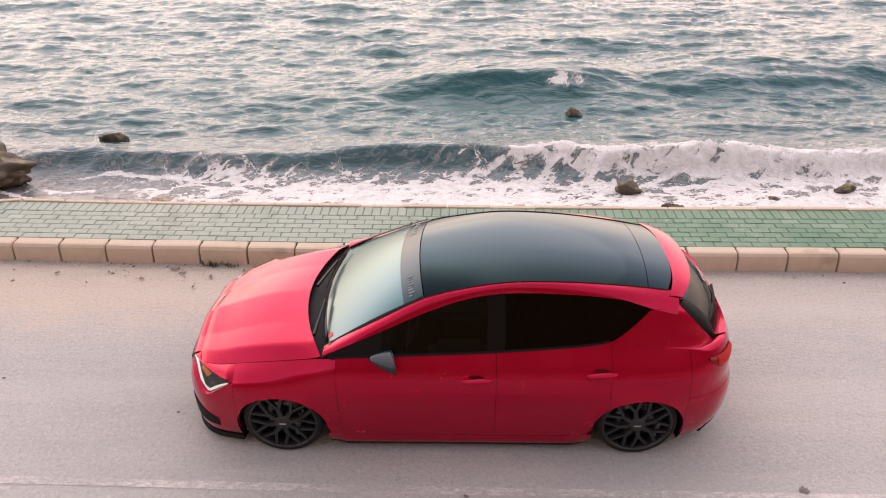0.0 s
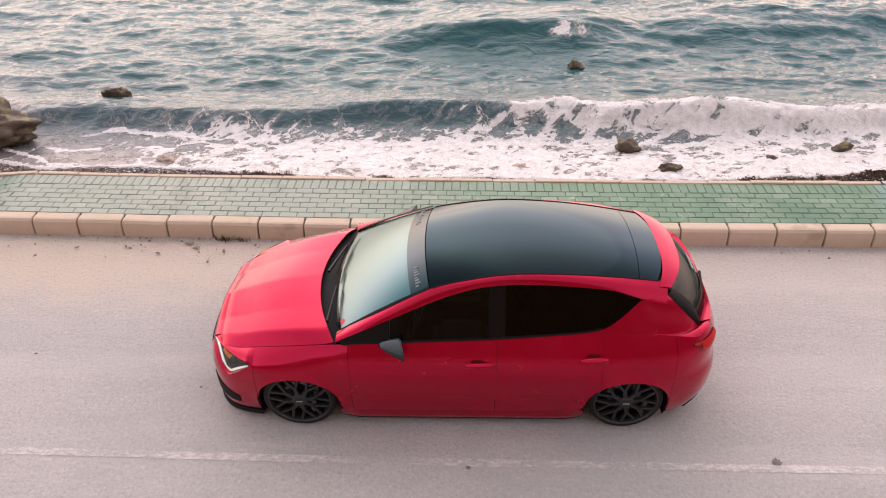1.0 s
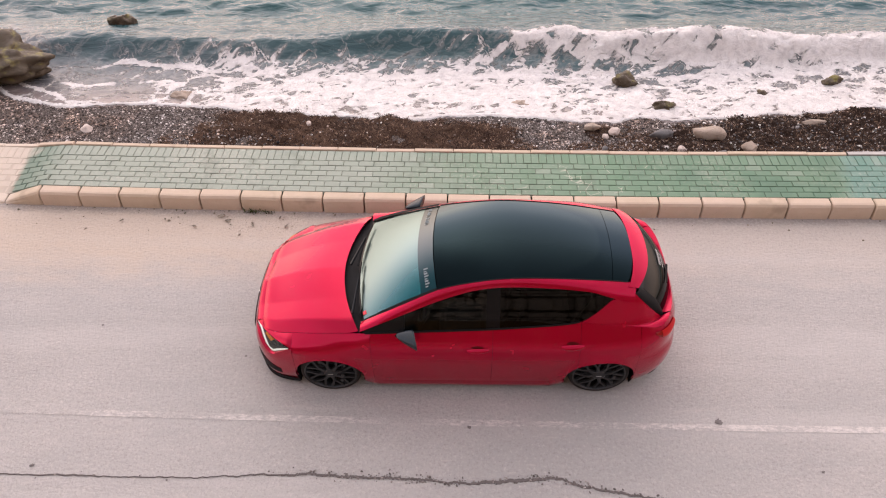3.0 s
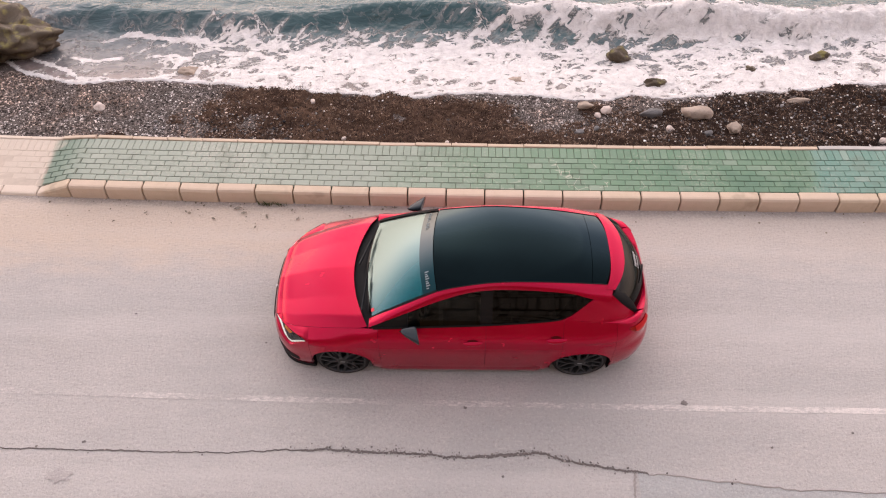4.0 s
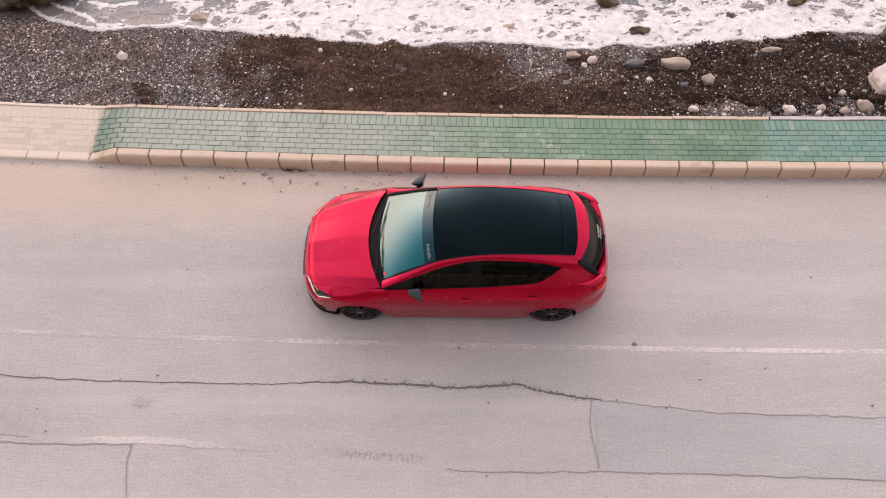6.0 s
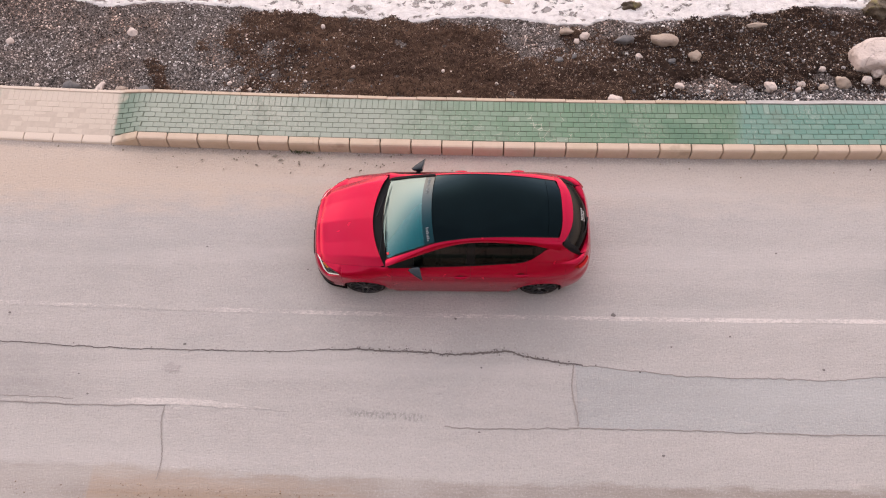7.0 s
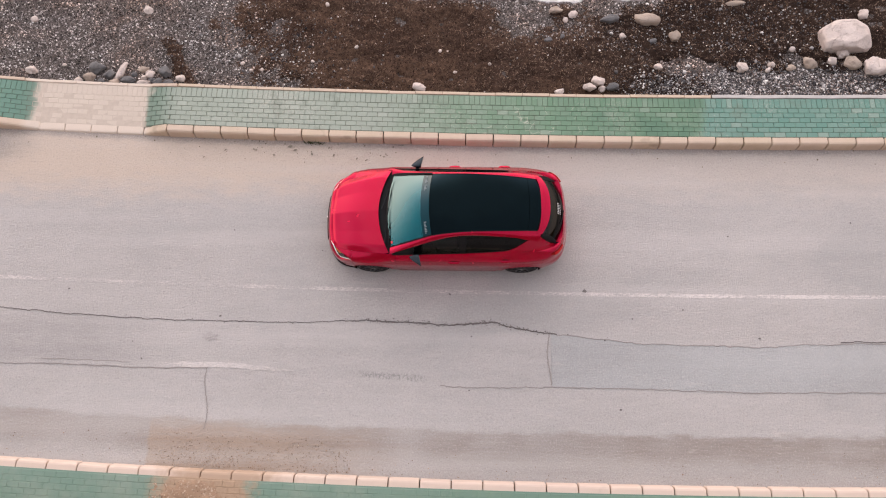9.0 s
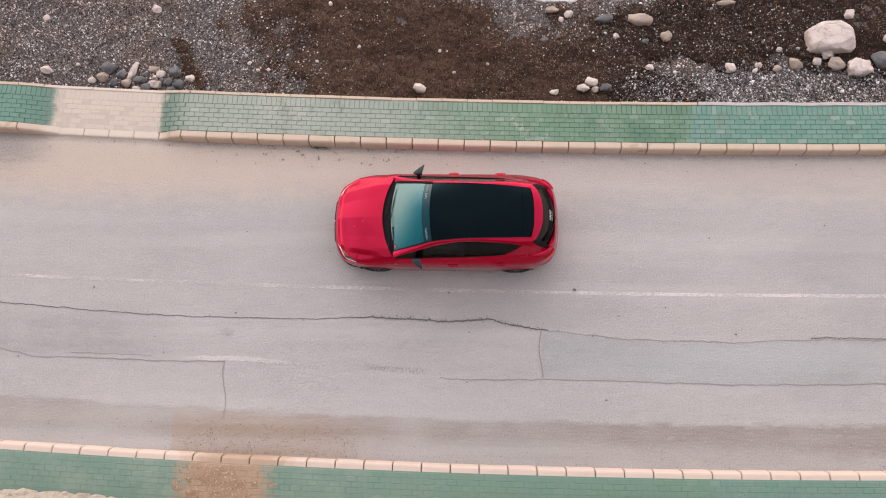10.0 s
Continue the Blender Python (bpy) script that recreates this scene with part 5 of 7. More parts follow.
# cowl, windscreen and its dark top band
def cowl_pt(u, v):
    a = abs(v)
    x = (-1.205 + 0.198 * a ** 2) + u * (0.188 - 0.033 * a ** 2)
    z = 0.848 + 0.028 * (1 - a ** 2) - 0.020 + 0.03 * u
    return Vector((x, v * (0.765 - 0.09 * u), z))


panel("cowl", [rows(cowl_pt, lin(0, 1, 5), lin(-1, 1, 25))], TRIM_BLACK, label="black plastic cowl below the windscreen")


def screen_pt(u, v):
    a = abs(v)
    b = Vector((-1.050 + 0.092 * a ** 2, v * 0.668, 0.890 - 0.014 * a ** 2))
    t = Vector((-0.300 + 0.050 * a ** 2, v * 0.552, 1.314 - 0.092 * a ** 2.2))
    p = b.lerp(t, u)
    p.z += 0.030 * math.sin(math.pi * u) * (1 - 0.5 * a * a)
    return p


SC = lambda a, b, n, w=1.0, lift=0.0: [[screen_pt(u, v) + Vector((-0.5, 0, 0.85)) * lift for v in lin(-w, w, 29)] for u in lin(a, b, n)]
screen = panel("windscreen", [SC(0.025, 0.80, 16)], GLASS_FRONT, label="blue-tinted windscreen with sky reflection put into its gloss", depth=0)
panel("glass_border", [SC(0, 0.025, 3)], PILLAR_BLACK, screen, "black border along the foot of the windscreen", depth=0)
band = panel("sun_strip", [SC(0.80, 0.995, 5)], STRIP_FILM, screen, "dark sun strip with pale lettering", depth=0)
for w0, w1, up in ((-0.985, -0.945, 0.002), (0.955, 1.02, 0.016)):
    G = [[screen_pt(u, v) + Vector((-0.5, 0, 0.85)) * up for v in lin(w0 * 1.02, w1 * 1.02, 3)] for u in lin(0, 1, 16)]
    panel("screen_edge", [G], TRIM_BLACK, screen, depth=0.003)
for v0, v1, n in ((-0.90, -0.55, 8), (0.42, 0.62, 5), (0.66, 0.92, 6)):
    for k in range(n):
        va = v0 + (v1 - v0) * k / n
        vb = va + (v1 - v0) / n * (0.45 + 0.25 * ((k * 7) % 3) / 2)
        G = [[screen_pt(u, v) + Vector((-0.5, 0, 0.85)) * 0.004 for v in (va, vb)] for u in (0.865, 0.865 + 0.035 + 0.02 * ((k * 5) % 3) / 2)]
        panel("lettering_bar", [G], LETTER, screen, depth=0)
G = [[screen_pt(u, v) + Vector((-0.5, 0, 0.85)) * 0.003 for v in lin(-0.90, -0.84, 5)] for u in lin(0.03, 0.075, 4)]
panel("sticker", [G], STICKER_RED, screen, "small round red sticker", depth=0)

# black roof and its rear piece
def roof_pt(x, v):
    a = abs(v)
    ye, ze = soft(x, EDGE_Y) - 0.002, soft(x, EDGE_Z)
    return Vector((x, v * ye, ze + (soft(x, ROOF_Z) - ze) * (1 - a ** 2.4)))


def roof_a(u, v):
    x0 = -0.296 + 0.050 * v * v
    x1 = 1.375 - 0.030 * v * v
    return roof_pt(x0 + (x1 - x0) * u, v)


def roof_b(u, v):
    x0 = 1.380 - 0.030 * v * v
    x1 = 1.575 - 0.085 * abs(v) ** 3
    return roof_pt(x0 + (x1 - x0) * u, v)


panel("roof_panel", [rows(roof_a, lin(0, 1, 28), lin(-1, 1, 33))], ROOF_BLACK, label="gloss black roof panel")
panel("roof_rear_panel", [rows(roof_b, lin(0, 1, 5), lin(-1, 1, 33))], ROOF_BLACK, label="gloss black roof panel")


# roof rails and pillars: the red frame between side windows and roof
def rail_grid(x0, x1, n):
    G = []
    for x in lin(x0, x1, n):
        zt = soft(x, WIN_TOP) if x < 1.38 else lerp(x, [(1.38, 1.174), (1.64, 1.11)])
        a = side(x, zt)
        b = Vector((x, soft(x, EDGE_Y), soft(x, EDGE_Z)))
        r = []
        for k in range(7):
            t = k / 6
            p = a.lerp(b, t)
            o = 0.016 * math.sin(math.pi * t)
            r.append(p + Vector((0, o * 0.7, o * 0.7)))
        G.append(r)
    return G


# C pillar: from the window's rear edge round to the tailgate
def pillar_end(t):
    """The pillar's rear edge, beside the black fin: t from the shoulder up to the spoiler."""
    return Vector((1.838 - 0.286 * t, 0.575 - 0.035 * t + 0.03 * math.sin(math.pi * t), 0.882 + 0.292 * t + 0.012 * math.sin(math.pi * t)))


def c_pillar(n=14, m=14):
    G = []
    for k in range(n):
        t = k / (n - 1)
        a = (lerp(t, [(0, 1.078), (0.18, 1.135), (0.5, 1.255), (0.8, 1.36), (1, 1.40)]), lerp(t, [(0, 0.972), (0.18, 0.998), (0.5, 1.080), (0.8, 1.160), (1, 1.168)]))
        b = (1.855 - 0.286 * t, 0.882 + 0.280 * t)
        inward = pillar_end(t) - side(*b)
        G.append([side(a[0] + (b[0] - a[0]) * q, a[1] + (b[1] - a[1]) * q) + inward * q ** (4.5 - 2.2 * t) for q in lin(0, 1, m)])
    return G


for sgn in (-1, 1):
    g1, g2 = rail_grid(-0.975, 1.575, 42), c_pillar()
    panel("roof_side_frame", [g1 if sgn > 0 else flipped(g1), g2 if sgn > 0 else flipped(g2)], PAINT, label="red roof rail and pillars")
    G = [[Vector((x, soft(x, EDGE_Y) + o, soft(x, EDGE_Z) + z)) for o, z in ((-0.004, 0.002), (0.001, 0.006), (0.006, 0.003))] for x in lin(-0.24, 1.50, 30)]
    panel("roof_trim_strip", [G if sgn > 0 else flipped(G)], TRIM_BLACK, depth=0.004)

# side windows
# darkened body red for the shade in the handle hollows
RECESS_SHADE = plain("recess_shade", (0.07, 0.001, 0.003), 0.6, Specular_IOR_Level=0.1)
def pane(x0, x1, n, parent, material, sgn, name="window", lo=BELT, label=""):
    G = []
    for x in lin(x0, x1, n):
        zb, zt = soft(x, lo), soft(x, WIN_TOP) - 0.002
        zt = max(zt, zb + 0.004)
        G.append([side(x, zb + (zt - zb) * k / 9, -0.006) for k in range(10)])
    return panel(name, [G if sgn > 0 else flipped(G)], material, parent, label, depth=0.004)


for sgn in (-1, 1):
    fd, rd = doors["front_door", sgn], doors["rear_door", sgn]
    pane(-0.95, -0.56, 8, fd, GLOSS_BLACK, sgn, "quarter_light", label="black corner trim by the mirror")
    pane(-0.555, 0.20, 14, fd, GLASS_SIDE, sgn, label="dark front side window")
    pane(0.20, 0.325, 4, rd, PILLAR_BLACK, sgn, "pillar_cover", label="gloss black pillar cover")
    REAR_LOW = BELT[:-1] + [(1.13, 0.998), (1.25, 1.075), (1.38, 1.172)]
    pane(0.325, 1.375, 22, rd, GLASS_DARK, sgn, lo=REAR_LOW, label="blacked-out rear side window")
    G = [[side(x, soft(x, BELT) + d, 0.004) for d in (-0.007, 0, 0.007)] for x in lin(-0.93, 1.06, 36)]
    panel("belt_moulding", [G if sgn > 0 else flipped(G)], TRIM_BLACK, depth=0.006)
    for d, x0, z0 in ((fd, 0.02, 0.728), (rd, 0.90, 0.772)):
        G = []
        for t in lin(0, 1, 13):
            x = x0 + 0.21 * t
            h = 0.013 + 0.008 * math.sin(math.pi * t)
            o = 0.004 + 0.030 * math.sin(math.pi * t) ** 0.5
            G.append([side(x, z0 + 0.010 * t + h * w, o * c) for w, c in ((-1, 0.1), (-0.8, 0.75), (0, 1), (0.8, 0.75), (1, 0.1))])
        handle = panel("door_handle", [G if sgn > 0 else flipped(G)], PAINT, d, depth=0.006)
        # flat dark patch paints the shaded hollow by the handle
        G = [[side(x0 + 0.045 + 0.11 * t, z0 + 0.036 + 0.016 * w * math.sin(math.pi * (0.08 + 0.84 * t)), 0.002) for w in (-1, 0, 1)] for t in lin(0, 1, 9)]
        panel("handle_recess", [G if sgn > 0 else flipped(G)], RECESS_SHADE, handle, depth=0)

# spoiler, rear window, tailgate
def spoiler_pt(u, v):
    a = abs(v)
    x0 = 1.578 - 0.086 * a ** 3
    x1 = 1.735 - 0.150 * a ** 2.5
    x = x0 + (x1 - x0) * u
    w = soft(min(x, 1.62), EDGE_Y) + 0.055
    z = soft(x, ROOF_Z) - (0.030 + 0.026 * a ** 2.5) * a ** 2 + 0.004 * math.sin(math.pi * u) - 0.004
    return Vector((x, v * w, z))


spoiler = panel("roof_spoiler", [rows(spoiler_pt, lin(0, 1, 8), lin(-1, 1, 33))], PAINT, label="red roof spoiler over the rear window", depth=0.022)
tailgate = empty("tailgate")
tailgate.parent = car


def rear_glass_pt(u, v):
    a = abs(v)
    t = Vector((1.665 - 0.090 * a ** 2.5, v * 0.520, 1.205 - 0.040 * a ** 2))
    b = Vector((2.000 - 0.180 * a ** 2.3, v * 0.595, 0.915 - 0.020 * a ** 2))
    p = t.lerp(b, u)
    p.x += 0.030 * math.sin(math.pi * u)
    p.z += 0.020 * math.sin(math.pi * u)
    return p


panel("rear_window", [rows(rear_glass_pt, lin(0, 1, 12), lin(-0.93, 0.93, 25))], GLASS_REAR, tailgate, "dark rear window with a pale sticker", depth=0.003)
for sgn in (-1, 1):
    G = []
    for u in lin(0.0, 1.0, 12):
        a = rear_glass_pt(u, 0.90) + Vector((0.004, 0, 0.004))
        b = pillar_end(1 - u) + Vector((0.004, 0, 0))
        G.append([a.lerp(b, t) + Vector((0.010, 0.010, 0)) * math.sin(math.pi * t) for t in lin(0, 1, 6)])
    panel("spoiler_fin", [G if sgn > 0 else flipped(G)], TRIM_BLACK, tailgate, "gloss black fin beside the rear window", depth=0.02)
G = [[rear_glass_pt(u, v) + Vector((0.003, 0, 0.003)) for v in lin(-0.95, 0.95, 21)] for u in lin(-0.05, 0.10, 3)]
panel("glass_border", [G], GLOSS_BLACK, tailgate, depth=0.002)
for k in range(7):
    v0 = -0.18 + 0.052 * k
    G = [[rear_glass_pt(u, v) + Vector((0.006, 0, 0.006)) for v in (v0, v0 + 0.035)] for u in (0.52, 0.60 + 0.03 * (k % 2))]
    panel("sticker_bar", [G], STICKER, tailgate, depth=0)
    if k < 6:
        G = [[rear_glass_pt(u, v) + Vector((0.006, 0, 0.006)) for v in (v0, v0 + 0.04)] for u in (0.66, 0.71)]
        panel("sticker_bar", [G], STICKER, tailgate, depth=0)
# rear wiper
bm = bmesh.new()
for a, b in ((rear_glass_pt(0.93, 0.0), rear_glass_pt(0.80, -0.45)),):
    d = b - a
    r = bmesh.ops.create_cone(bm, cap_ends=True, segments=8, radius1=0.011, radius2=0.006, depth=d.length)["verts"]
    bmesh.ops.transform(bm, matrix=Matrix.Translation((a + b) / 2 + Vector((0.012, 0, 0.012))) @ d.to_track_quat("Z", "Y").to_matrix().to_4x4(), verts=r)
part("rear_wiper", bm, TRIM_BLACK, tailgate, "black rear wiper arm")

s_tail = s_of_y_rear(0.60)
G = [[body(s, z) for z in lin(0.560 + GAP, 0.925, 12)] for s in lin(s_tail, S_END, 16)]
panel("tailgate_panel", [G], PAINT, tailgate, both=True)
s_q = s_of_x(RW + ARX + GAP)
# rear corner above the bumper
G = []
for s in lin(s_q, s_tail - 0.003, 12):
    x = float(np.interp(s, ARC, OUT[:, 0]))
    hi = 0.972 - (x - 1.078) * 0.1105 if x < 1.865 else lerp(x, [(1.865, 0.885), (2.02, 0.922)])
    G.append([body(s, 0.560 + GAP + (hi - 0.5625) * k / 9) for k in range(10)])
panel("rear_corner_panel", [G], PAINT)
panel("rear_corner_panel", [flipped(G)], PAINT)
# shelf from the pillar's foot and the rear window to the corner
def spread(P, n):
    """n points evenly along a line of points."""
    L = np.concatenate([[0], np.cumsum([(b - a).length for a, b in zip(P[:-1], P[1:])])])
    q = np.linspace(0, L[-1], n)
    return [Vector([float(np.interp(v, L, [p[c] for p in P])) for c in range(3)]) for v in q]


inner = spread(c_pillar()[0][3:], 18)
outer = spread([side(x, 0.972 - (x - 1.078) * 0.1105 - 0.001) for x in lin(1.26, RW + ARX, 6)] + [r[-1] for r in G], 18)
S1 = [[a.lerp(b, t) + Vector((0.0, 0.0, 0.004)) * math.sin(math.pi * t) for t in lin(0, 1, 6)] for a, b in zip(inner, outer)]
lip = [rear_glass_pt(1.0, v) + Vector((0.002, 0, -0.003)) for v in lin(0.93, 0.0, 14)]
S2 = [[a.lerp(body(s, 0.925), t) for t in lin(0, 1, 5)] for a, s in zip(lip, lin(s_tail, S_END, 14))]
panel("rear_shoulder", [S1], PAINT, depth=0.004)
panel("rear_shoulder", [flipped(S1)], PAINT, depth=0.004)
panel("tailgate_ledge", [S2], PAINT, tailgate, both=True, depth=0.004)
# tail lights under the shoulder
for sgn in (-1, 1):
    G = []
    for t in lin(0, 1, 14):
        s = s_of_x(1.80) + (s_of_y_rear(0.60) - s_of_x(1.80)) * t
        hi, lo = 0.850 + 0.010 * t, 0.850 + 0.010 * t - 0.110 * math.sin(math.pi * (0.06 + 0.76 * t))
        G.append([body(s, lo + (hi - lo) * k / 6, 0.006 + 0.010 * math.sin(math.pi * k / 6)) for k in range(7)])
    tl = panel("tail_light", [G if sgn > 0 else flipped(G)], LENS_RED, label="dark red tail light", depth=0.006)
    G2 = [[p + (p - Vector((1.5, 0, 0.7))).normalized() * 0.003 for p in r[1:7]] for r in G[3:14]]
    panel("brake_lens", [G2 if sgn > 0 else flipped(G2)], LENS_PINK, tl, "bright red lens", depth=0)
G = [[body(s, 0.13 + (0.560 - GAP - 0.13) * k / 11) for k in range(12)] for s in lin(s_q, S_END, 26)]
panel("rear_bumper", [G], PAINT, both=True)
G = [[body(s, z, o) for z, o in ((0.065, -0.10), (0.068, 0.010), (0.085, 0.016), (0.19, 0.006))] for s in lin(s_of_y_rear(0.78), S_END, 20)]
panel("rear_diffuser", [G], GLOSS_BLACK, label="gloss black rear diffuser", both=True)
G = [[body(s, z, 0.004) for z in lin(0.40, 0.52, 3)] for s in lin(s_of_y_rear(0.27), S_END, 8)]
panel("number_plate", [G], STICKER, label="blank pale plate", both=True, depth=0.004)

# mirrors
def mirror_shell(sgn):
    """A swept-back wedge: flat tall face to the rear, drawn to a blunt nose at the front inner end."""
    bm = bmesh.new()
    rings, m = [], 20
    for t in lin(0, 1, 9):
        k = (1 - t) ** 0.62
        ring = []
        for j in range(m):
            a = 2 * math.pi * j / m
            c, s_ = math.cos(a), math.sin(a)
            yy = math.copysign(abs(c) ** 0.6, c)
            zz = math.copysign(abs(s_) ** 0.6, s_) * (1.0 - 0.28 * (yy + 1) / 2)
            y = 0.902 + 0.104 * yy * k - 0.060 * t
            x = -0.478 + 0.050 * (yy + 1) / 2 * k - 0.165 * t
            ring.append(bm.verts.new((x, y * sgn, 0.920 + 0.060 * zz * k - 0.012 * t)))
        rings.append(ring)
    for a, b in zip(rings[:-1], rings[1:]):
        for j in range(m):
            bm.faces.new((a[j], a[(j + 1) % m], b[(j + 1) % m], b[j]))
    bm.faces.new(rings[0])
    bmesh.ops.remove_doubles(bm, verts=bm.verts, dist=0.0005)
    bmesh.ops.recalc_face_normals(bm, faces=bm.faces)
    for f_ in bm.faces:
        f_.smooth = len(f_.verts) < 6
    return bm


for sgn in (-1, 1):
    mir = part("door_mirror", mirror_shell(sgn), MIRROR_GREY, car, "gunmetal grey door mirror")
    bm = bmesh.new()
    r = bmesh.ops.create_cone(bm, cap_ends=True, segments=14, radius1=0.040, radius2=0.030, depth=0.13)["verts"]
    a, b = Vector((-0.54, 0.75 * sgn, 0.850)), Vector((-0.53, 0.85 * sgn, 0.885))
    bmesh.ops.transform(bm, matrix=Matrix.Translation((a + b) / 2) @ (b - a).to_track_quat("Z", "Y").to_matrix().to_4x4() @ Matrix.Diagonal((1.0, 0.55, 1, 1)), verts=r)
    part("mirror_foot", bm, TRIM_BLACK, mir, "black mirror foot")
    G = [[Vector((-0.474 + 0.045 * (y - 0.80) / 0.20, y * sgn, 0.920 + w * 0.046 * (1.0 - 0.28 * (y - 0.80) / 0.2))) for w in (-1, -0.5, 0, 0.5, 1)] for y in lin(0.818, 0.982, 7)]
    panel("mirror_glass", [G], MIRROR_GLASS, mir, "mirror glass", depth=0.004, centre=(-1.0, 0.9 * sgn, 0.88))

# wipers
for y0, y1, x0 in ((-0.60, 0.02, -1.035), (0.00, 0.56, -1.075)):
    pts = [screen_pt(0.02 + 0.05 * t, (y0 + (y1 - y0) * t) / 0.668) + Vector((-0.028, 0, 0.022)) for t in lin(0, 1, 9)]
    bm = bmesh.new()
    rings = []
    for k, p in enumerate(pts):
        d = (pts[min(k + 1, 8)] - pts[max(k - 1, 0)]).normalized()
        q, w_ = d.cross(Vector((0, 0, 1))).normalized(), 0.010 * (1 - 0.35 * abs(k - 4) / 4)
        rings.append([bm.verts.new(p + q * w_ * math.cos(a) + d.cross(q) * w_ * math.sin(a)) for a in lin(0, 2 * math.pi * 5 / 6, 6)])
    for a, b in zip(rings[:-1], rings[1:]):
        for j in range(6):
            bm.faces.new((a[j], a[(j + 1) % 6], b[(j + 1) % 6], b[j]))
    bm.faces.new(rings[0][::-1])
    bm.faces.new(rings[-1])
    bmesh.ops.recalc_face_normals(bm, faces=bm.faces)
    wip = part("wiper", bm, TRIM_BLACK, car, "black windscreen wiper")
    bm = bmesh.new()
    a, b = pts[0] + Vector((-0.07, 0.0, 0.012)), pts[5] + Vector((-0.006, 0, 0.018))
    d = b - a
    r = bmesh.ops.create_cone(bm, cap_ends=True, segments=8, radius1=0.014, radius2=0.008, depth=d.length)["verts"]
    bmesh.ops.transform(bm, matrix=Matrix.Translation((a + b) / 2) @ d.to_track_quat("Z", "Y").to_matrix().to_4x4(), verts=r)
    part("wiper_arm", bm, GLOSS_BLACK, wip)

# dark inner shell, floor, bulkheads, wheel wells
def shell():
    gs = []
    for sgn in (-1, 1):
        for x0, x1, zb in ((FW - ARX, FW + ARX, lambda x: arch(x, FW) + 0.004), (FW + ARX, RW - ARX, lambda x: 0.11), (RW - ARX, RW + ARX, lambda x: arch(x, RW) + 0.004)):
            G = []
            for x in cols(x0 + 0.001, x1 - 0.001, 10):
                top = soft(x, FEND_Z) - 0.01 if x < -0.9 else min(soft(x, BELT), 0.93) - 0.02
                lo = min(zb(x), top - 0.01)
                G.append([side(x, lo + (top - lo) * k / 7, -0.030) for k in range(8)])
            gs.append(G if sgn > 0 else flipped(G))
    for s0, s1, hi in ((0, s_of_x(FW - ARX), 0.60), (s_of_x(RW + ARX), S_END, 0.85)):
        G = [[body(s, z, -0.035) for z in lin(0.13, hi, 8)] for s in lin(s0, s1, 16)]
        gs += [G, flipped(G)]
    return gs


panel("inner_shell", shell(), TRIM_BLACK, label="black inner body", depth=0)
bm = bmesh.new()
for x0, x1, w, z in ((-2.0, FW - ARX - 0.02, 0.50, 0.12), (FW - ARX - 0.02, FW + ARX + 0.02, 0.60, 0.14), (FW + ARX + 0.02, RW - ARX - 0.02, 0.84, 0.12), (RW - ARX - 0.02, RW + ARX + 0.02, 0.60, 0.14), (RW + ARX + 0.02, 2.0, 0.55, 0.14)):
    r = bmesh.ops.create_cube(bm, size=1)["verts"]
    bmesh.ops.transform(bm, matrix=Matrix.Translation(((x0 + x1) / 2, 0, z)) @ Matrix.Diagonal((x1 - x0, 2 * w, 0.03, 1)), verts=r)
for x, zt, w in ((-0.97, 0.80, 0.78), (1.72, 0.86, 0.66), (-1.66, 0.60, 0.62)):
    r = bmesh.ops.create_cube(bm, size=1)["verts"]
    bmesh.ops.transform(bm, matrix=Matrix.Translation((x, 0, (0.13 + zt) / 2)) @ Matrix.Diagonal((0.02, 2 * w, zt - 0.13, 1)), verts=r)
part("floor_pan", bm, TRIM_BLACK, car, "black underbody")
for xc in (FW, RW):
    for sgn in (-1, 1):
        G = [[Vector((xc + (ARX + 0.01) * math.cos(a), y * sgn, ARC_Z + (ARZ + 0.02) * math.sin(a))) for y in (0.855, 0.72, 0.58)] for a in lin(-0.45, math.pi + 0.45, 26)]
        panel("wheel_arch_liner", [G], TRIM_BLACK, depth=0)
        G = [[Vector((xc + (ARX + 0.01) * r * math.cos(a), 0.58 * sgn, ARC_Z + (ARZ + 0.02) * r * math.sin(a))) for r in (0.02, 1.0)] for a in lin(-0.45, math.pi + 0.45, 26)]
        panel("wheel_arch_liner", [G], TRIM_BLACK, depth=0)

# wheels
def ring_mesh(profile, n=56):
    """Turned about the axle: (outward, radius) points."""
    V, F = [], []
    m = len(profile)
    for k in range(n):
        a = 2 * math.pi * k / n
        for o, r in profile:
            V.append((r * math.cos(a), -o, r * math.sin(a)))
    for k in range(n):
        for j in range(m - 1):
            q = [k * m + j, k * m + j + 1, ((k + 1) % n) * m + j + 1, ((k + 1) % n) * m + j]
            F.append(q)
    return V, F


def spoke(bm, a0, r0, a1, r1, w0, w1, o0, o1, th=0.022):
    p0 = Vector((r0 * math.cos(a0), 0, r0 * math.sin(a0)))
    p1 = Vector((r1 * math.cos(a1), 0, r1 * math.sin(a1)))
    d = (p1 - p0).normalized()
    n = Vector((-d.z, 0, d.x))
    vs = []
    for p, w, o in ((p0, w0, o0), (p1, w1, o1)):
        vs.append([bm.verts.new(p + n * w * q + Vector((0, -o + dz, 0))) for q, dz in ((-1, th), (-0.75, 0), (0.75, 0), (1, th))])
    for j in range(3):
        bm.faces.new((vs[0][j], vs[0][j + 1], vs[1][j + 1], vs[1][j]))
    bm.faces.new((vs[0][3], vs[0][0], vs[1][0], vs[1][3]))


TYRE_R = 0.302


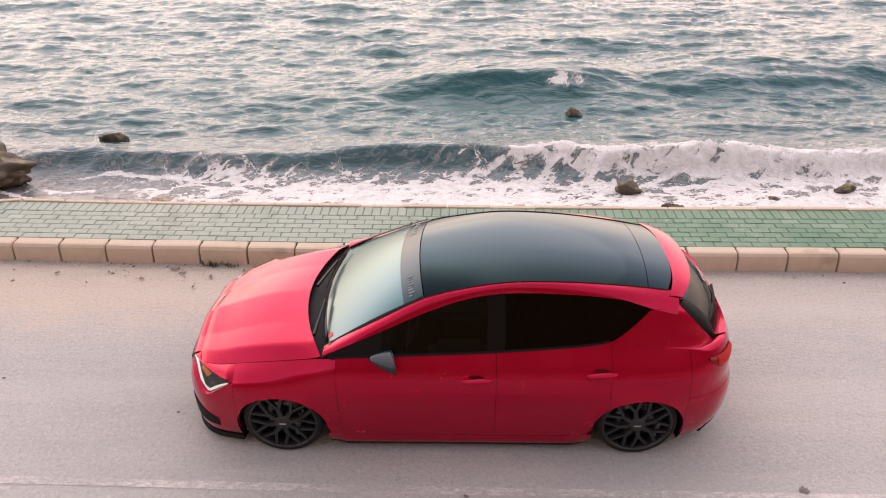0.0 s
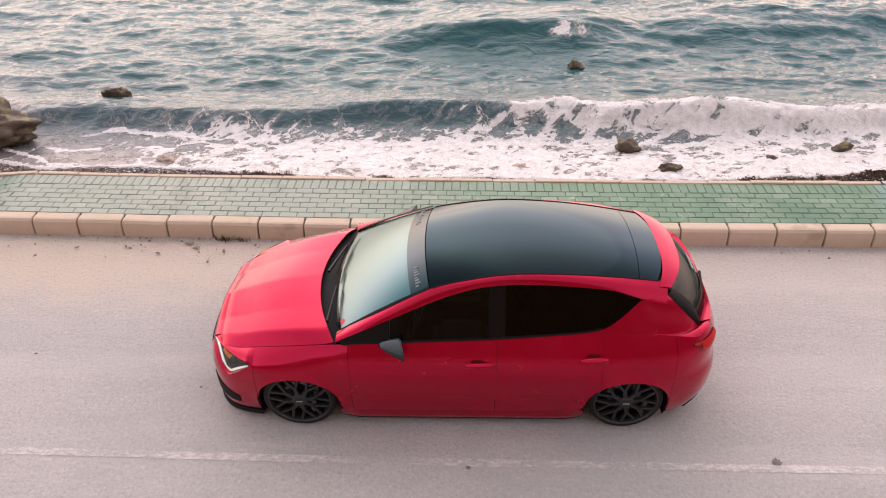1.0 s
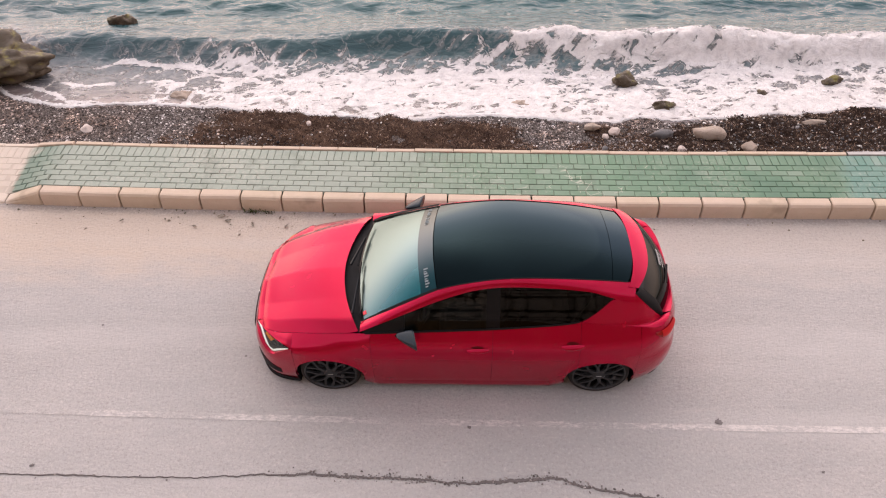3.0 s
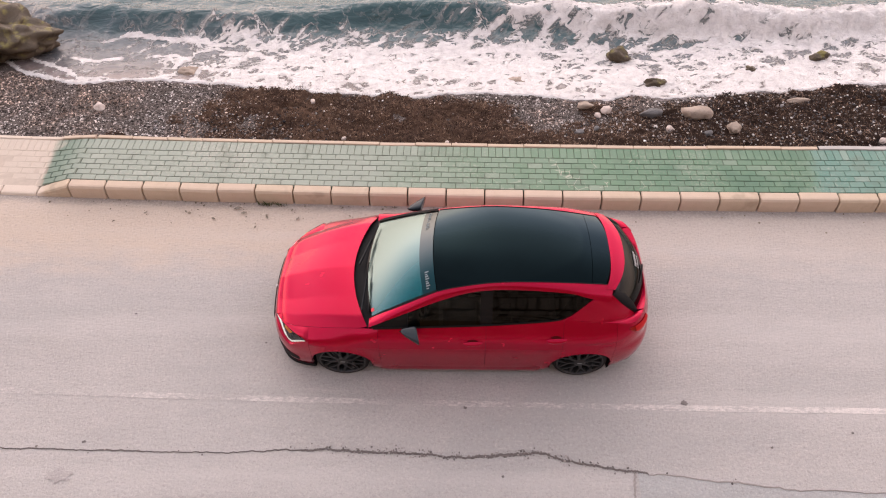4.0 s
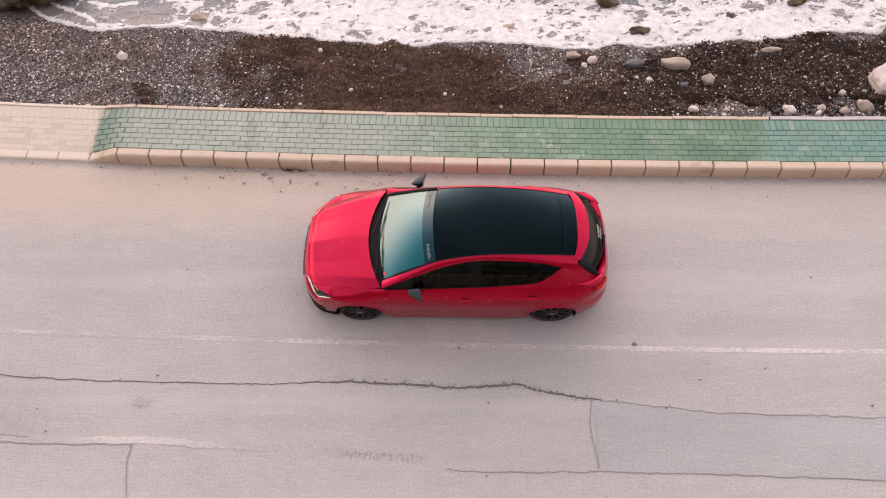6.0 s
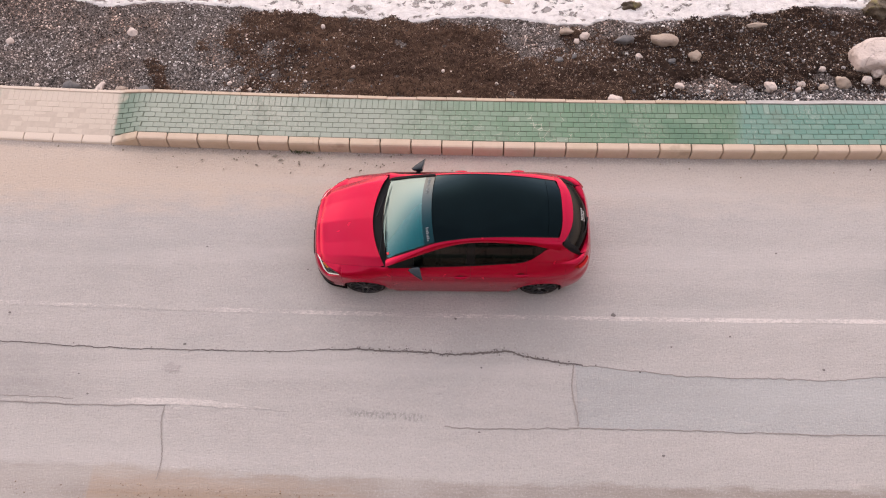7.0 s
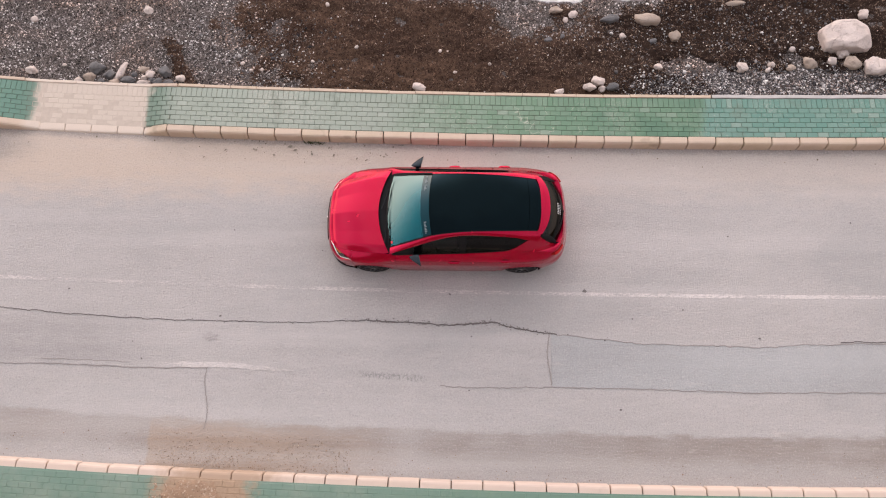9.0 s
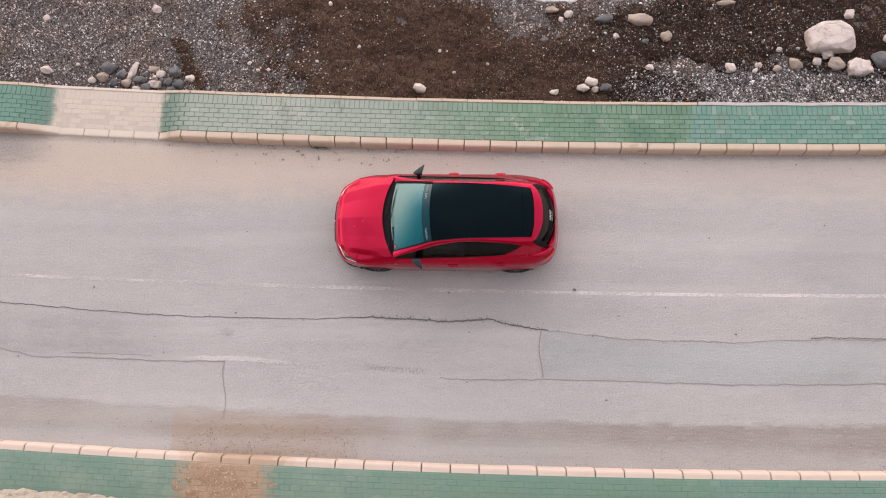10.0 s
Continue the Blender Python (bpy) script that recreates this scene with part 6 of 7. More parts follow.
def wheel(name, x, sgn):
    w = empty(name)
    w.parent = car
    V, F = ring_mesh([(-0.20, 0.235), (-0.215, 0.265), (-0.205, 0.292), (-0.18, TYRE_R), (-0.045, TYRE_R), (-0.018, 0.294), (-0.004, 0.275), (-0.002, 0.258), (-0.012, 0.248)])
    hang("tyre", mesh_of("tyre", V, F, RUBBER, True), w, "black low-profile tyre")
    V, F = ring_mesh([(-0.19, 0.235), (-0.10, 0.222), (-0.03, 0.232), (-0.012, 0.240), (0.001, 0.244), (0.004, 0.252), (-0.002, 0.258)])
    rim = hang("rim", mesh_of("rim", V, F, RIM, True), w, "dark grey multi-spoke alloy rim")
    for k in range(8):
        a = 2 * math.pi * k / 8 + 0.2
        bm = bmesh.new()
        spoke(bm, a, 0.050, a, 0.130, 0.024, 0.017, 0.004, -0.001)
        spoke(bm, a - 0.02, 0.115, a + 0.26, 0.246, 0.013, 0.015, -0.001, -0.009)
        spoke(bm, a + 0.02, 0.115, a - 0.26, 0.246, 0.013, 0.015, -0.001, -0.009)
        bmesh.ops.recalc_face_normals(bm, faces=bm.faces)
        part("spoke", bm, RIM, rim)
    V, F = ring_mesh([(-0.02, 0.064), (0.004, 0.062), (0.010, 0.052), (0.012, 0.030), (0.012, 0.0005)], 28)
    cap = hang("centre_cap", mesh_of("centre_cap", V, F, RIM, True), rim, "dark grey centre cap with a pale bar")
    bm = block(0.050, 0.003, 0.010, 0.001)
    bar = part("cap_bar", bm, STICKER, w)
    bar.matrix_basis = pose(0, -0.0135, -0.005)
    V, F = ring_mesh([(-0.075, 0.06), (-0.068, 0.06), (-0.068, 0.165), (-0.075, 0.165)], 40)
    hang("brake_disc", mesh_of("brake_disc", V, F, STEEL, True), w, "steel brake disc")
    V, F = ring_mesh([(-0.11, 0.0005), (-0.11, 0.225)], 40)
    hang("hub_backing", mesh_of("hub_backing", V, F, TRIM_BLACK, True), w)
    for k in range(2):
        bm = block(0.028, 0.02, 0.04, 0.006)
        c = part("brake_caliper", bm, RIM, w, "bright metal brake part")
        c.matrix_basis = pose(0.125, -0.066 + 0.02, 0.02 - 0.08 * k, 0, 20 - 40 * k, 0)
    w.matrix_basis = pose(x, 0.868 * sgn, TYRE_R - 0.002, 0, 0, 0 if sgn < 0 else 180) @ pose(0, 0, 0, -3.0, 0, 0)
    return w


for xc in (FW, RW):
    for sgn in (-1, 1):
        wheel("front_wheel" if xc < 0 else "rear_wheel", xc, sgn)

# cabin: dashboard, steering wheel, seats, shelf
G = [[Vector((x, y, z - 0.03 * abs(y))) for y in lin(-0.74, 0.74, 13)] for x, z in ((-1.0, 0.80), (-0.85, 0.835), (-0.65, 0.84), (-0.52, 0.80), (-0.46, 0.70), (-0.46, 0.45))]
panel("dashboard", [G], DASH, label="dark dashboard", depth=0.02, centre=(-0.8, 0, 0.3))
bm = bmesh.new()
n, m = 28, 8
tv = [[bm.verts.new((0.018 * math.sin(b), (0.18 + 0.018 * math.cos(b)) * math.cos(a), (0.18 + 0.018 * math.cos(b)) * math.sin(a))) for b in lin(0, 2 * math.pi * (m - 1) / m, m)] for a in lin(0, 2 * math.pi * (n - 1) / n, n)]
for i in range(n):
    for j in range(m):
        bm.faces.new((tv[i][j], tv[(i + 1) % n][j], tv[(i + 1) % n][(j + 1) % m], tv[i][(j + 1) % m]))
r = bmesh.ops.create_cube(bm, size=1)["verts"]
bmesh.ops.transform(bm, matrix=Matrix.Diagonal((0.03, 0.34, 0.06, 1)), verts=r)
st = part("steering_wheel", bm, DASH, car, "black steering wheel")
st.matrix_basis = pose(-0.38, -0.36, 0.74, 0, 25, 0)


def seat(x, y, w):
    sr = empty("seat")
    sr.parent = car
    sr.location = (x, y, 0.14)
    for nm, sz, ps, rot in (("cushion", (0.50, w, 0.16), (0, 0, 0.22), 0), ("backrest", (0.14, w, 0.60), (0.30, 0, 0.30), 18), ("headrest", (0.10, 0.25, 0.17), (0.46, 0, 0.86), 12)):
        bm = bmesh.new()
        bmesh.ops.create_cube(bm, size=1)
        bmesh.ops.bevel(bm, geom=list(bm.edges), offset=0.16, segments=3, affect="EDGES")
        for v_ in bm.verts:
            v_.co = Vector((v_.co.x * sz[0], v_.co.y * sz[1], (v_.co.z + 0.5) * sz[2]))
        o = part(nm, bm, CLOTH, sr)
        o.matrix_basis = pose(*ps, 0, rot, 0)


for y in (-0.37, 0.37):
    seat(0.0, y, 0.50)
seat(0.82, 0.0, 1.20)
G = [[Vector((x, y, z)) for y in lin(-0.60, 0.60, 7)] for x, z in ((1.25, 0.84), (1.50, 0.86), (1.74, 0.85))]
panel("parcel_shelf", [G], DASH, label="black parcel shelf", depth=0.02)

# ---- stones: each a thing of its own ----
def stone(x, y, w, d, h, material, label, seed, sink=0.25, z=None, rot=0, name="stone", rough=0.22, detail=3, category="stone", flat=0.0, square=0.0):
    """An irregular stone: broken planes first, then worn lumps. square pushes it towards a block."""
    r_ = random.Random(seed)
    bm = bmesh.new()
    bmesh.ops.create_icosphere(bm, subdivisions=detail, radius=1)
    planes = []
    for k in range(14 if square > 0.7 else 9):
        n_ = Vector((r_.uniform(-1, 1), r_.uniform(-1, 1), r_.uniform(-0.6, 1))).normalized()
        planes.append((n_, r_.uniform(0.62, 0.92)))
    if flat:
        planes.append((Vector((0.05, -0.1, 1)).normalized(), flat))
    if square > 0.7:
        planes = [(Vector(c).normalized(), r_.uniform(0.80, 0.98)) for c in ((i, j, k) for i in (-1, 1) for j in (-1, 1) for k in (-1, 1))]
        planes += [(Vector(c).normalized(), r_.uniform(0.82, 0.92)) for c in ((1, 0.15, 0.9), (-1, 0.1, 0.8), (0.1, -1, 0.7), (0.9, -1, 0.2), (-0.8, 1, 0.1), (0.05, -0.1, 1))]
    off = Vector((seed * 1.7, seed * 0.3, seed * 2.1))
    for v_ in bm.verts:
        p = v_.co.copy()
        if square:
            box = p / max(abs(p.x), abs(p.y), abs(p.z))
            p = p.lerp(box, square) * (1 - 0.28 * square)
        for n_, dd in planes:
            k = p.dot(n_)
            if k > dd:
                p -= n_ * (k - dd) * 0.97
        p *= 1 + rough * noise.noise(p * 1.6 + off) + rough * 0.45 * noise.noise(p * 4.5 + off)
        v_.co = Vector((p.x * w / 1.75, p.y * d / 1.75, p.z * h / 1.75))
    for f_ in bm.faces:
        f_.smooth = True
    lo = min(v_.co.z for v_ in bm.verts)
    me = to_mesh(bm, name, material, True)
    ob = new(name, me)
    base = float(max(beach_h(np.array(x), np.array(y)), weed_h(np.array(x), np.array(y)))) if z is None else z
    ob.matrix_basis = pose(x, y, base - lo - sink * h, 0, 0, rot)
    return tagged(ob, label, category)


stone(9.05, 5.20, 1.22, 0.82, 0.62, ROCK_PALE, "large pale pinkish limestone boulder on the seagrass", 3, 0.18, name="boulder", detail=5, category="boulder", flat=0.64, rough=0.07, square=0.85)
stone(9.62, 4.42, 0.60, 0.46, 0.34, ROCK_PALE, "angular pale limestone block on shingle", 8, flat=0.7, square=0.8, detail=4, name="boulder", category="boulder")
STONES_BY_BOULDER = [(9.10, 4.52, 0.36, 0.28, 0.22, ROCK_PINK), (8.68, 4.60, 0.20, 0.18, 0.15, ROCK_PALE), (8.95, 4.78, 0.26, 0.20, 0.16, ROCK_PALE), (8.19, 4.56, 0.30, 0.27, 0.22, ROCK_PINK), (7.87, 4.96, 0.15, 0.14, 0.12, ROCK_PALE), (7.33, 4.52, 0.17, 0.19, 0.14, ROCK_PALE), (7.72, 4.42, 0.22, 0.14, 0.11, ROCK_PINK), (7.22, 4.38, 0.10, 0.16, 0.10, ROCK_PALE), (6.62, 4.44, 0.28, 0.24, 0.18, ROCK_PALE), (5.20, 5.30, 0.30, 0.24, 0.20, ROCK_PINK), (4.60, 5.78, 0.55, 0.30, 0.26, ROCK_PINK), (4.02, 5.33, 0.18, 0.16, 0.13, ROCK_PALE), (4.70, 5.20, 0.18, 0.12, 0.10, ROCK_GREY), (4.72, 4.42, 0.20, 0.16, 0.12, ROCK_PALE), (3.32, 3.98, 0.30, 0.22, 0.20, ROCK_PALE)]
STONES_MID_BEACH = [(3.10, 3.80, 0.28, 0.20, 0.20, ROCK_PALE), (3.62, 3.84, 0.26, 0.18, 0.15, ROCK_GREY), (3.40, 3.82, 0.18, 0.16, 0.14, ROCK_PALE), (2.45, 3.74, 0.20, 0.14, 0.12, ROCK_PALE), (-0.70, 3.80, 0.32, 0.22, 0.19, ROCK_PALE), (2.90, 6.00, 0.22, 0.17, 0.12, ROCK_PALE), (2.72, 5.85, 0.15, 0.12, 0.09, ROCK_PALE), (2.50, 6.1, 0.30, 0.18, 0.14, ROCK_PINK), (2.27, 5.25, 0.20, 0.14, 0.12, ROCK_GREY), (2.60, 5.30, 0.13, 0.10, 0.09, ROCK_GREY), (3.74, 5.83, 0.46, 0.20, 0.16, ROCK_GREY), (9.75, 6.0, 0.22, 0.26, 0.18, ROCK_PALE), (6.8, 6.35, 0.40, 0.12, 0.10, ROCK_PINK), (-7.35, 6.15, 0.24, 0.20, 0.14, ROCK_PALE), (-3.0, 6.30, 0.13, 0.10, 0.08, ROCK_PALE)]
STONES_AT_SHORE = [(-9.72, 4.34, 0.26, 0.20, 0.15, ROCK_PALE), (-10.1, 5.9, 0.16, 0.16, 0.12, ROCK_PALE), (-9.0, 4.5, 0.10, 0.09, 0.07, ROCK_PALE), (10.2, 4.6, 0.5, 0.4, 0.25, ROCK_GREY), (10.6, 5.3, 0.4, 0.3, 0.22, ROCK_PALE), (-4.83, 4.55, 0.12, 0.10, 0.08, ROCK_PALE), (-4.6, 4.35, 0.10, 0.09, 0.07, ROCK_PALE), (-4.35, 4.35, 0.09, 0.08, 0.06, ROCK_PALE), (-3.2, 4.6, 0.09, 0.08, 0.06, ROCK_PALE), (0.1, 4.3, 0.09, 0.08, 0.06, ROCK_PALE), (-0.25, 4.9, 0.08, 0.08, 0.06, ROCK_PALE), (0.9, 4.55, 0.09, 0.08, 0.06, ROCK_PALE), (-2.2, 5.0, 0.09, 0.09, 0.07, ROCK_PALE)]
WORDS = {ROCK_PALE.name: "pale limestone stone lying on the beach", ROCK_PINK.name: "ochre-pink rounded stone lying on the beach", ROCK_GREY.name: "grey rounded stone lying on the beach"}
for k, (x, y, w, d, h, m_) in enumerate(STONES_BY_BOULDER + STONES_MID_BEACH + STONES_AT_SHORE):
    stone(x, y, w, d, h, m_, WORDS[m_.name], 20 + k, rot=(k * 47) % 360 if w < 0.2 else (k * 13) % 30 - 15, detail=3 if w > 0.17 else 2, square=(0.0, 0.3, 0.55)[k % 3])

# cobbles piled against the foot of the crossing
random.seed(21)
COBBLES_FRONT = [(-8.17, 4.36, 0.34, 0.30, ROCK_GREY, 0), (-8.30, 4.12, 0.26, 0.24, ROCK_PINK, 0), (-7.60, 4.26, 0.16, 0.52, ROCK_PALE, -18), (-7.85, 4.18, 0.26, 0.22, ROCK_GREY, 10), (-7.40, 4.04, 0.30, 0.20, ROCK_GREY, 0), (-7.12, 4.36, 0.26, 0.16, ROCK_PINK, 10), (-6.92, 4.22, 0.20, 0.20, ROCK_PALE, 0), (-6.56, 4.26, 0.28, 0.28, ROCK_GREY, 0), (-6.72, 4.00, 0.22, 0.18, ROCK_GREY, 30), (-7.00, 3.92, 0.30, 0.20, ROCK_PALE, 0), (-7.20, 3.86, 0.24, 0.20, ROCK_GREY, 15)]
COBBLES_BACK = [(-6.45, 3.92, 0.26, 0.22, ROCK_GREY, 0), (-8.0, 3.98, 0.20, 0.18, ROCK_GREY, 0), (-7.7, 3.95, 0.22, 0.2, ROCK_PINK, 0), (-8.55, 4.05, 0.18, 0.16, ROCK_PALE, 0), (-6.2, 4.1, 0.20, 0.18, ROCK_PALE, 0), (-7.05, 4.12, 0.14, 0.12, ROCK_PALE, 0), (-6.85, 4.05, 0.15, 0.13, ROCK_GREY, 0), (-7.30, 4.22, 0.14, 0.12, ROCK_GREY, 0), (-7.45, 3.80, 0.2, 0.16, ROCK_PALE, 0), (-6.6, 3.78, 0.22, 0.18, ROCK_GREY, 0)]
for k, (x, y, w, d, m_, r_) in enumerate(COBBLES_FRONT + COBBLES_BACK):
    ob = stone(x, y, w, d, min(w, d) * 0.85, m_, {ROCK_GREY.name: "dark blue-grey smooth cobble in a pile", ROCK_PINK.name: "ochre smooth cobble in a pile", ROCK_PALE.name: "pale smooth cobble in a pile"}[m_.name], 90 + k, rot=r_, name="cobble", rough=0.12, sink=0.32, category="cobble")
    tagged(ob, group="cobbles piled below the sea wall")

# rocks in the surf
stone(-10.42, 8.45, 2.25, 1.5, 0.98, ROCK_WET, "big wet brown rock with green algae at the waterline", 203, 0.30, z=-2.55, name="sea_rock", detail=5, category="rock", rough=0.5)
stone(-11.9, 9.4, 2.2, 1.6, 1.0, ROCK_WET, "wet brown rock with green algae in the surf", 206, 0.3, z=-2.6, name="sea_rock", detail=4, category="rock", rough=0.34)
for k, (x, y, w, d, h, z) in enumerate([(-8.15, 10.45, 0.55, 0.42, 0.62, -2.75), (3.50, 8.05, 0.48, 0.36, 0.34, -2.62), (4.08, 7.00, 0.40, 0.28, 0.28, -2.44), (7.85, 8.05, 0.38, 0.30, 0.28, -2.62), (6.2, 7.55, 0.32, 0.28, 0.26, -2.55), (3.05, 12.5, 0.42, 0.3, 0.28, -2.66), (1.2, 7.1, 0.42, 0.34, 0.22, -2.50), (-5.9, 7.55, 0.40, 0.30, 0.18, -2.50), (9.7, 6.9, 0.6, 0.5, 0.4, -2.5)]):
    stone(x, y, w, d, h, ROCK_WET if k not in (6, 7) else ROCK_PINK, "wet dark brown rock awash in the foaming surf", 301 + k, 0.1, z=z, name="sea_rock", detail=4, category="rock", rough=0.42)

# ---- kerbs, pavements, wall: laid piece by piece ----
def pave_h(x, ramp=True, back=0.0):
    """Height of the pavement; the crossing rises from the road to its back edge (back 0 to 1)."""
    if not ramp:
        return PAVE
    low = 0.035 + 0.105 * back
    return lerp(x, [(-8.80, PAVE), (-7.98, low), (-5.95, low), (-5.44, PAVE)])


def kerb_mesh(w, drop=(0.0, 0.0)):
    """Kerb stone: battered face, rounded arris. drop lowers the top at each end."""
    bm = bmesh.new()
    pr = [(0.0, -0.05), (0.0, 0.0), (0.012, 0.10), (0.026, 0.168), (0.048, 0.194), (0.075, 0.2), (0.165, 0.2), (0.168, 0.19), (0.168, -0.05)]
    ends = []
    for sx, x in ((0, -w / 2), (0, -w / 2 + 0.012), (1, w / 2 - 0.012), (1, w / 2)):
        inner = abs(x) < w / 2 - 0.001
        r = []
        for y, z in pr:
            s = 0 if inner else 0.010
            zz = z - drop[sx] * max(0, z) / 0.2 - (s if z > 0.15 else 0)
            yy = y + (s if y < 0.06 else 0)
            r.append(bm.verts.new((x, yy, zz)))
        ends.append(r)
    for a, b in zip(ends[:-1], ends[1:]):
        for j in range(len(pr) - 1):
            bm.faces.new((a[j], b[j], b[j + 1], a[j + 1]))
    bm.faces.new(ends[0])
    bm.faces.new(ends[-1][::-1])
    bmesh.ops.recalc_face_normals(bm, faces=bm.faces)
    return bm


kerb_far = tagged(empty("kerb_far"), "beige cast kerb stones along the seaside pavement", "kerb", kind="structure")
kerb_near = tagged(empty("kerb_near"), "beige cast kerb stones along the landward pavement", "kerb", kind="structure")
KM = to_mesh(kerb_mesh(0.504), "kerb_stone", KERB)
KEND = to_mesh(kerb_mesh(0.50, (0.165, 0.0)), "kerb_stone", KERB)
KEND2 = to_mesh(kerb_mesh(0.80, (0.0, 0.15)), "kerb_stone", KERB)
KFLAT = to_mesh(kerb_mesh(0.510, (0.165, 0.165)), "kerb_stone", KERB)
rk = random.Random(4)
x = -5.425
PITCH = 0.5225


def lay(me, name, parent, x, y, z, rz, rx=0.0, ry=0.0):
    ob = hang(name, me, parent)
    ob.matrix_basis = pose(x, y, z, rx, ry, rz)
    return ob


k = 0
while x + PITCH / 2 < 26:
    c = x + PITCH / 2
    lay(KM, "kerb_stone", kerb_far, c, float(kerb_y(c)) + rk.uniform(-0.005, 0.005), rk.uniform(-0.004, 0.004), turn_at(kerb_y, c) + rk.uniform(-0.4, 0.4), 0, rk.uniform(-0.3, 0.3))
    x += PITCH
lay(KEND, "kerb_stone", kerb_far, -5.425 - 0.255, float(kerb_y(-5.7)), 0, turn_at(kerb_y, -5.7))
for k in range(4):
    c = -6.2 - 0.52 * k
    lay(KFLAT, "kerb_stone", kerb_far, c, float(kerb_y(c)), 0, turn_at(kerb_y, c))
c = -8.15
lay(KEND2, "kerb_stone", kerb_far, -8.40, float(kerb_y(-8.4)), 0, turn_at(kerb_y, c))
x = -8.81
while x > -26:
    c = x - PITCH / 2
    lay(KM, "kerb_stone", kerb_far, c, float(kerb_y(c)) + rk.uniform(-0.005, 0.005), rk.uniform(-0.004, 0.004), turn_at(kerb_y, c) + rk.uniform(-0.4, 0.4))
    x -= PITCH
x = -26.02
while x < 26:
    c = x + PITCH / 2
    lay(KM, "kerb_stone", kerb_near, c, float(near_y(c)) + rk.uniform(-0.006, 0.006), -0.02 + rk.uniform(-0.004, 0.004), 180 + turn_at(near_y, c) + rk.uniform(-0.4, 0.4))
    x += PITCH

# pavers
TILE = to_mesh(block(0.1945, 0.0945, 0.05, 0.005), "paver", PAVER)
TILE_S = to_mesh(block(0.0945, 0.1945, 0.05, 0.005), "paver", PAVER)
pave_far = tagged(empty("pavement_far"), "narrow seaside pavement of worn green painted pavers", "pavement", kind="structure")
pave_near = tagged(empty("pavement_near"), "landward pavement of thickly green painted pavers", "pavement", kind="structure")


def tiles_of(x0, x1, fy, sign, ramp):
    """Running bond of six rows, a soldier course along the outer edge."""
    out = []
    rt = random.Random(9 if ramp else 10)
    for j in range(6):
        x = x0 + (0.1 if j % 2 else 0)
        while x < x1:
            off = 0.172 + 0.05 + 0.1 * j
            y = float(fy(x)) + sign * off
            out.append((TILE, x, y, rt, (off - 0.17) / 0.8))
            x += 0.2003
    x = x0
    while x < x1 and ramp:
        out.append((TILE_S, x, float(fy(x)) + sign * 0.873, rt, 0.88))
        x += 0.1002
    res = []
    for me, x, y, r_, q in out:
        h = pave_h(x, ramp, q)
        slope = math.degrees(math.atan2(pave_h(x + 0.05, ramp, q) - pave_h(x - 0.05, ramp, q), 0.1))
        tip = math.degrees(math.atan2(pave_h(x, ramp, 1) - pave_h(x, ramp, 0), 0.8))
        res.append((me, pose(x, y, h - 0.05 + r_.uniform(-0.0025, 0.0025), tip + r_.uniform(-0.5, 0.5), -slope + r_.uniform(-0.4, 0.4), turn_at(fy, x) + r_.uniform(-0.5, 0.5))))
    return res


def lay_tiles(parent, items, x0, x1, label):
    """The nearest ones singly, the rest joined."""
    VS, FS, n = [], [], 0
    data = {}
    for me, m_ in items:
        if x0 < m_.translation.x < x1:
            ob = hang("paver", me, parent)
            ob.matrix_basis = m_
            continue
        if me not in data:
            data[me] = (np.array([v_.co[:] for v_ in me.vertices]), [list(p_.vertices) for p_ in me.polygons])
        V_, F_ = data[me]
        M_ = np.array(m_)
        VS.append(V_ @ M_[:3, :3].T + M_[:3, 3])
        FS += [[i + n for i in f_] for f_ in F_]
        n += len(V_)
    hang("pavers", mesh_of("pavers", np.vstack(VS), FS, PAVER), parent, label, "stuff")


lay_tiles(pave_far, tiles_of(-20, 20, kerb_y, 1, True), -3.6, 3.8, "green painted pavers")
lay_tiles(pave_near, tiles_of(-16, 16, near_y, -1, False), -3.6, 3.8, "green painted pavers")


def bed(parent, fy, sign, ramp, material, sunk):
    V_ = []
    xs_ = np.concatenate([np.linspace(-300, -21, 10), np.arange(-20, 20.01, 0.1), np.linspace(21, 300, 10)])
    for x in xs_:
        low = sunk - (0.0085 * smooth01(x, -5.7, -6.1) * smooth01(x, -8.4, -8.0) if ramp else 0.0)  # trodden full at the crossing
        h, hb = pave_h(x, ramp, 0) - low, pave_h(x, ramp, 1) - low
        for o, z in ((0.15, -0.05), (0.15, h), (0.98, hb), (0.98, -0.3)):
            V_.append((x, float(fy(x)) + sign * o, z))
    F_ = grid_faces(len(xs_), 4)
    hang("joint_bed", mesh_of("joint_bed", V_, F_ if sign > 0 else F_[:, ::-1], material), parent, "grey sand between the pavers")


bed(pave_far, kerb_y, 1, True, JOINT, 0.010)
bed(pave_near, near_y, -1, False, PAVER, 0.005)

# edging stones on the sea side
EDGE_ST = to_mesh(block(0.508, 0.062, 0.24, 0.008), "edging_stone", KERB)
edging = tagged(empty("edging"), "thin pinkish edging stones on the pavement's sea side", "edging", kind="structure")
x = -20.0
k = 0
while x < 4.9:
    h = pave_h(x, True, 1)
    slope = math.degrees(math.atan2(pave_h(x + 0.2, True, 1) - pave_h(x - 0.2, True, 1), 0.4))
    lay(EDGE_ST, "edging_stone", edging, x, float(kerb_y(x)) + 1.008 + rk.uniform(-0.004, 0.004), h - 0.228 + rk.uniform(-0.006, 0.006), turn_at(kerb_y, x) + rk.uniform(-0.5, 0.5), 0, -slope)
    x += 0.516

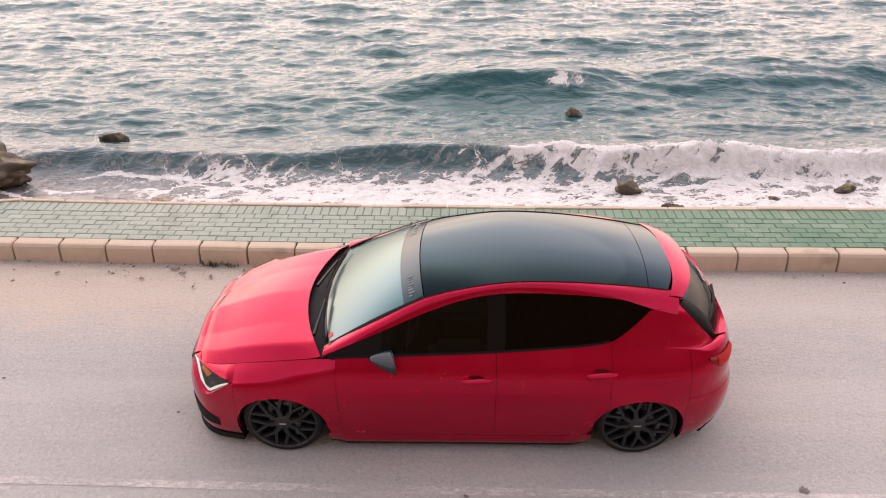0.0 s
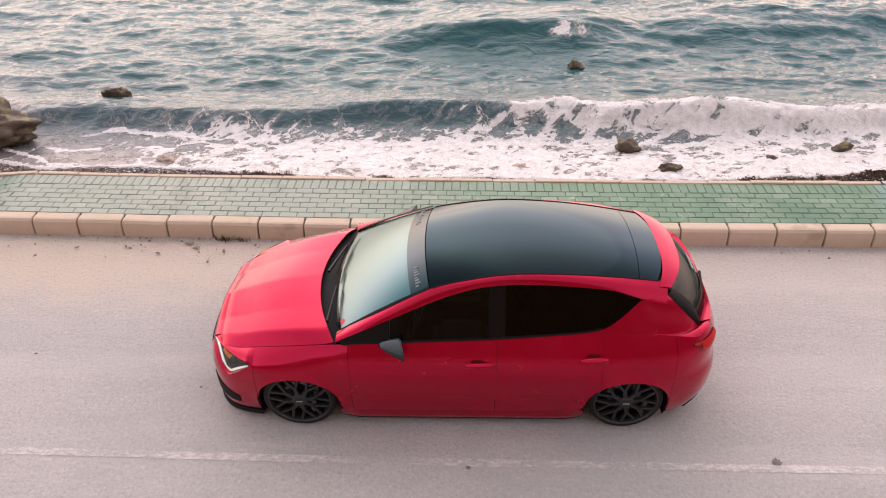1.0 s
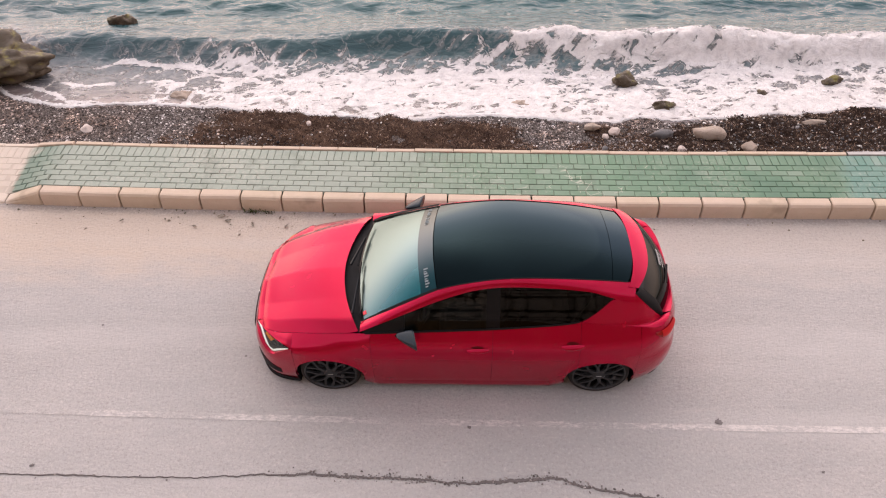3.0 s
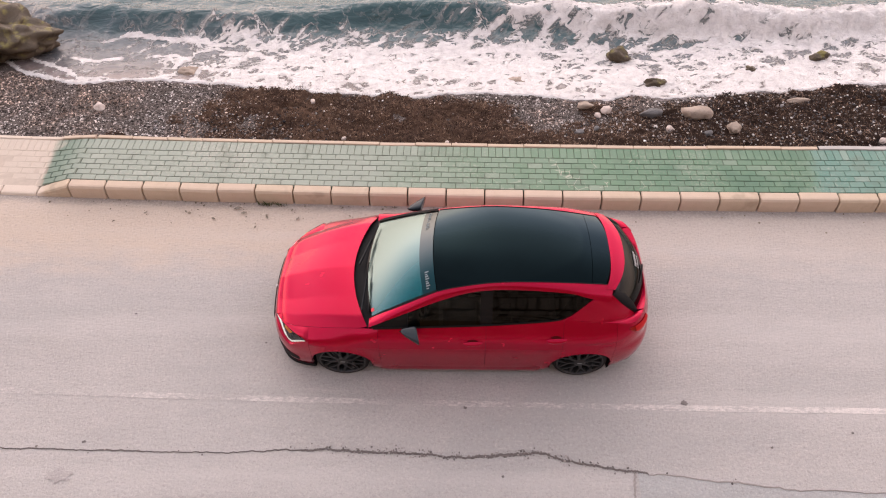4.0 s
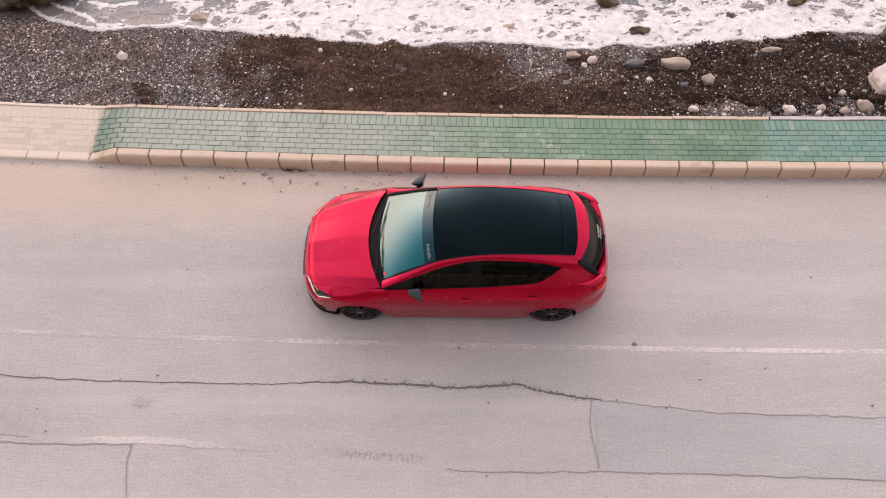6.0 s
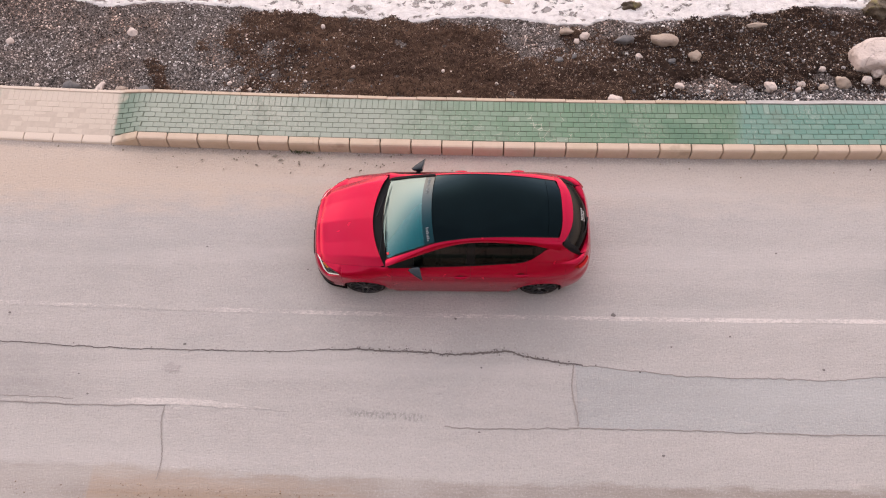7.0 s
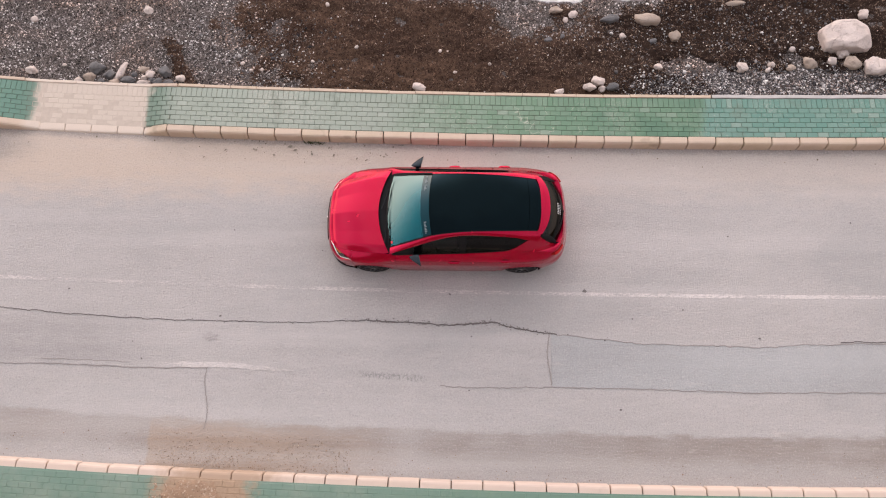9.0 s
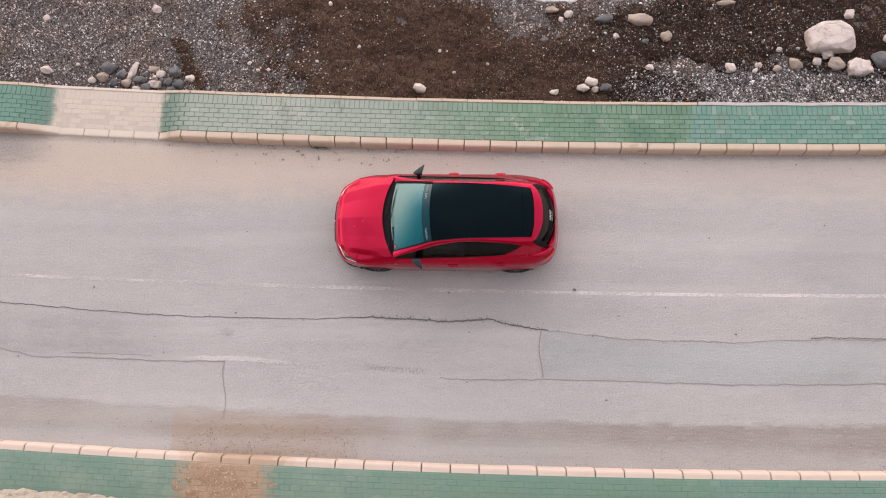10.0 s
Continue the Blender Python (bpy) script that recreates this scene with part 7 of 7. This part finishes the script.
strip_x = np.concatenate([np.arange(x - 0.25, 20, 0.25), np.linspace(21, 300, 12)])
V_ = [(q, float(kerb_y(q)) + o + 0.006 * math.sin(5 * q), PAVE + z) for q in strip_x for o, z in ((0.978, -0.2), (0.978, 0.006), (0.986, 0.012), (1.040, 0.010), (1.050, 0.002), (1.056, -0.3))]
hang("edging_strip", mesh_of("edging_strip", V_, grid_faces(len(strip_x), 6), plain("cast_concrete", (0.44, 0.42, 0.40), 0.9, grain=0.3, scale=6, bump=0.004)), edging, "grey cast concrete strip")

# loose grains of soil on and beside the spill
rg = np.random.RandomState(31)
GX, GY = np.concatenate([-3.9 + 0.75 * rg.randn(1500), rg.uniform(-4.9, -1.6, 1300), rg.uniform(-9, 8, 500)]), np.concatenate([-4.95 + 0.35 * rg.randn(1500), np.zeros(1800)])
GY[1500:] = near_y(GX[1500:]) + 0.03 + 0.55 * rg.rand(1800) ** 1.6
GZ = np.where(GY < near_y(GX) - 0.1, np.maximum(spill(GX, GY), PAVE - 0.018), 0.004)
ok = (GY < near_y(GX) - 0.19) | (GY > near_y(GX) + 0.02)
GS = 0.003 + 0.008 * rg.rand(3300) ** 3
GRAIN = island_mat("soil_grains", [(0.0, (0.14, 0.09, 0.06)), (0.7, (0.32, 0.22, 0.15)), (1.0, (0.55, 0.44, 0.34))])
scatter("soil_grains", np.stack([GX, GY, GZ + 0.002], -1)[ok], GS[ok], GRAIN, "loose brown grains of soil and grit", "soil", 77)

# dry stone wall behind the landward pavement
wall = tagged(empty("wall_south"), "rough wall of pale field stones behind the pavement", "wall", kind="structure")
V_ = []
for x in wx:
    y = float(near_y(x)) - 0.99
    for o, z in ((0.06, -0.1), (0.0, 1.75), (-1.9, 1.75), (-2.0, -0.1)):
        V_.append((x, y + o, z))
hang("wall_core", mesh_of("wall_core", V_, grid_faces(len(wx), 4)[:, ::-1], SOIL), wall)
rw = random.Random(12)
MST = []
for k in range(8):
    bm = bmesh.new()
    bmesh.ops.create_icosphere(bm, subdivisions=1, radius=1)
    for v_ in bm.verts:
        p = v_.co * (1 + 0.25 * noise.noise(v_.co * 1.5 + Vector((k * 3, 0, 0))))
        v_.co = Vector((max(-0.72, min(0.72, p.x)), max(-0.7, min(0.7, p.y)), max(-0.72, min(0.72, p.z)))) / 1.44
    MST.append(to_mesh(bm, "wall_stone", ROCK_WALL))
z = 0.0
JV, JF, jn = [], [], 0
while z < 1.75:
    hh = rw.uniform(0.15, 0.24)
    x = -14.0
    while x < 14:
        ww = rw.uniform(0.18, 0.42)
        me = MST[rw.randrange(8)]
        m_ = pose(x + ww / 2, float(near_y(x)) - 0.95 + 0.02 * z + rw.uniform(-0.02, 0.03), z + hh / 2, rw.uniform(-6, 6), rw.uniform(-5, 5), rw.uniform(-6, 6)) @ Matrix.Diagonal((ww * 1.02, 0.24, hh * 1.02, 1))
        if -9.5 < x < -5.0 and z < 1.0:
            hang("wall_stone", me, wall).matrix_basis = m_
        else:
            M_ = np.array(m_)
            W_ = np.array([v_.co[:] for v_ in me.vertices])
            JV.append(W_ @ M_[:3, :3].T + M_[:3, 3])
            JF += [[i + jn for i in p_.vertices] for p_ in me.polygons]
            jn += len(W_)
        x += ww
    z += hh
hang("wall_stones", mesh_of("wall_stones", np.vstack(JV), JF, ROCK_WALL), wall, "pale rough field stones", "stuff")

# dead leaves and litter by the far kerb
LEAF = plain("dead_leaf", (0.27, 0.235, 0.19), 0.9, grain=0.4, scale=50)
rl = random.Random(8)
for x, y, w in ((-2.95, 1.50, 0.13), (-2.62, 1.42, 0.10), (-2.20, 1.40, 0.10), (-3.35, 1.40, 0.10), (-3.75, 1.52, 0.08), (-1.75, 1.33, 0.08), (-1.5, 1.45, 0.06), (-3.05, 1.58, 0.16), (-4.3, 1.5, 0.08), (-4.7, 1.35, 0.06), (-2.3, 1.55, 0.07), (-1.2, 1.42, 0.07), (0.9, 1.42, 0.06), (1.9, 1.38, 0.06), (-3.9, 1.32, 0.05), (-2.75, 1.25, 0.06)):
    w *= 0.62
    bm = bmesh.new()
    n = 7
    rowa = [bm.verts.new((w * (q / (n - 1) - 0.5), 0.28 * w * math.sin(math.pi * q / (n - 1)), 0.012 + 0.012 * rl.random())) for q in range(n)]
    rowb = [bm.verts.new((w * (q / (n - 1) - 0.5), 0.0, 0.006)) for q in range(n)]
    rowc = [bm.verts.new((w * (q / (n - 1) - 0.5), -0.28 * w * math.sin(math.pi * q / (n - 1)), 0.012 + 0.012 * rl.random())) for q in range(n)]
    for q in range(n - 1):
        bm.faces.new((rowa[q], rowb[q], rowb[q + 1], rowa[q + 1]))
        bm.faces.new((rowb[q], rowc[q], rowc[q + 1], rowb[q + 1]))
    bmesh.ops.remove_doubles(bm, verts=bm.verts, dist=0.001)
    ob = part("dead_leaf", bm, LEAF, None)
    tagged(ob, "dark withered leaf lying by the kerb", "leaf", "leaves by the kerb")
    ob.matrix_basis = pose(x, y, 0.003, 0, 0, rl.uniform(0, 180))

# tufts of weed in the joints of the far kerb
TUFT = island_mat("kerb_weed", [(0.0, (0.030, 0.045, 0.014)), (0.6, (0.075, 0.100, 0.035)), (1.0, (0.17, 0.17, 0.08))])
rt = np.random.RandomState(66)
for x, n, tall in ((-2.68, 46, 0.070), (-2.46, 26, 0.050), (-0.95, 10, 0.03)):
    V_, F_ = [], []
    for k in range(n):
        bx_, by_ = 0.055 * rt.randn(), -0.012 - 0.022 * abs(rt.randn())
        a, h, lean, w = rt.rand() * 6.283, tall * (0.4 + 0.6 * rt.rand()), 0.045 * rt.rand(), 0.004 + 0.003 * rt.rand()
        dx, dy = math.cos(a), math.sin(a)
        for t, ww in ((0.0, 1.0), (0.55, 0.8), (1.0, 0.15)):
            cx, cy, cz = bx_ + dx * lean * t * t, by_ + dy * lean * t * t - 0.01 * t, h * t
            V_ += [(cx - dy * w * ww, cy + dx * w * ww, cz), (cx + dy * w * ww, cy - dx * w * ww, cz)]
        b = 6 * k
        F_ += [(b, b + 1, b + 3, b + 2), (b + 2, b + 3, b + 5, b + 4)]
    ob = new("weed_tuft", mesh_of("weed_tuft", V_, F_, TUFT, True))
    ob.location = (x, float(kerb_y(x)), 0.001)
    tagged(ob, "small green weed growing at the foot of the kerb", "plant", kind="stuff")

# crumbs of leaf and grit swept against the far kerb
rb = np.random.RandomState(57)
LX = np.concatenate([rb.uniform(-5.2, 0.2, 120), rb.uniform(-9, 9, 80)])
LY = kerb_y(LX) - 0.015 - 0.36 * rb.rand(200) ** 2.6
LITTER = island_mat("leaf_crumbs", [(0.0, (0.12, 0.105, 0.075)), (0.6, (0.22, 0.19, 0.14)), (1.0, (0.36, 0.31, 0.25))])
scatter("kerbside_litter", np.stack([LX, LY, 0.006 + 0 * LX], -1), 0.004 + 0.013 * rb.rand(200) ** 2.5, LITTER, "dark crumbs of leaf and grit along the kerb", "litter", 58)

# crumbled asphalt along the widest stretch of the crack
CX = np.concatenate([-0.5 + 0.7 * rb.randn(230), 1.0 + 0.5 * rb.randn(130), rb.uniform(-6, 3, 60)])
CY = UPPER(CX) + 0.024 * rb.randn(420) + 0.010
CRUMB = island_mat("asphalt_crumbs", [(0.0, (0.10, 0.09, 0.085)), (0.6, (0.20, 0.18, 0.17)), (1.0, (0.40, 0.36, 0.34))])
scatter("asphalt_crumbs", np.stack([CX, CY, 0.006 + 0 * CX], -1), 0.003 + 0.011 * rb.rand(420) ** 2.2, CRUMB, "dark crumbs broken out along the road crack", "grit", 61)
